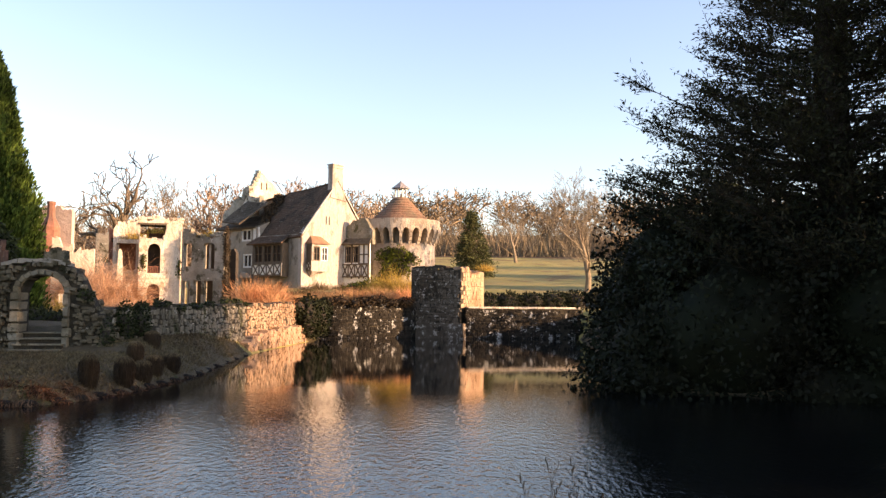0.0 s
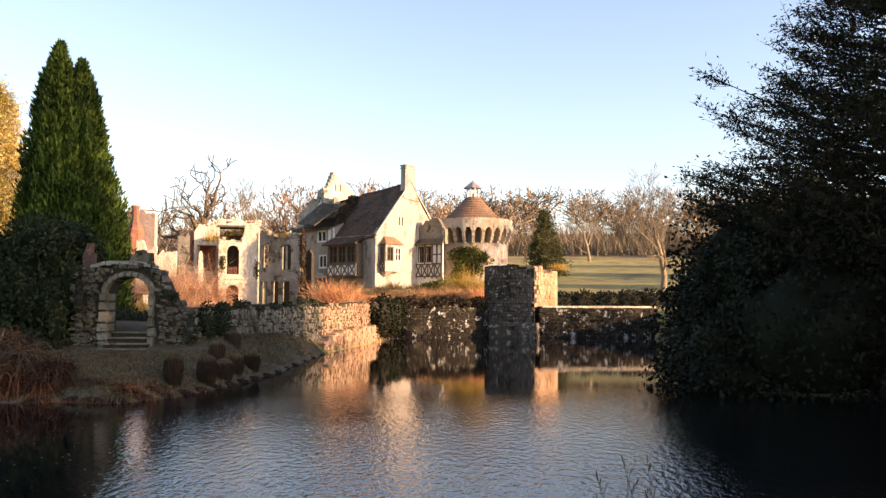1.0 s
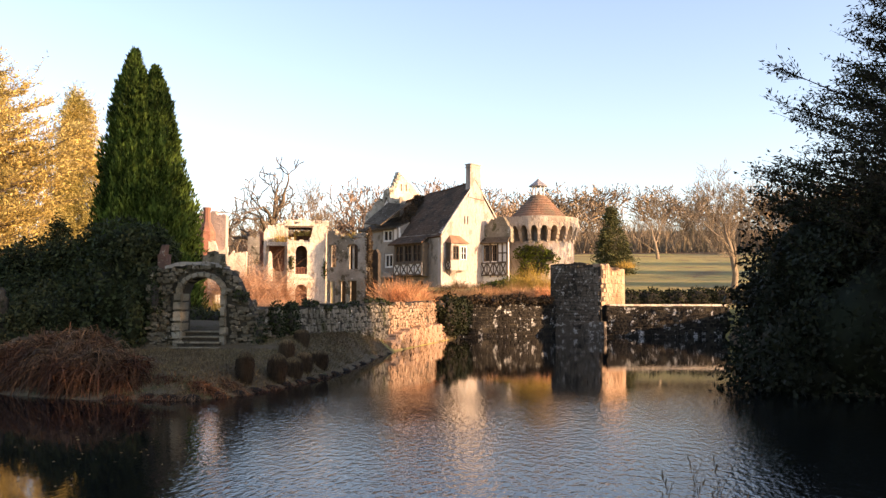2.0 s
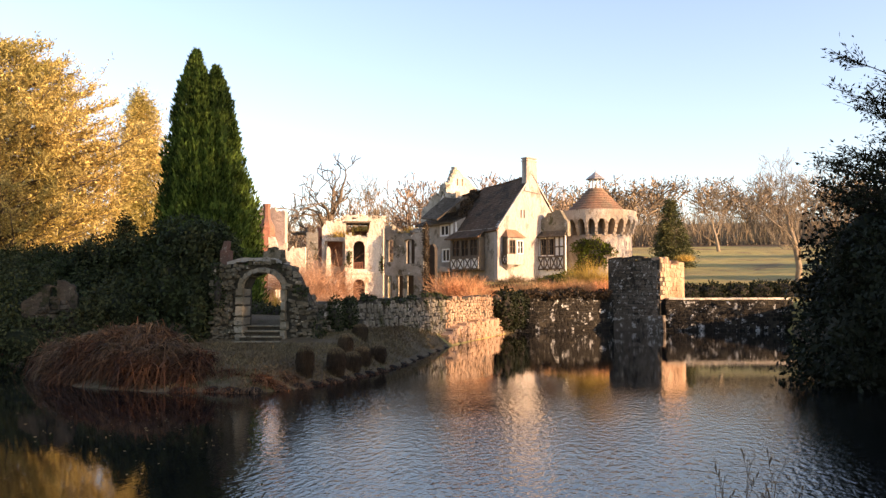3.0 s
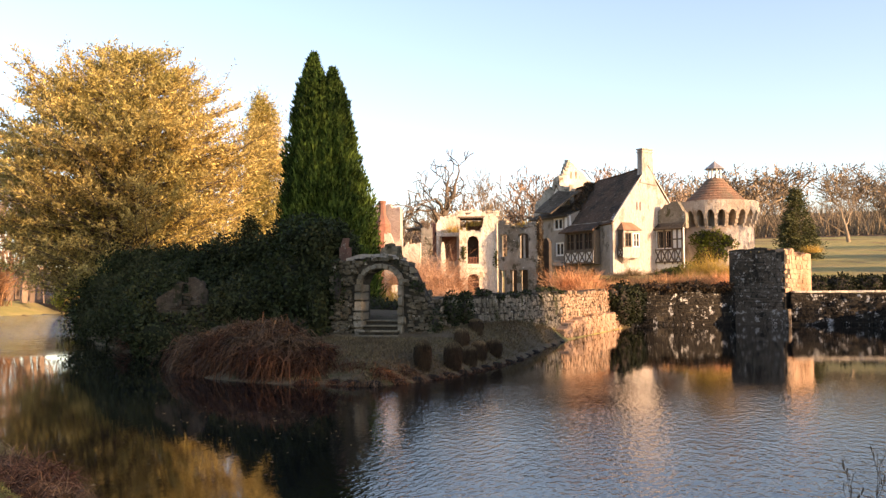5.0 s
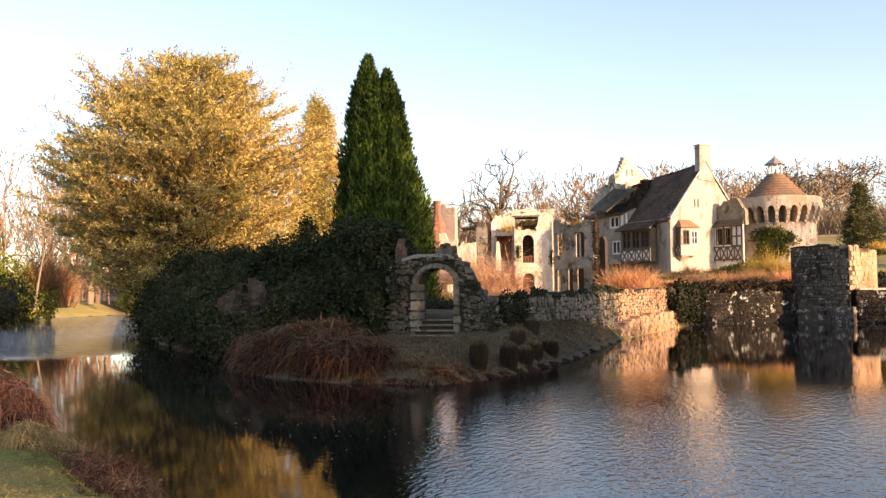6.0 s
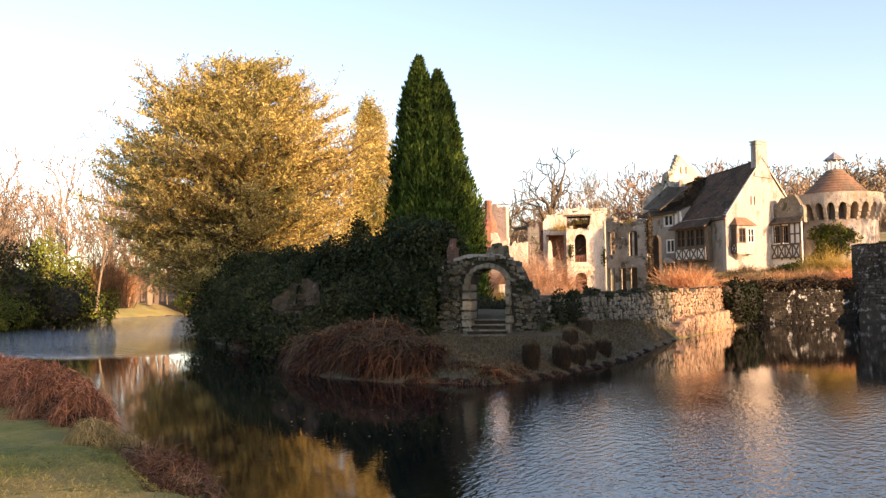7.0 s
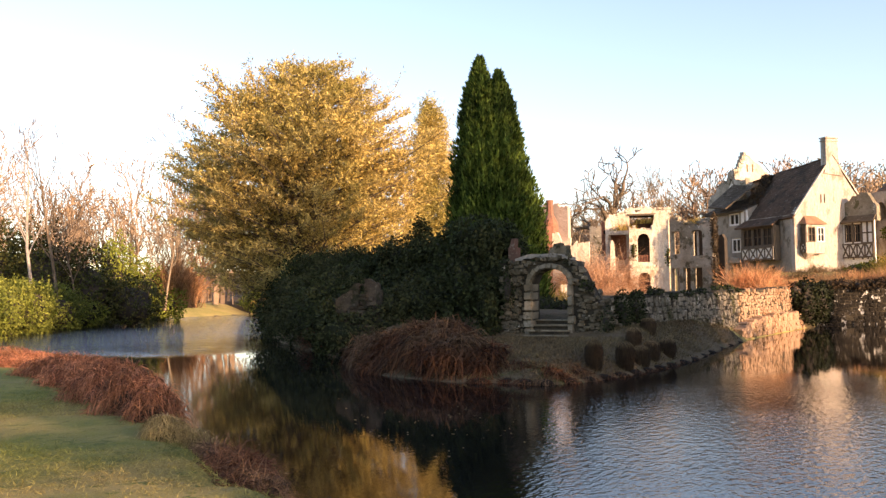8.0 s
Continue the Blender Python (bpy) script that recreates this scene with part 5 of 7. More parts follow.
# front stones in the shaded colour, side stones in the sunlit one
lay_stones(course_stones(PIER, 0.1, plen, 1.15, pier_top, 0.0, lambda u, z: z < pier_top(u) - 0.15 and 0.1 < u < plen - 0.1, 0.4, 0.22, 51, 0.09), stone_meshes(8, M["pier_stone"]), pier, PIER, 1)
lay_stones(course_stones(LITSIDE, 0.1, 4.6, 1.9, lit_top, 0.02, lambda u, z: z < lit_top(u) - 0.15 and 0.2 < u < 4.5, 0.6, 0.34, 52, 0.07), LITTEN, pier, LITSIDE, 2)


def moat_wall(name, label, x0, y0, x1, y1, top, seed, thick=0.9, stones=MOATED, core="rubble_core", z0=-0.6, wide=0.5, tall=0.28, cap=None):
    deg = math.degrees(math.atan2(y1 - y0, x1 - x0))
    sp, length = Spot(x0, y0, deg), math.hypot(x1 - x0, y1 - y0)
    t = thing(name, label, "wall", kind="")
    tt = ragged(top, 0.07, seed, 0.7)
    V, F = wall(sp, 0, length, z0, tt, 0, thick, (), 0.3, 0.05, seed)
    mesh_ob("core", V, F, M[core], t)
    return t, sp, length, tt


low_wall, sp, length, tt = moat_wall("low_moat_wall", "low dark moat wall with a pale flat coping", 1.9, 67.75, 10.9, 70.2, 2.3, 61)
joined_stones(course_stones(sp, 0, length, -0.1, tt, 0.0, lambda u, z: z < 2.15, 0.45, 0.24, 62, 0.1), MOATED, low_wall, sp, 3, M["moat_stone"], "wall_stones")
k = 0
# pale stone, so that the sunlit top edge is in the coping's colour
for u in np.arange(0.1, length, 0.8):
    bm = bmesh.new()
    block(bm, sp, u, min(length, u + 0.78), -0.12, 1.0, 2.32, 2.46, 0.012)
    part("coping_stone", bm, M["pale_stone"], low_wall)
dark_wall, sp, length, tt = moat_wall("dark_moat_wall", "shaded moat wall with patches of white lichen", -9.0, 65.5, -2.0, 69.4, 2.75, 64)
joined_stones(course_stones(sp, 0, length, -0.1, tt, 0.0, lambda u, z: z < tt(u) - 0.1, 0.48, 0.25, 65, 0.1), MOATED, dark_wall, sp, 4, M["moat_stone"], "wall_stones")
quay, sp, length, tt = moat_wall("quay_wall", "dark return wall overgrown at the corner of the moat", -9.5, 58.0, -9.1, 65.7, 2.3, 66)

# garden wall from the gate to the corner: shaded near, its far stones in the sunlit colour
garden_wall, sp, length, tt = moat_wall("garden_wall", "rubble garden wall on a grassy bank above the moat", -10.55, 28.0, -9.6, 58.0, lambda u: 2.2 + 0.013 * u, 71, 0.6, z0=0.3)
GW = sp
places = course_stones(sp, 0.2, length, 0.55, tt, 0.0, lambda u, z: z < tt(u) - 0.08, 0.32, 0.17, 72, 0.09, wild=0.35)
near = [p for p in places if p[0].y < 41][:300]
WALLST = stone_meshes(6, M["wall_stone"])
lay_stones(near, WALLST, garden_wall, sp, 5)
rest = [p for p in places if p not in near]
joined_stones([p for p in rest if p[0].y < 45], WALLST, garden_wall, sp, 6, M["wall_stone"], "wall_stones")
joined_stones([p for p in rest if p[0].y >= 45], LITTEN, garden_wall, sp, 6, M["sunlit_stone"], "sandstone_facing")

# revetment in the sunlit colour, for the bright strip above the water
revet, sp, length, tt = moat_wall("stone_revetment", "sunlit sandstone revetment at the foot of the garden wall", -9.5, 43.4, -9.1, 58.5, lambda u: 0.55 + 0.1 * min(u, 4.0) + 0.012 * u, 73, 0.5, core="sunlit_stone")
joined_stones(course_stones(sp, 0.1, length, 0.05, tt, 0.0, lambda u, z: z < tt(u) - 0.05, 0.42, 0.2, 74, 0.08, wild=0.4), LITTEN, revet, sp, 12, M["sunlit_stone"], "sandstone_facing")
# ---- the gate arch ----
ARCH = Spot(-12.27, 26.93, 5)
arch = thing("gate_arch", "ruined rubble gateway with a dressed stone arch", "ruin")
arch_top = ragged(lambda u: 3.62 - 0.12 * abs(u + 0.1) if u < 0.9 else float(np.interp(u, [0.9, 1.1, 1.35, 1.85, 2.05, 2.2], [3.5, 3.3, 2.85, 1.98, 1.2, 0.8])), 0.09, 81, 1.6)
OPEN = (-0.63, 0.66, 0.55, 3.2, 0.5)
V, F = wall(ARCH, -1.7, 2.2, 0.3, lambda u: arch_top(u) - 0.12, 0.14, 0.83, [OPEN], 0.15, 0.06, 2)
mesh_ob("rubble_core", V, F, M["rubble_core"], arch)


def clear_of_arch(u, z):
    if z > arch_top(u) - 0.02 or u < -1.72 or u > 2.5:
        return False
    if -0.98 < u < 1.0 and z < 2.72:
        return False
    return math.hypot(u - 0.015, (z - 2.68) * 1.12) > 0.95


lay_stones(course_stones(ARCH, -1.75, 2.6, 0.5, arch_top, 0.12, clear_of_arch, 0.17, 0.11, 82, 0.14, wild=0.45), STONES, arch, ARCH, 7)
lay_stones(course_stones(ARCH, -1.7, 2.5, 0.5, arch_top, 0.86, clear_of_arch, 0.34, 0.2, 83, 0.2, wild=0.6), STONES, arch, ARCH, 8)
edge = Spot(*ARCH.at(1.95, 0.5, 0)[:2], 95)
lay_stones(course_stones(edge, -0.4, 0.4, 0.5, 2.3, 0.0, lambda u, z: z < 1.6, 0.24, 0.13, 84, 0.3, wild=0.8), STONES, arch, edge, 10)
for side, u in ((-1, -0.79), (1, 0.82)):
    z = 0.55
    rnd = random.Random(side + 5)
    while z < 2.66:
        h = min(rnd.uniform(0.26, 0.42), 2.7 - z)
        wd = rnd.choice((0.2, 0.27)) if side > 0 else rnd.choice((0.3, 0.34))
        ob = new("jamb_stone", rnd.choice(DRESSED))
        ob.parent = arch
        ob.matrix_local = Matrix.Translation(ARCH.at(u + side * (wd - 0.36) / 2, 0.4, z + h / 2)) @ ARCH.turn() @ Matrix.Diagonal((wd, 0.82, h * 0.99, 1))
        z += h
n = 11
for k in range(n):
    a = math.pi * (k + 0.5) / n
    c = (0.015 + 0.76 * math.cos(a), 2.68 + 0.61 * math.sin(a))
    ob = new("voussoir", DRESSED[k % 5])
    ob.parent = arch
    turn = math.atan2(0.63 * math.sin(a), 0.79 * math.cos(a))
    ob.matrix_local = Matrix.Translation(ARCH.at(c[0], 0.4, c[1])) @ ARCH.turn() @ Matrix.Rotation(-turn, 4, "Y") @ Matrix.Diagonal((0.18, 0.84, 0.23, 1))
for k, (a, b) in enumerate(((-1.2, -0.72), (-0.72, -0.2), (-0.2, 0.3), (0.3, 0.7))):
    bm = bmesh.new()
    crest = lambda u: 3.52 + 0.2 * (1 - ((u + 0.2) / 1.25) ** 2)
    us = np.linspace(a + 0.008, b - 0.008, 5)
    prism(bm, ARCH, [(u, crest(u) - 0.1 - 0.02 * ((k + q) % 3)) for q, u in enumerate(us)] + [(u, crest(u) + 0.02 * math.sin(7 * u)) for u in us[::-1]], 0.02 * (k % 2), 0.95)
    part("cap_slab", bm, M["cap_stone"], arch, "weathered cap stone, lightened for the sky on its top")
for a, b, z0, z1 in ((-0.12, 0.2, 3.72, 3.95), (0.2, 0.52, 3.6, 4.0), (0.05, 0.3, 3.95, 4.08)):
    bm = bmesh.new()
    block(bm, ARCH, a, b, 0.5, 0.95, z0 - 0.1, z1, 0.03)
    part("broken_stone", bm, M["arch_stone"], arch)
# steps
for k in range(5):
    st = thing("stone_step", "worn grey stone step below the gate arch", "step", "steps below the gate arch")
    wide, front, up = 0.66 + 0.03 * (4 - k), -0.75 + 0.27 * k, 0.78 + 0.17 * k
    bm = bmesh.new()
    block(bm, ARCH, -wide + 0.03, wide, front + 0.07, 1.3 + 0.01 * k, 0.3, up - 0.06, 0.01)
    # darker stone than the tread: the shade under each nosing is painted in
    part("riser", bm, M["rubble_core"], st)
    bm = bmesh.new()
    block(bm, ARCH, -wide, wide + 0.03, front, front + 0.4, up - 0.058, up, 0.012)
    bmesh.ops.bevel(bm, geom=bm.edges[:], offset=0.014, segments=1, affect="EDGES")
    part("tread", bm, M["dressed_stone"], st)
# brick gatepost beside the arch
post = thing("brick_gatepost", "narrow red brick post half hidden by ivy", "post")
bm = bmesh.new()
block(bm, ARCH, -1.78, -1.5, 0.92, 1.25, 0.4, 4.0, 0.03)
part("brickwork", bm, M["old_brick"], post)
bm = bmesh.new()
block(bm, ARCH, -1.74, -1.54, 0.95, 1.2, 4.0, 4.32, 0.05)
part("broken_top", bm, M["old_brick"], post)
# fragment of walling in the ivy
frag_sp = Spot(-20.7, 27.9, 25)
frag = thing("wall_fragment", "ruined wall fragment among dark ivy, its stone darkened for shade", "ruin")
V, F = wall(frag_sp, -1.2, 1.8, 0.2, ragged(lambda u: 3.0 - 0.9 * max(0.0, abs(u + 0.1) - 0.3) if u < 0.7 else 1.9 - 0.3 * (u - 0.7), 0.16, 4, 1.8), 0.1, 0.45, [(-0.25, 0.0, 2.1, 2.8, 0.1)], 0.1, 0.04, 5)
mesh_ob("masonry", V, F, M["dim_stone"], frag)
lay_stones(course_stones(frag_sp, -1.15, 1.5, 1.0, lambda u: 2.6 - 0.7 * abs(u), 0.1, lambda u, z: z < 2.5 - 0.8 * abs(u), 0.3, 0.16, 93, 0.2), stone_meshes(6, M["dim_stone"]), frag, frag_sp, 9)
base_sp = Spot(-27.8, 32.8, -37)
foot = thing("bank_wall", "low shaded retaining wall along the ivy bank", "wall")
V, F = wall(base_sp, 0, 9.6, -0.5, ragged(1.2, 0.08, 91), 0, 0.6, (), 0.3, 0.05, 7)
mesh_ob("masonry", V, F, M["rubble_core"], foot)
# pale garden seat added for the bright stones glimpsed through the arch
seat = thing("garden_bench", "pale stone garden bench behind the gate arch", "bench")
bsp = Spot(-20.6, 49.5, 10)
for nm, a in (("seat", (-1.0, 1.0, 0, 0.5, 2.42, 2.5)), ("leg", (-0.8, -0.6, 0.05, 0.45, 1.8, 2.42)), ("leg", (0.6, 0.8, 0.05, 0.45, 1.8, 2.42)), ("backrest", (-1.0, 1.0, 0.42, 0.5, 2.5, 2.95))):
    bm = bmesh.new()
    block(bm, bsp, *a)
    part(nm, bm, M["pale_stone"], seat)


# ---- trees ----
def h_at(x, y):
    return ground_height(x, y)


rng = np.random.default_rng(5)
cy = thing("cypress", "dense dark green twin-topped cypress", "tree", at=(-21.45, 40.25, 1.7))
V, F = tubes(np.array([[0, 0, 0], [0, 0, 3.0]]), np.array([[0, 0, 3.0], [0, 0, 10.0]]), np.array([0.35, 0.28]), np.array([0.28, 0.08]), 8)
mesh_ob("trunk", V, F, M["bark"], cy, smooth=True)
ACROSS_VIEW = unit(np.array([0.88, 0.47, 0.0]))   # runs across the camera's view; the two tops stand along it
Vs = []
for off, top, reach, n in ((-0.48, 12.95, ((0, 0.04), (0.5, 0.24), (1.6, 0.7), (3.8, 1.15), (6, 1.55), (9, 1.85), (12.9, 1.7)), 30000),
                           (0.52, 12.2, ((0, 0.04), (0.5, 0.24), (1.8, 0.76), (4.1, 1.3), (6.2, 1.75), (8.3, 2.15), (12.2, 2.2)), 30000),
                           (1.3, 7.6, ((0, 0.1), (1.0, 0.8), (3.0, 1.5), (7.6, 1.9)), 12000)):
    drop = top * rng.random(n) ** 0.8
    prof = np.interp(drop, [q[0] for q in reach], [q[1] for q in reach])
    az = rng.random(n) * 2 * math.pi
    z = 0.2 + top - drop
    bumpy = np.array([noise.noise(Vector((math.cos(a) * 3.2 + off, math.sin(a) * 3.2, b * 0.75))) + 0.6 * noise.noise(Vector((math.cos(a) * 7, math.sin(a) * 7 + off, b * 1.7))) for a, b in zip(az, z)])
    r = prof * (0.93 + 0.32 * bumpy) * (1 - 0.35 * rng.random(n) ** 2)
    P = np.stack([off * ACROSS_VIEW[0] + r * np.cos(az), off * ACROSS_VIEW[1] + r * np.sin(az), z], 1)
    A = unit(np.stack([np.cos(az) * 0.45, np.sin(az) * 0.45, np.ones(n)], 1) + rng.normal(size=(n, 3)) * 0.28)
    N = unit(np.stack([np.cos(az), np.sin(az), np.full(n, 0.2)], 1) + rng.normal(size=(n, 3)) * 0.6)
    Vs.append(leaf_quads(P, A, N, 0.27 * rng.uniform(0.5, 1.5, n), 0.1 * rng.uniform(0.6, 1.4, n), rng)[0])
V = np.vstack(Vs)
mesh_ob("crown", V, np.arange(len(V)).reshape(-1, 4), M["cypress_leaf"], cy)
# solid dark cones put in for the crown's shaded inside
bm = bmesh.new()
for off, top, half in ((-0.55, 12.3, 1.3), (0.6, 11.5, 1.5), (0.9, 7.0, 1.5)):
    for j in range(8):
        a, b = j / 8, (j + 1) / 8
        ring(bm, (off * ACROSS_VIEW[0], off * ACROSS_VIEW[1]), half * (1 - a) ** 0.8 + 0.02, half * (1 - b) ** 0.8 + 0.02, 0.3 + top * a * 0.97, 0.3 + top * b * 0.97, 12)
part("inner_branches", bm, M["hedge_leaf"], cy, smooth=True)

def uneven(seed, amp=0.34):
    """Limbs of uneven reach, in larger masses and bays."""
    def reach(az, h):
        return np.array([0.95 + amp * noise.noise(Vector((2 * math.cos(a), 2 * math.sin(a), 7 * b + seed))) for a, b in zip(az, h)])
    return reach


frond_tree("golden_conifer", (-40.2, 48.0, 0.9), 17.6, lambda h: float(np.interp(h, [0, 0.15, 0.26, 0.45, 0.54, 0.67, 0.82, 0.93, 1], [7.4, 8.6, 9.6, 9.9, 9.5, 8.0, 5.8, 3.6, 1.4])), "broad golden-leaved conifer in low sun", M["gold_leaf"], 11, limbs=700, twigs=29, leaflets=17, leaf=0.25, ratio=0.34,
           twig_length=0.85, low=0.06, trunk=0.5, lop=uneven(3, 0.24), lift=(-0.05, 0.22), curl=(0.0, 0.28), weave=0.07)
conifer("slender_conifer", (-39.0, 63.3, 1.6), 17.4, lambda h: 3.5 * (1 - h) ** 0.6 * min(1.0, 0.7 + 2 * h), "slender golden conifer behind the cypress", M["gold_leaf"], 12, whorls=60, per=10, sprays=52, leaf=0.3, low=0.02,
        droop=0.2, lift=0.35, gaps=0.12, trunk=0.25, fluff=0.22, tufts=3, ratio=0.24, lop=uneven(5, 0.4))
conifer("young_conifer", (-23.4, 36.6, 1.5), 4.6, lambda h: 1.5 * (1 - h) ** 0.7, "young dark green conifer behind the ivy", M["ivy_leaf"], 18, whorls=30, per=7, sprays=16, leaf=0.2, low=0.03, droop=0.2)
conifer("dark_fir", (4.0, 119.8, 6.6), 8.8, lambda h: 3.3 * (1 - h) ** 0.85, "lone dark green fir on the meadow", M["fir_leaf"], 13, whorls=30, per=9, sprays=16, leaf=0.4, low=0.03, droop=0.25)
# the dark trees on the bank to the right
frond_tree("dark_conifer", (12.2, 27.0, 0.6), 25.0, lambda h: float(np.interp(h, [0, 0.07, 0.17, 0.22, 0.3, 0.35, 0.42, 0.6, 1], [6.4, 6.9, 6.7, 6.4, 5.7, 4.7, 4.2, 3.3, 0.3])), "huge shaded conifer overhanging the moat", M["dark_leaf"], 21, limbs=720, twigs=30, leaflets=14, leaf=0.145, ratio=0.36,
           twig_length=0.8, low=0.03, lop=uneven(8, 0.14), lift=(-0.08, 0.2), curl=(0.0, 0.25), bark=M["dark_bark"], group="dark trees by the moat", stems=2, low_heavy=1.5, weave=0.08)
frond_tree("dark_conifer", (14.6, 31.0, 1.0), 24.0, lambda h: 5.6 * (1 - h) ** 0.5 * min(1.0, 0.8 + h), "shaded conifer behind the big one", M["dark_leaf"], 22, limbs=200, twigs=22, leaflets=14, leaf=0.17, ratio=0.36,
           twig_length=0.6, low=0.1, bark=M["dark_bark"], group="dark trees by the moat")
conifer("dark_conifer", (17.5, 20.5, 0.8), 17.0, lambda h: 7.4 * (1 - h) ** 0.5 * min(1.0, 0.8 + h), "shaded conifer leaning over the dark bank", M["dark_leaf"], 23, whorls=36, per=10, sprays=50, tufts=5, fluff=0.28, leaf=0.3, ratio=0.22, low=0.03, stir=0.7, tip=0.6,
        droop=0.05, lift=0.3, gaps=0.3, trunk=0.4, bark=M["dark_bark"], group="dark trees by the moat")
# some mounds are added to darken the conifer's inside or keep sun off walls
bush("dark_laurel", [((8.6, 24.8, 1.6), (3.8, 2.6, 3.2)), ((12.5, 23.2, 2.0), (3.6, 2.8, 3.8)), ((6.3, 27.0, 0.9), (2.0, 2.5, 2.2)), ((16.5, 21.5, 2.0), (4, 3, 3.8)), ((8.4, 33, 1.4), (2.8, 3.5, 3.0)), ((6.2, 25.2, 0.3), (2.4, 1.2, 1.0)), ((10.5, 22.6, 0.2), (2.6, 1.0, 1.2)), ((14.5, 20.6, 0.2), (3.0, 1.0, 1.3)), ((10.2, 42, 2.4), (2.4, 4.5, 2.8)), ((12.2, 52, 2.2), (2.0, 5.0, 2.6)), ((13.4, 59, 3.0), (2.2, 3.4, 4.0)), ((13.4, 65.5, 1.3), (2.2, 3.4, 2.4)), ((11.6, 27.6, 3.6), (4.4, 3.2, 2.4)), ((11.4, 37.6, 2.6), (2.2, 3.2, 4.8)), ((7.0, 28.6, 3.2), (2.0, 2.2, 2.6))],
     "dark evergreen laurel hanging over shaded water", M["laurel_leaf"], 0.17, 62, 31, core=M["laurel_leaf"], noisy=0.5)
# trees out of view further along the shaded bank, added to keep the sun off it and the water
for k, (x, y, s) in enumerate(((28, 24, 20), (30, 11, 21), (38, 25, 21), (44, 17, 22), (40, -2.2, 14))):
    conifer("bank_conifer", (x, y, 1.0), s, lambda h: 7.0 * (1 - h) ** 0.5, "tall dark conifer on the shaded bank, out of view", M["dark_leaf"], 40 + k, whorls=22, per=8, sprays=24, leaf=0.6, low=0.03, gaps=0.05, group="dark trees by the moat")

# hidden conifers added to throw shadow stripes over the meadow
for k, (x, y, s) in enumerate(((31, 96, 12), (40, 119, 13), (49, 143, 13), (60, 110, 14))):
    conifer("shadow_conifer", (x, y, 3.5 + 0.09 * (y - 90)), s, lambda h: 4.5 * (1 - h) ** 0.7, "dark conifer hidden from view, shading the meadow", M["fir_leaf"], 80 + k, whorls=18, per=8, sprays=18, leaf=0.7, low=0.05, gaps=0.05, group="conifers on the meadow")
# ivy bank
bush("roof_creeper", [(tuple(GABLE.at(2.6, 7.4, 12.3)), (0.8, 0.9, 1.1)), (tuple(GABLE.at(3.6, 7.6, 13.5)), (0.7, 0.8, 0.8)), (tuple(GABLE.at(1.7, 7.0, 11.2)), (0.6, 0.7, 0.7)), (tuple(GABLE.at(4.3, 8.2, 14.2)), (0.7, 0.9, 0.5))], "brown leafless creeper on the house roof", M["creeper"], 0.2, 70, 30, "creeper", noisy=0.6)
def scaled_from_eye(c, r, k):
    """A taller back-row mound, scaled away from the camera's eye to keep its outline."""
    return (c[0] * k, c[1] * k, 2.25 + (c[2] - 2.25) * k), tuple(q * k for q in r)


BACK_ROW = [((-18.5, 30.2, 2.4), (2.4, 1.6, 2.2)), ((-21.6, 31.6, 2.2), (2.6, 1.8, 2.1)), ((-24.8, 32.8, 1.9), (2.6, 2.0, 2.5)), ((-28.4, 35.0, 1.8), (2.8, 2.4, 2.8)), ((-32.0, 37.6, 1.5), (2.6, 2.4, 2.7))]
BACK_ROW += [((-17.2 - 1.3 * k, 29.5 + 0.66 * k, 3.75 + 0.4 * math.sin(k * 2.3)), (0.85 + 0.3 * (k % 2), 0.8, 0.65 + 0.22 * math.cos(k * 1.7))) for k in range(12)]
bush("ivy_mass", [scaled_from_eye(c, r, 1.18) for c, r in BACK_ROW] + [((-15.8, 28.8, 2.6), (1.9, 1.6, 2.3)), ((-14.6, 27.9, 2.6), (0.7, 0.6, 1.7)), ((-14.7, 28.4, 4.2), (0.9, 0.8, 0.9)), ((-16.3, 29.4, 4.6), (1.5, 1.2, 0.8)),
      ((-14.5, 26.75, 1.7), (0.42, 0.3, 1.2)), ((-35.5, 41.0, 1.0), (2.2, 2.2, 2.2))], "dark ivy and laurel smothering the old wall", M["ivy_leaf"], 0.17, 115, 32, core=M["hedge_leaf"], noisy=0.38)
bush("bank_shrub", [((-18.2, 29.0, 1.6), (2.0, 1.2, 1.7)), ((-23.6, 30.6, 1.4), (2.4, 1.3, 2.0)), ((-27.2, 33.4, 1.2), (2.4, 1.4, 2.2)), ((-31.2, 37.0, 1.0), (2.4, 1.6, 2.3)), ((-21.4, 27.3, 0.7), (1.9, 0.7, 1.0)), ((-19.6, 28.1, 0.9), (1.2, 0.6, 0.9)), ((-22.3, 27.6, 1.3), (0.6, 0.5, 0.9)), ((-19.4, 28.3, 1.8), (0.5, 0.5, 0.6))],
     "shaded evergreen shrubs along the island bank", M["ivy_leaf"], 0.14, 170, 132, core=M["hedge_leaf"], noisy=0.38)
# bare trees
bare_tree("bare_oak", (-31.9, 89.0, 3.6), 14.2, "stag-headed leafless oak behind the ruin", 5, M["bark"], levels=5, first=0.25, kids=(5, 4, 3, 3), spread=(0.6, 0.7, 0.8, 0.8), wobble=0.36, radius=0.075, thin=0.06)
bare_tree("bare_oak", (-26.5, 91.0, 3.6), 12.8, "low spreading leafless tree behind the ruin", 8, M["pale_bark"], levels=6, kids=(5, 4, 4, 3, 3), spread=(1.1, 0.9, 0.8, 0.7, 0.7), wobble=0.3, thin=0.024)
bare_tree("bare_oak", (-37.5, 92.0, 3.6), 10.5, "low leafless tree behind the chimney", 9, M["pale_bark"], levels=6, kids=(5, 4, 4, 3, 3), spread=(1.1, 0.9, 0.8, 0.7, 0.7), wobble=0.3, thin=0.024)
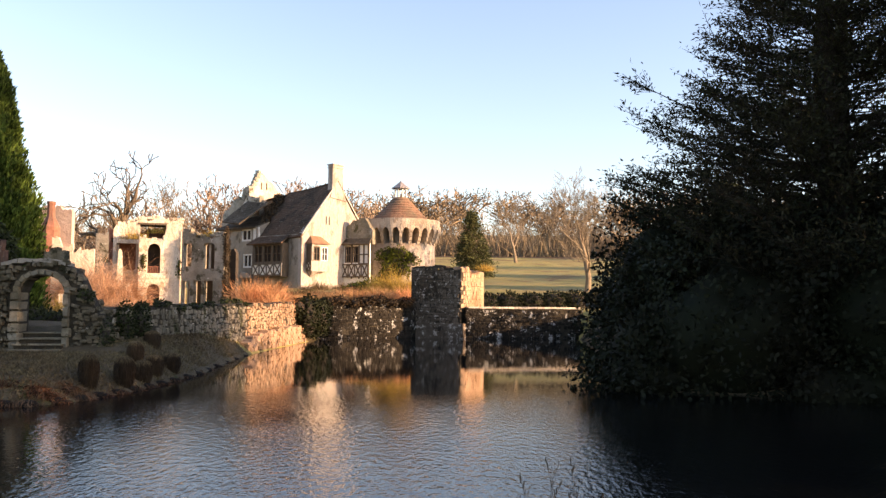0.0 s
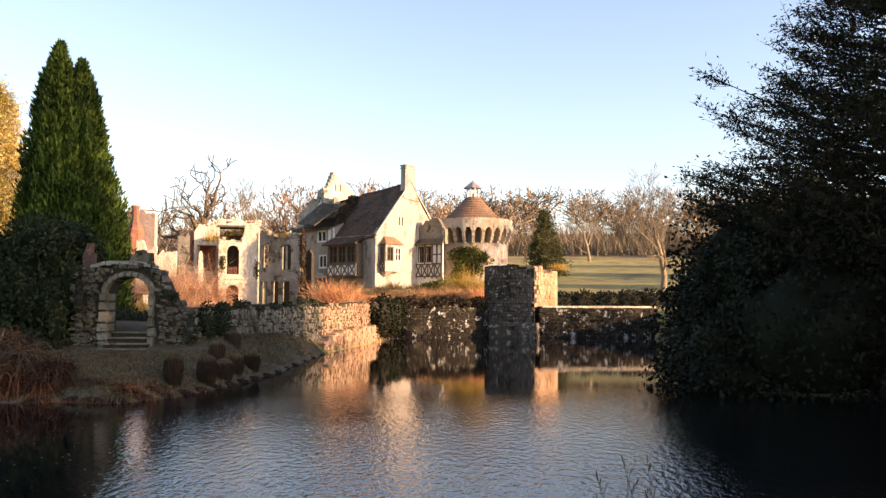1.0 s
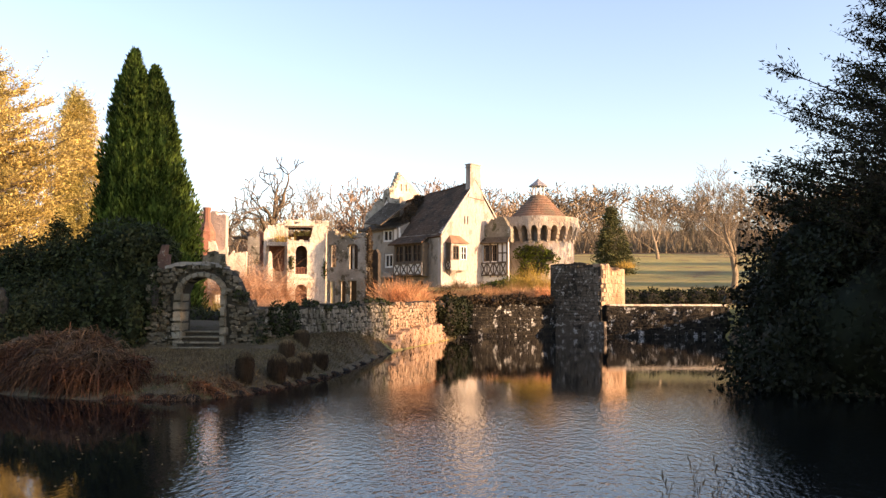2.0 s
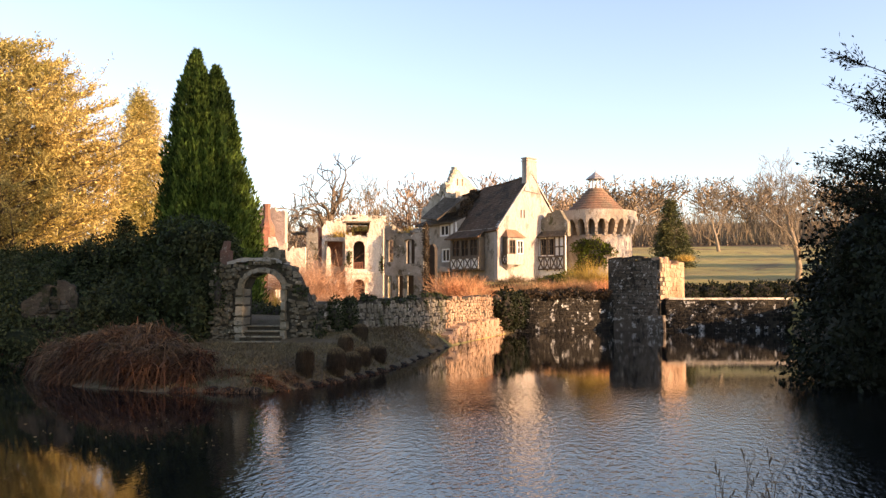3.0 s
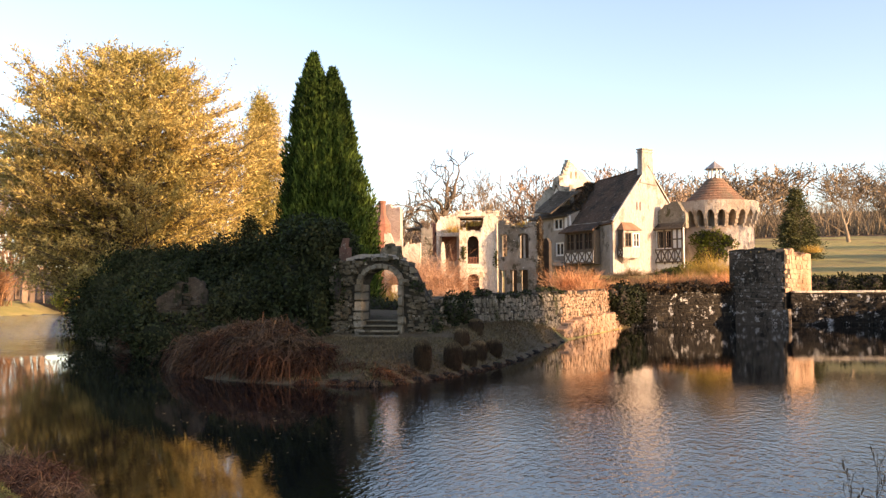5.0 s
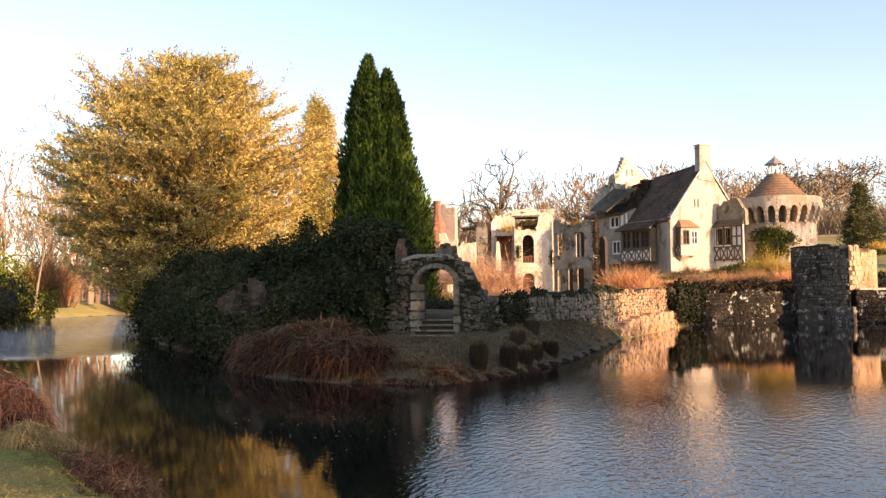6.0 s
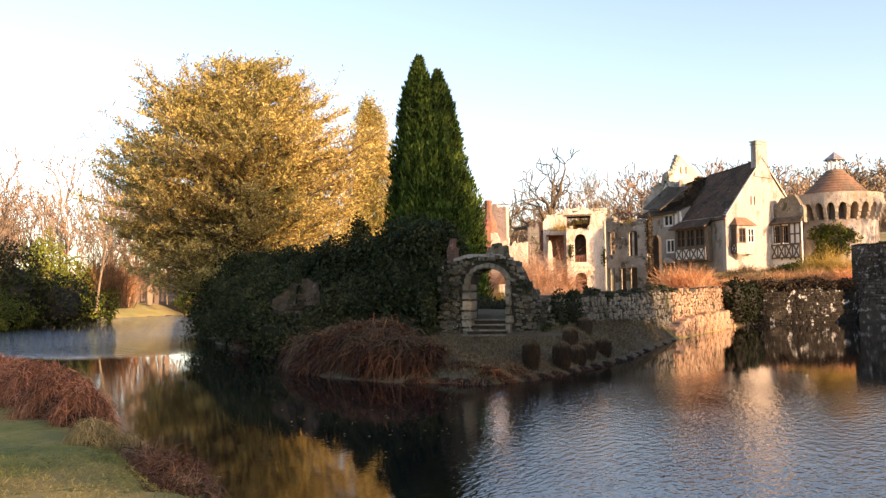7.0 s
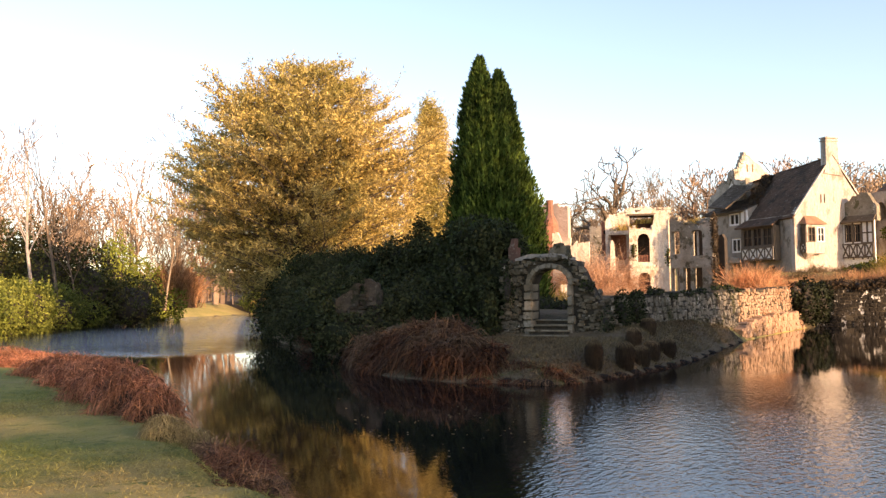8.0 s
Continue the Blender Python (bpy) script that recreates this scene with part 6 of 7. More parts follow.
# stands for thin branches beside the golden crown, leaned to fit the camera's view
bare_tree("bare_tree", (-43.6, 49.4, 1.0), 16.0, "thin leafless tree leaning out of the golden conifer", 19, M["pale_bark"], levels=6, first=0.5, kids=(6, 4, 3, 3, 3), spread=(0.5, 0.6, 0.6, 0.6, 0.6), radius=0.008, lift=0.05, shrink=0.42, wobble=0.1, thin=0.016, lean=(-0.45, -0.25))
bare_tree("bare_tree", (15.0, 91.6, 4.1), 13.4, "sunlit leafless tree by the meadow hedge", 14, M["pale_bark"], levels=7, first=0.15, kids=(7, 4, 4, 3, 3, 2), spread=(0.6, 0.7, 0.7, 0.6, 0.6, 0.6), lift=0.2, thin=0.016)
bare_tree("meadow_oak", (14.0, 169.3, 11.2), 14.5, "leafless oak standing on the sunny meadow", 15, M["pale_bark"], levels=6, first=0.25, kids=(6, 4, 4, 3, 3), thin=0.02)
for k, (x, y, hh, mt) in enumerate(((-66.2, 44.2, 17.5, "birch_bark"), (-65.2, 45.8, 17.0, "bark"), (-68.4, 50.0, 10.5, "bark"), (-78.5, 69.0, 14.0, "pale_bark"), (-83.0, 72.5, 13.0, "pale_bark"))):
    bare_tree("birch", (x, y, 1.2), hh, "slim leafless silver birch", 60 + k, M[mt], levels=6, first=0.35, kids=(9, 4, 3, 3, 2), spread=(0.55, 0.6, 0.6, 0.6, 0.6), lift=0.15, radius=0.0075, shrink=0.4, thin=0.014, wobble=0.1, group="birches on the far bank")


def woods(name, label, spots, mat, seed, tall, wide=1.0, levels=5, twig=0.04):
    """Leafless woodland: many trees joined into one mass."""
    rng = np.random.default_rng(seed)
    kinds = []
    for k in range(6):
        P0, P1, R0, R1, L = grow(seed * 10 + k, 1.0, levels, first=0.2, kids=(5, 5, 3, 3), spread=(0.8, 0.8, 0.8, 0.8), radius=0.02)
        s = 1.0 / P1[:, 2].max()
        # of the finest twigs only part is needed at this distance
        keep = (L < 4) | (rng.random(len(L)) < 0.55)
        kinds.append((P0[keep] * s, P1[keep] * s, R0[keep] * s, R1[keep] * s, L[keep]))
    Vs = []
    for x, y in spots:
        P0, P1, R0, R1, L = kinds[rng.integers(6)]
        h = tall * rng.uniform(0.7, 1.15)
        a = rng.random() * 6.28
        rot = np.array([[math.cos(a), -math.sin(a), 0], [math.sin(a), math.cos(a), 0], [0, 0, 1]]) * np.array([wide * h, wide * h, h])[:, None]
        base = np.array([x, y, float(land(np.array(x), np.array(y))) - 0.2])
        fat = np.where(L >= 4, twig * 1.3, np.where(L >= 3, twig, twig * 1.3))
        V, F = ribbons(P0 @ rot.T + base, P1 @ rot.T + base, np.maximum(R0 * h, fat), np.maximum(R1 * h, fat * 0.6), rng)
        Vs.append(V)
    V = np.vstack(Vs)
    return tagged(mesh_ob(name, V, np.arange(len(V)).reshape(-1, 4), mat), label, "woodland", kind="stuff")


rng = np.random.default_rng(77)
hill = [(rng.uniform(-150, 130), rng.uniform(205, 330)) for _ in range(210)]
woods("far_wood", "brown leafless wood on the hill beyond the meadow", hill, M["wood_brown"], 5, 16.0, 1.6, twig=0.135)
# scrub and saplings filling the wood's edge
n = 15000
x, y = rng.uniform(-120, 125, n), 202 + 60 * rng.random(n) ** 1.5
P = np.stack([x, y, land(x[None], y[None])[0] - 0.3], 1)
V, F = blades(P, unit(np.array([0, 0, 1.0]) + rng.normal(size=P.shape) * 0.28), rng.uniform(3.5, 9.5, n), rng.uniform(0.12, 0.3, n), rng, 0.15)
tagged(mesh_ob("hill_scrub", V, F, M["wood_brown"]), "dense brown saplings along the foot of the far wood", "woodland", kind="stuff")
behind = [(rng.uniform(-75, -12), rng.uniform(108, 165)) for _ in range(110)]
woods("castle_wood", "sunlit leafless thicket behind the ruins", behind, M["wood_pink"], 6, 12.5, 1.1, twig=0.065)
leftw = [(rng.uniform(-165, -78), rng.uniform(98, 140)) for _ in range(56)] + [(rng.uniform(-170, -100), rng.uniform(62, 100)) for _ in range(24)]
woods("bank_wood", "pinkish leafless wood beyond the water", leftw, M["wood_pink"], 7, 25.0, 0.8, twig=0.07)
# wood out of view to the right, added so that its long shadows cross the meadow
side = [(rng.uniform(42, 80), rng.uniform(80, 190)) for _ in range(16)]
woods("right_wood", "leafless wood at the meadow's edge", side, M["wood_brown"], 8, 14.0, 1.1, twig=0.12)

# ---- shrubs ----
bush("meadow_hedge", [((4.0 + 2.2 * k, 83.5 + 0.5 * k, 2.6 + 0.05 * k), (1.7, 1.2, 1.25)) for k in range(7)], "dark clipped hedge behind the low wall", M["hedge_leaf"], 0.24, 60, 33, "hedge")
bush("tower_ivy", [((-6.0, 93.2, 7.9), (1.1, 0.45, 0.9)), ((-4.6, 92.9, 8.1), (1.2, 0.45, 0.8)), ((-3.5, 93.1, 7.6), (1.0, 0.45, 0.9)), ((-5.6, 93.1, 6.6), (1.1, 0.45, 1.1)), ((-4.3, 92.9, 6.4), (1.0, 0.4, 1.0)), ((-6.2, 93.2, 5.2), (0.9, 0.4, 1.0))], "green ivy on the round tower", M["tower_ivy"], 0.24, 55, 34, "ivy", noisy=0.6)
def twig_shrub(name, label, mounds, mat, count, length, width, seed, droop=0.25, fan=0.55, category="shrub"):
    """A leafless shrub or tall dead grass: many fine upright shoots from uneven ground."""
    rng = np.random.default_rng(seed)
    ob = thing(name, label, category, at=mounds[0][0])
    base = np.array(mounds[0][0])
    for c, r in mounds:
        n = int(count * r[0] * r[1])
        P = np.array(c) - base + rng.normal(size=(n, 3)) * np.array([r[0], r[1], 0.0]) * 0.5
        tilt = rng.normal(size=(n, 3)) * fan
        tilt[:, 2] = 1.0
        P[:, 2] -= 0.1
        size = r[2] * length * rng.uniform(0.45, 1.15, n) * (1.1 - 0.4 * np.minimum(1, np.linalg.norm((P - (np.array(c) - base))[:, :2] / np.array(r[:2]), axis=1)))
        V, F = blades(P, unit(tilt), size, width * rng.uniform(0.5, 1.5, n), rng, droop)
        tagged(mesh_ob("shoot_mass", V, F, mat, ob), kind="stuff")
        low = P + unit(tilt) * size[:, None] * 0.5
        V, F = blades(low, unit(tilt + rng.normal(size=tilt.shape) * 0.7), size * 0.5, width * 0.7, rng, droop)
        tagged(mesh_ob("finer_growth", V, F, mat, ob), kind="stuff")
    return ob


twig_shrub("red_shrub", "orange-red winter dogwood above the garden wall", [((-11.2, 57.0, 2.3), (1.2, 1.4, 2.1)), ((-12.2, 56.6, 2.3), (1.0, 1.1, 2.5)), ((-10.5, 55.0, 2.3), (0.5, 1.4, 1.1))], M["dogwood"], 420, 1.0, 0.035, 35)
twig_shrub("bramble_bank", "russet dead stems along the moat wall top", [((-9.6, 72.5, 2.7), (1.7, 1.2, 1.4)), ((-7.6, 73.2, 2.8), (1.7, 1.2, 1.5)), ((-5.4, 74.0, 2.9), (1.6, 1.2, 1.5)), ((-3.4, 75, 2.9), (1.5, 1.2, 1.5)), ((-10.8, 70.0, 2.5), (1.4, 1.2, 1.2))], M["dogwood"], 330, 1.0, 0.04, 36)
twig_shrub("golden_shrub", "tall golden dead grass below the round tower", [((-4.5, 78.5, 3.0), (1.2, 0.9, 3.4)), ((-3.0, 77.6, 3.0), (1.1, 0.9, 2.7)), ((-5.8, 79.5, 3.2), (1.1, 0.9, 2.2))], M["golden_shrub"], 420, 1.0, 0.04, 37, fan=0.3)
bush("ruin_ivy", [(tuple(RUIN.at(-2.78, -0.06, 5.7)), (0.22, 0.12, 0.8)), (tuple(RUIN.at(-0.1, -0.05, 5.2)), (0.15, 0.12, 0.9))], "thin green ivy on the ruin walls", M["tower_ivy"], 0.16, 90, 151, "ivy", noisy=0.7)
# dark growth added to hide the sunlit end face of the wing
bush("wing_end_cover", [(tuple(RUIN2.at(3.95, 0.22, z)), (0.26, 0.42, 1.25)) for z in (2.6, 4.3, 6.1, 7.2)], "dark creeper added to cover the wing's sunlit end", M["creeper"], 0.14, 130, 152, "creeper", noisy=0.5)
twig_shrub("ruin_bramble", "tangled russet bramble against the ruin", [((-24.2, 66.4, 2.1), (1.4, 0.6, 5.2)), ((-26.6, 65.0, 2.1), (1.6, 0.8, 5.6)), ((-25.2, 65.2, 2.1), (1.4, 0.7, 5.6)), ((-22.9, 66.7, 2.1), (0.6, 0.5, 2.4)), ((-26.2, 66.0, 2.1), (1.6, 0.8, 4.8)), ((-24.4, 68.6, 2.1), (1.2, 0.6, 6.5)), ((-27.8, 68.4, 2.1), (1.5, 0.8, 4.8)), ((-25.8, 63.8, 2.1), (1.8, 1.0, 1.7)), ((-22.6, 62.6, 2.1), (1.8, 1.0, 1.1)), ((-28.5, 66.5, 2.1), (1.6, 1.0, 2.4))], M["bramble"], 620, 1.0, 0.035, 38, droop=0.9, fan=0.6)
twig_shrub("garden_border", "sunlit dead stems seen through the gate arch", [((-19.4, 41.6, 1.9), (0.9, 0.5, 1.0)), ((-18.2, 42.2, 1.9), (0.9, 0.5, 1.3)), ((-17.2, 42.6, 1.9), (0.8, 0.5, 0.9))], M["golden_shrub"], 420, 1.0, 0.03, 146, fan=0.5)
twig_shrub("wall_top_growth", "dry stems growing on the broken wall tops", [((-24.0, 68.4, 7.6), (1.2, 0.3, 0.9)), ((-22.4, 68.8, 8.1), (0.8, 0.3, 0.7)), ((-18.0, 67.8, 7.8), (0.9, 0.3, 0.7)), ((3.4, 70.0, 5.4), (0.7, 0.9, 0.7)), ((0.5, 68.9, 5.4), (0.9, 0.5, 0.35))], M["golden_shrub"], 420, 1.0, 0.03, 46, fan=0.5)
bush("wall_overhang", [((-8.6 + 0.95 * k, 65.75 + 0.53 * k, 2.75 + 0.1 * math.sin(2.2 * k)), (0.7, 0.5, 0.32)) for k in range(7)], "dark brown growth overhanging the shaded moat wall", M["creeper"], 0.2, 90, 139, noisy=0.5)
bush("corner_ivy", [((-9.0, 58.8, 1.6), (0.9, 1.6, 1.5)), ((-8.7, 62.0, 1.5), (0.8, 2.2, 1.4)), ((-9.4, 57.8, 2.2), (0.6, 0.6, 0.6))], "dark ivy on the shaded wall corner", M["hedge_leaf"], 0.22, 80, 39)
twig_shrub("house_border", "winter border plants at the foot of the house", [((-12.0, 84.6, 3.9), (1.6, 1.0, 1.3)), ((-9.6, 85.4, 3.9), (1.6, 1.0, 1.2)), ((-7.2, 84.0, 3.8), (1.8, 1.2, 1.4)), ((-16.5, 84.0, 3.8), (1.8, 1.2, 1.3)), ((-19.5, 83.0, 3.7), (1.8, 1.2, 1.2)), ((-5.0, 82.0, 3.6), (1.6, 1.2, 1.5)), ((-8.5, 79.5, 3.3), (2.0, 1.2, 1.3)), ((-12.5, 79.0, 3.3), (2.0, 1.2, 1.2)), ((-16.0, 77.0, 3.1), (2.0, 1.2, 1.3))], M["tussock"], 300, 1.0, 0.045, 47, fan=0.6, droop=0.5)
bush("border_shrub", [((-6.6, 81.0, 4.0), (1.3, 1.0, 0.9)), ((-8.2, 81.8, 3.9), (1.2, 1.0, 0.7))], "green shrub at the foot of the gable", M["tower_ivy"], 0.25, 60, 48)
bush("garden_shrub", [((-14.7, 33.5, 1.7), (1.0, 0.7, 0.35)), ((-16.4, 35.0, 1.8), (1.1, 0.8, 0.4)), ((-13.2, 34.0, 1.7), (0.9, 0.7, 0.3))], "low dark garden shrub behind the gate arch", M["ivy_leaf"], 0.16, 130, 49)
bush("wall_shrub", [((-10.8, 44.5, 2.4), (0.35, 0.6, 0.3)), ((-10.8, 46.4, 2.4), (0.3, 0.5, 0.28))], "dark shrub on top of the garden wall", M["ivy_leaf"], 0.18, 110, 41)
bush("wall_top_ivy", [((-10.4 + 0.03 * k, 30.5 + 2.1 * k, 2.3 + 0.12 * math.sin(k * 2.1)), (0.2, 0.5 + 0.3 * (k % 2), 0.1)) for k in range(9)], "ragged ivy along the garden wall top", M["ivy_leaf"], 0.13, 160, 50, noisy=0.5)
bush("wall_ivy", [((-10.35, 28.7, 1.6), (0.3, 0.5, 0.7)), ((-10.3, 30.2, 1.7), (0.22, 0.5, 0.5))], "ivy hanging on the garden wall", M["ivy_leaf"], 0.1, 320, 42, noisy=0.5)
bush("arch_ivy", [(tuple(ARCH.at(1.35, 0.05, 2.6)), (0.3, 0.14, 0.25)), (tuple(ARCH.at(1.95, 0.1, 1.3)), (0.22, 0.2, 0.5)), (tuple(ARCH.at(-1.5, 0.02, 2.6)), (0.22, 0.1, 0.8)), (tuple(ARCH.at(-1.65, 0.3, 3.4)), (0.3, 0.4, 0.3))], "straggling ivy on the ruined gateway", M["ivy_leaf"], 0.09, 260, 142, "ivy", noisy=0.7)
bush("rhododendron", [((-55, 32.0, 1.8), (3.2, 2.6, 3.0)), ((-59.5, 37.0, 1.6), (3.0, 2.6, 2.6)), ((-63, 41.5, 1.6), (3.0, 2.4, 2.5)), ((-66, 46, 1.4), (2.8, 2.4, 2.2)), ((-69.5, 51.0, 1.2), (2.4, 2.2, 1.7)), ((-58.5, 31.5, 2.4), (3.5, 3, 3.4))], "rounded green rhododendrons along the far bank", M["bright_leaf"], 0.24, 48, 43, noisy=0.45)
bush("dark_rhododendron", [((-72.5, 49.5, 3.0), (3.6, 3.2, 6.2)), ((-70.5, 52.5, 2.6), (3.2, 3.0, 4.6)), ((-68, 55.5, 1.8), (3.2, 2.6, 2.8)), ((-77, 48, 3.5), (4.5, 3.5, 6.0)), ((-80, 42, 4.0), (6, 5, 6.5)), ((-92, 58, 4.0), (7, 7, 4.0))], "olive evergreen thicket under the birches", M["thicket_leaf"], 0.3, 30, 44, noisy=0.5)
bush("bright_shrub", [((-84.5, 67.0, 4.2), (2.6, 2.4, 5.2)), ((-82.0, 69.0, 3.0), (2.2, 2.2, 3.6)), ((-80.5, 70.6, 1.8), (2.4, 2.2, 2.0)), ((-88, 75, 2.0), (4, 3, 2.4)), ((-96, 107, 2.5), (6, 4, 3.0))], "bright green sunlit shrubs at the channel's end", M["sunny_leaf"], 0.32, 30, 45, noisy=0.45)
twig_shrub("copper_beech", "copper-leaved winter thicket behind the channel", [((-81.5, 73.0, 1.5), (2.2, 2.0, 8.0)), ((-84.0, 76.0, 1.5), (2.5, 2.0, 6.5)), ((-72.0, 84.0, 1.5), (4, 2.0, 2.2))], M["copper_leaf"], 170, 1.0, 0.09, 144, fan=0.3)

# ---- reeds, tussocks and grass ----
def reed_bed(name, label, mounds, mat, count, length, width, seed, category="fern", droop=0.9, tangle=0.35):
    rng = np.random.default_rng(seed)
    at = mounds[0][0]
    ob = thing(name, label, category, at=(at[0], at[1], at[2]))
    Vs, Fs, n = [], [], 0
    for c, r in mounds:
        P, N = clump(np.array(c) - np.array(at), r, int(count * r[0] * r[1]), rng, 0.25, low=-0.1, seed=seed)
        P = P - N * length * 0.35
        V, F = blades(P, unit(N * max(0.3, 1.2 - tangle) + np.array([0, 0, 0.5]) + rng.normal(size=N.shape) * tangle), length * rng.uniform(0.6, 1.3, len(P)), width * rng.uniform(0.6, 1.4, len(P)), rng, droop)
        Vs.append(V)
        Fs.append(F + n)
        n += len(V)
    tagged(mesh_ob("frond_mass", np.vstack(Vs), np.vstack(Fs), mat, ob), kind="stuff")
    for c, r in mounds:
        bm = bmesh.new()
        bmesh.ops.create_icosphere(bm, subdivisions=3, radius=1.0, matrix=Matrix.Translation(Vector(c) - Vector(at)) @ Matrix.Diagonal((r[0] * 0.5, r[1] * 0.5, r[2] * 0.5, 1)))
        part("rootstock", bm, M["mud"], ob, smooth=True)
    return ob


reed_bed("royal_fern", "large mound of dead rust-brown fern at the water's edge", [((-12.6, 21.4, 0.25), (1.25, 1.4, 1.3)), ((-11.4, 21.2, 0.15), (0.9, 1.1, 1.1)), ((-13.8, 22.0, 0.3), (1.4, 1.5, 1.45)), ((-15.4, 22.8, 0.3), (1.6, 1.5, 1.45)), ((-17.2, 24.4, 0.25), (1.5, 1.4, 1.25)), ((-14.6, 23.6, 0.7), (1.9, 1.4, 1.2)), ((-12.4, 20.7, 0.1), (1.2, 0.8, 0.7)), ((-14.9, 21.5, 0.1), (1.3, 0.8, 0.75))], M["fern_dead"], 1500, 1.0, 0.032, 51, droop=1.7, tangle=0.85)
reed_bed("small_fern", "small clump of dead red fern below the ivy", [((-24.6, 30.2, 0.2), (1.2, 0.8, 0.9))], M["fern_dead"], 1200, 0.8, 0.03, 52)
reed_bed("bank_fern", "sunlit red dead fern along the grassy bank", [((-9.7, 7.8, 0.42), (0.6, 0.55, 0.85)), ((-10.8, 8.4, 0.45), (0.9, 0.7, 1.0)), ((-12.6, 9.5, 0.45), (1.2, 0.9, 1.0)), ((-15.2, 11.0, 0.42), (1.5, 1.0, 0.9)), ((-18.0, 12.5, 0.42), (1.8, 1.1, 0.8)), ((-21.6, 14.2, 0.42), (2.0, 1.2, 0.62)), ((-25.0, 15.6, 0.42), (2.2, 1.2, 0.62))], M["fern_red"], 2900, 0.42, 0.015, 53, droop=1.6, tangle=1.1)
reed_bed("grass_tuft", "straw-coloured grass tuft at the water's edge", [((-8.5, 6.95, 0.5), (0.45, 0.42, 0.5)), ((-8.15, 7.1, 0.4), (0.35, 0.35, 0.42))], M["straw"], 14000, 0.26, 0.01, 54, "grass", 1.9, 0.8)
reed_bed("bank_fern", "matted dead brown fern trailing into the water", [((-7.75, 6.95, 0.3), (0.55, 0.45, 0.46)), ((-7.1, 6.65, 0.25), (0.62, 0.52, 0.55)), ((-6.5, 6.2, 0.15), (0.58, 0.52, 0.52))], M["fern_brown"], 9000, 0.4, 0.011, 55, droop=1.4, tangle=1.0)
reed_bed("low_fern", "low dark heap of dead fern on the bank", [((-10.3, 21.0, 0.1), (0.8, 0.6, 0.55)), ((-9.5, 20.8, 0.05), (0.7, 0.5, 0.5)), ((-9.1, 21.6, 0.1), (0.5, 0.5, 0.4))], M["fern_dead"], 2600, 0.5, 0.022, 57, droop=1.6, tangle=0.8)
reed_bed("bank_fern", "dead reeds at the near edge of the moat", [((5.6, 8.8, 0.3), (0.7, 0.6, 0.7)), ((6.6, 9.6, 0.3), (0.8, 0.7, 0.9))], M["fern_dead"], 1800, 0.8, 0.02, 56)


def tussock(x, y, r, h, seed):
    rng = np.random.default_rng(seed)
    z = h_at(x, y)
    ob = thing("tussock", "rounded brown sedge tussock on the bank", "grass", "tussocks on the bank", at=(x, y, z - 0.05))
    barrel = lambda q: (1 - min(1.0, abs(q)) ** 2.7) ** 0.37 * (0.86 + 0.14 * q) / max(0.05, math.sqrt(1 - min(0.999, q * q)))
    bm = bmesh.new()
    bmesh.ops.create_icosphere(bm, subdivisions=3, radius=1.0)
    for v in bm.verts:
        f = barrel(v.co.z)
        v.co = Vector((v.co.x * f * r * 0.85, v.co.y * f * r * 0.85, h * (0.47 + 0.5 * v.co.z)))
    part("root_mound", bm, M["sedge"], ob, smooth=True)
    N = unit(rng.normal(size=(2800, 3)))
    f = np.array([barrel(q) for q in N[:, 2]])[:, None]
    P = np.concatenate([N[:, :2] * f * r * 0.95, h * (0.47 + 0.5 * N[:, 2:])], 1)
    V, F = blades(P, unit(N + np.array([0, 0, 0.5]) + rng.normal(size=N.shape) * 0.35), 0.16, 0.014, rng, 2.8)
    tagged(mesh_ob("sedge_growth", V, F, M["sedge"], ob), kind="stuff")
    # paler blades on top: light on the tussock's rim put into colour
    crown = N[:, 2] > 0.72
    V, F = blades(P[crown] + np.array([0, 0, 0.02]), unit(N[crown] + rng.normal(size=N[crown].shape) * 0.5), 0.12, 0.014, rng, 2.0)
    tagged(mesh_ob("dry_crown", V, F, M["tussock"], ob, "paler top growth for the lit crown"), kind="stuff")


for k, (x, y, r, h) in enumerate(((-8.95, 22.5, 0.25, 0.88), (-8.55, 23.9, 0.28, 0.85), (-8.5, 25.2, 0.27, 0.66), (-8.6, 26.5, 0.28, 0.62), (-9.1, 26.3, 0.24, 0.66), (-8.55, 28.0, 0.3, 0.58), (-9.3, 28.4, 0.26, 0.5))):
    tussock(x, y, r, h, 100 + k)
EDGE = [(-20.6, 27.3), (-19.8, 26.4), (-19.0, 25.6), (-18.3, 24.7), (-17.8, 23.9), (-11.2, 20.0), (-10.5, 20.3), (-9.9, 20.1), (-9.4, 20.2), (-9.0, 20.8), (-8.75, 21.5), (-8.6, 22.3), (-8.45, 23.1), (-8.35, 24.0), (-8.3, 25.0), (-8.25, 26.0), (-8.25, 27.2), (-8.25, 28.6), (-8.3, 30.0), (-8.5, 32.0), (-8.7, 34.0), (-8.95, 36.5), (-9.15, 39.0), (-9.3, 41.5)]
reed_bed("edge_sedge", "dark dead sedge trailing over the water's edge", [((x, y, -0.02), (0.5, 0.5, 0.3 - 0.006 * (y - 20))) for x, y in EDGE], M["fern_dead"], 1800, 0.36, 0.02, 58, "sedge", droop=1.9, tangle=0.8)


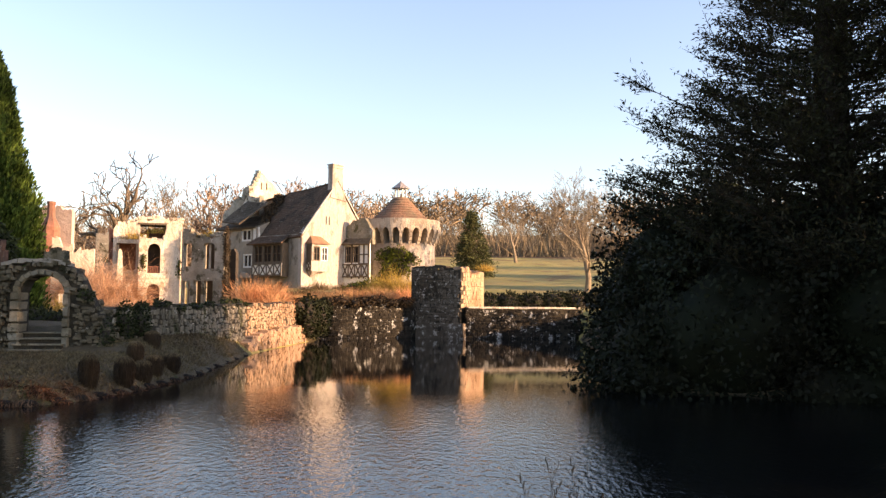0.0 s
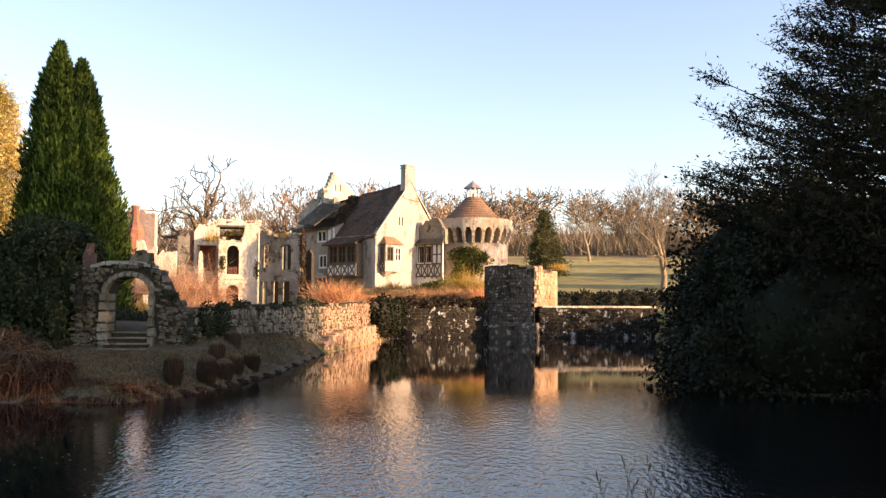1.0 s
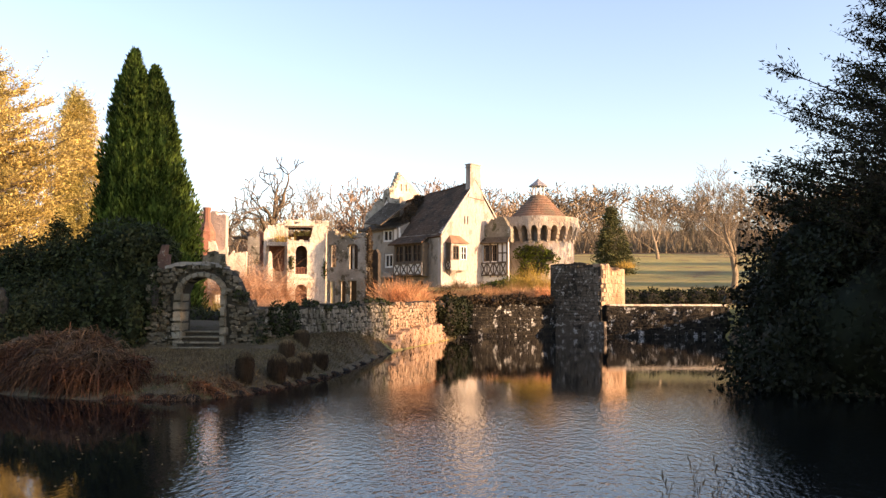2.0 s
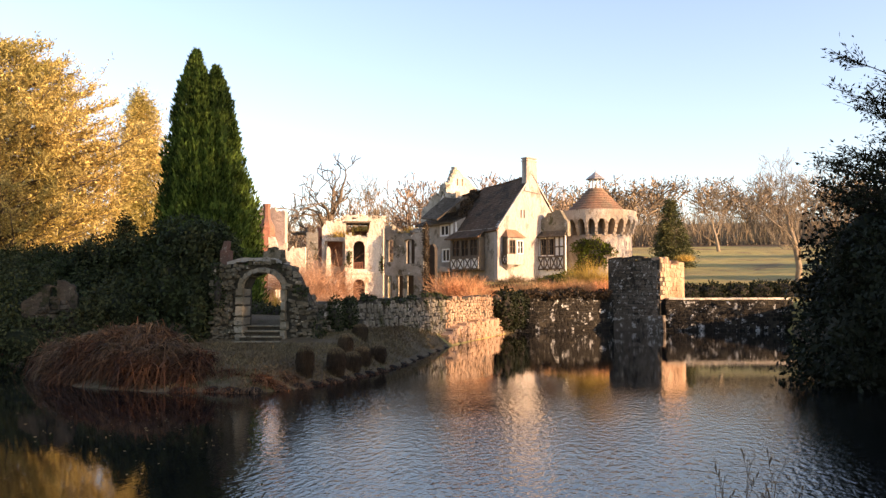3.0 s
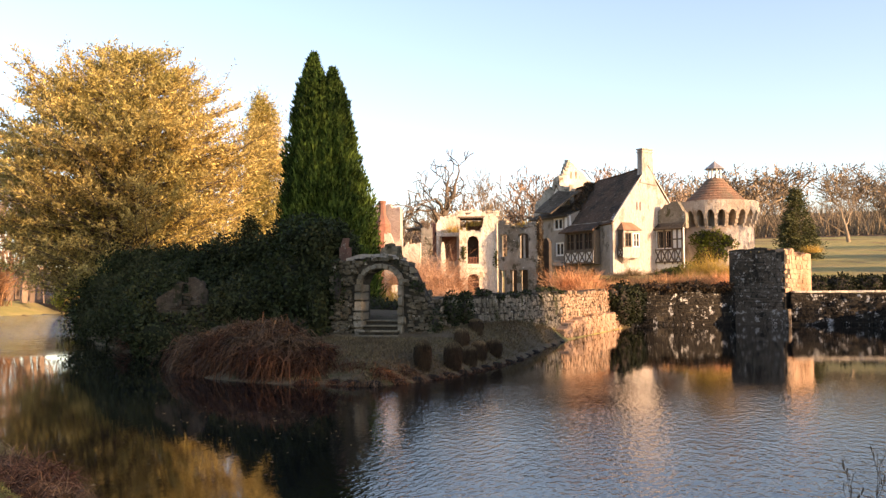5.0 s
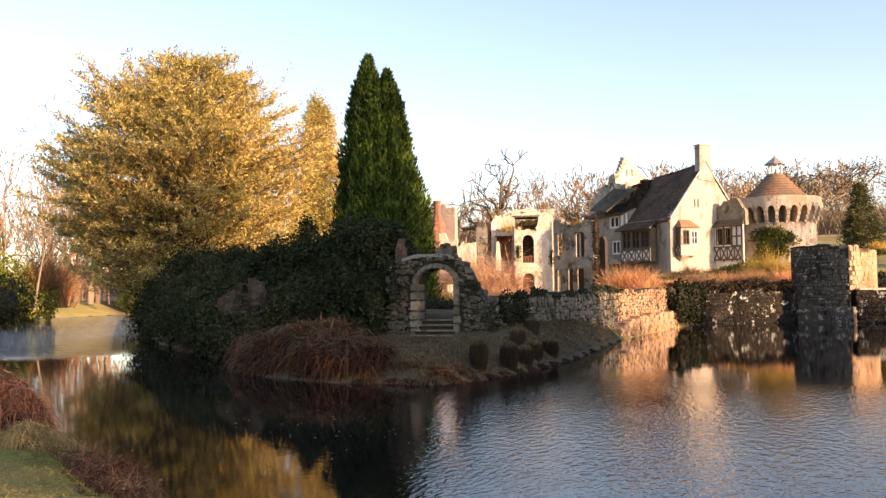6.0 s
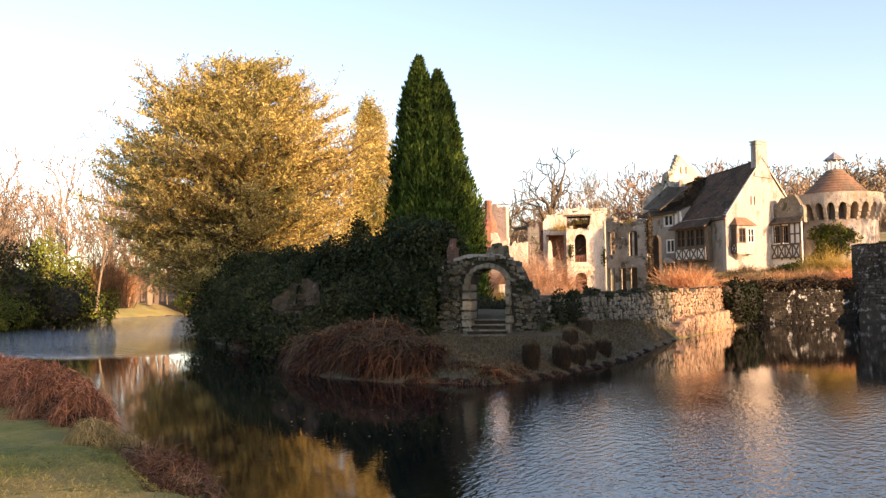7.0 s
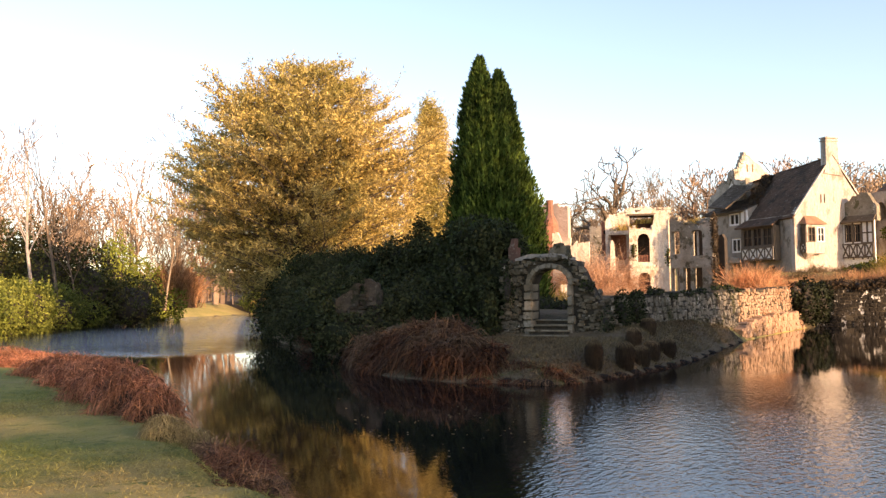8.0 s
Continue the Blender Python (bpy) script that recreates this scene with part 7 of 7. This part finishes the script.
def grass_patch(name, label, x0, x1, y0, y1, count, length, mat, seed, keep, width=0.014, segs=2):
    rng = np.random.default_rng(seed)
    x, y = rng.uniform(x0, x1, count), rng.uniform(y0, y1, count)
    d = shore(x[None], y[None])[0]
    ok = (d > 0.12) & keep(x, y)
    x, y, d = x[ok], y[ok], d[ok]
    z = banked(x[None], y[None], d[None])[0]
    P = np.stack([x, y, z], 1)
    V, F = blades(P, unit(np.array([0, 0, 1.0]) + rng.normal(size=P.shape) * 0.45), length * rng.uniform(0.5, 1.5, len(P)), width, rng, 0.5, segs)
    return tagged(mesh_ob(name, V, F, mat), label, "grass", kind="stuff")


grass_patch("lawn_grass", "short mown grass on the near bank", -17, -3, 1.5, 12, 150000, 0.05, M["grass_blade"], 61, lambda x, y: (y > -0.45 * x - 3.0) & (y < 5.5 - 0.45 * (x + 3)), 0.007, 1)
grass_patch("bank_grass", "rough winter grass round the gate", -14, -8.2, 19.6, 60, 105000, 0.1, M["bank_blade"], 62, lambda x, y: ((x > -10.5) & (y > 27)) | (y < 26.6), 0.028)


def weed(x, y, h, seed):
    rng = np.random.default_rng(seed)
    ob = thing("dead_weed", "thin dead weed stalk at the near water's edge", "weed", "dead weed stalks", at=(x, y, max(-0.3, h_at(x, y))))
    P0, P1, R0, R1, L = grow(seed, 1.0, 3, first=0.55, kids=(6, 3), spread=(0.5, 0.7), radius=0.004, lift=0.3, wobble=0.12, shrink=0.25)
    s = h / P1[:, 2].max()
    V, F = tubes(P0 * s, P1 * s, np.maximum(R0 * s * 0.6, 0.0016), np.maximum(R1 * s * 0.6, 0.0012), 4)
    mesh_ob("stem", V, F, M["stalk"], ob)
    tips = (P1 * s)[L == 2][2::3]
    V, F = tubes(tips, tips + np.array([0, 0, 0.018]), np.full(len(tips), 0.0035), np.full(len(tips), 0.002), 5)
    tagged(mesh_ob("seed_spray", V, F, M["stalk"], ob), kind="stuff")


for k, (x, y, h) in enumerate(((0.47, 5.0, 0.72), (0.58, 5.1, 0.8), (0.66, 5.0, 0.66), (0.74, 5.15, 0.79), (0.84, 5.1, 0.6))):
    weed(x, y, h, 200 + k)


# dead leaves afloat on the calm water
rng = np.random.default_rng(91)
n = 130
P = np.stack([rng.normal(-8.2, 2.2, n), rng.normal(13.5, 2.6, n), np.full(n, 0.006)], 1)
P = P[shore(P[:, 0][None], P[:, 1][None])[0] < -0.2]
A = unit(np.stack([rng.normal(size=len(P)), rng.normal(size=len(P)), np.zeros(len(P))], 1))
V, F = leaf_quads(P, A, np.tile([[0, 0, 1.0]], (len(P), 1)), rng.uniform(0.03, 0.08, len(P)), rng.uniform(0.02, 0.05, len(P)), rng)
tagged(mesh_ob("floating_leaves", V, F, M["straw"]), "pale dead leaves floating on the calm water", "leaves", kind="stuff")
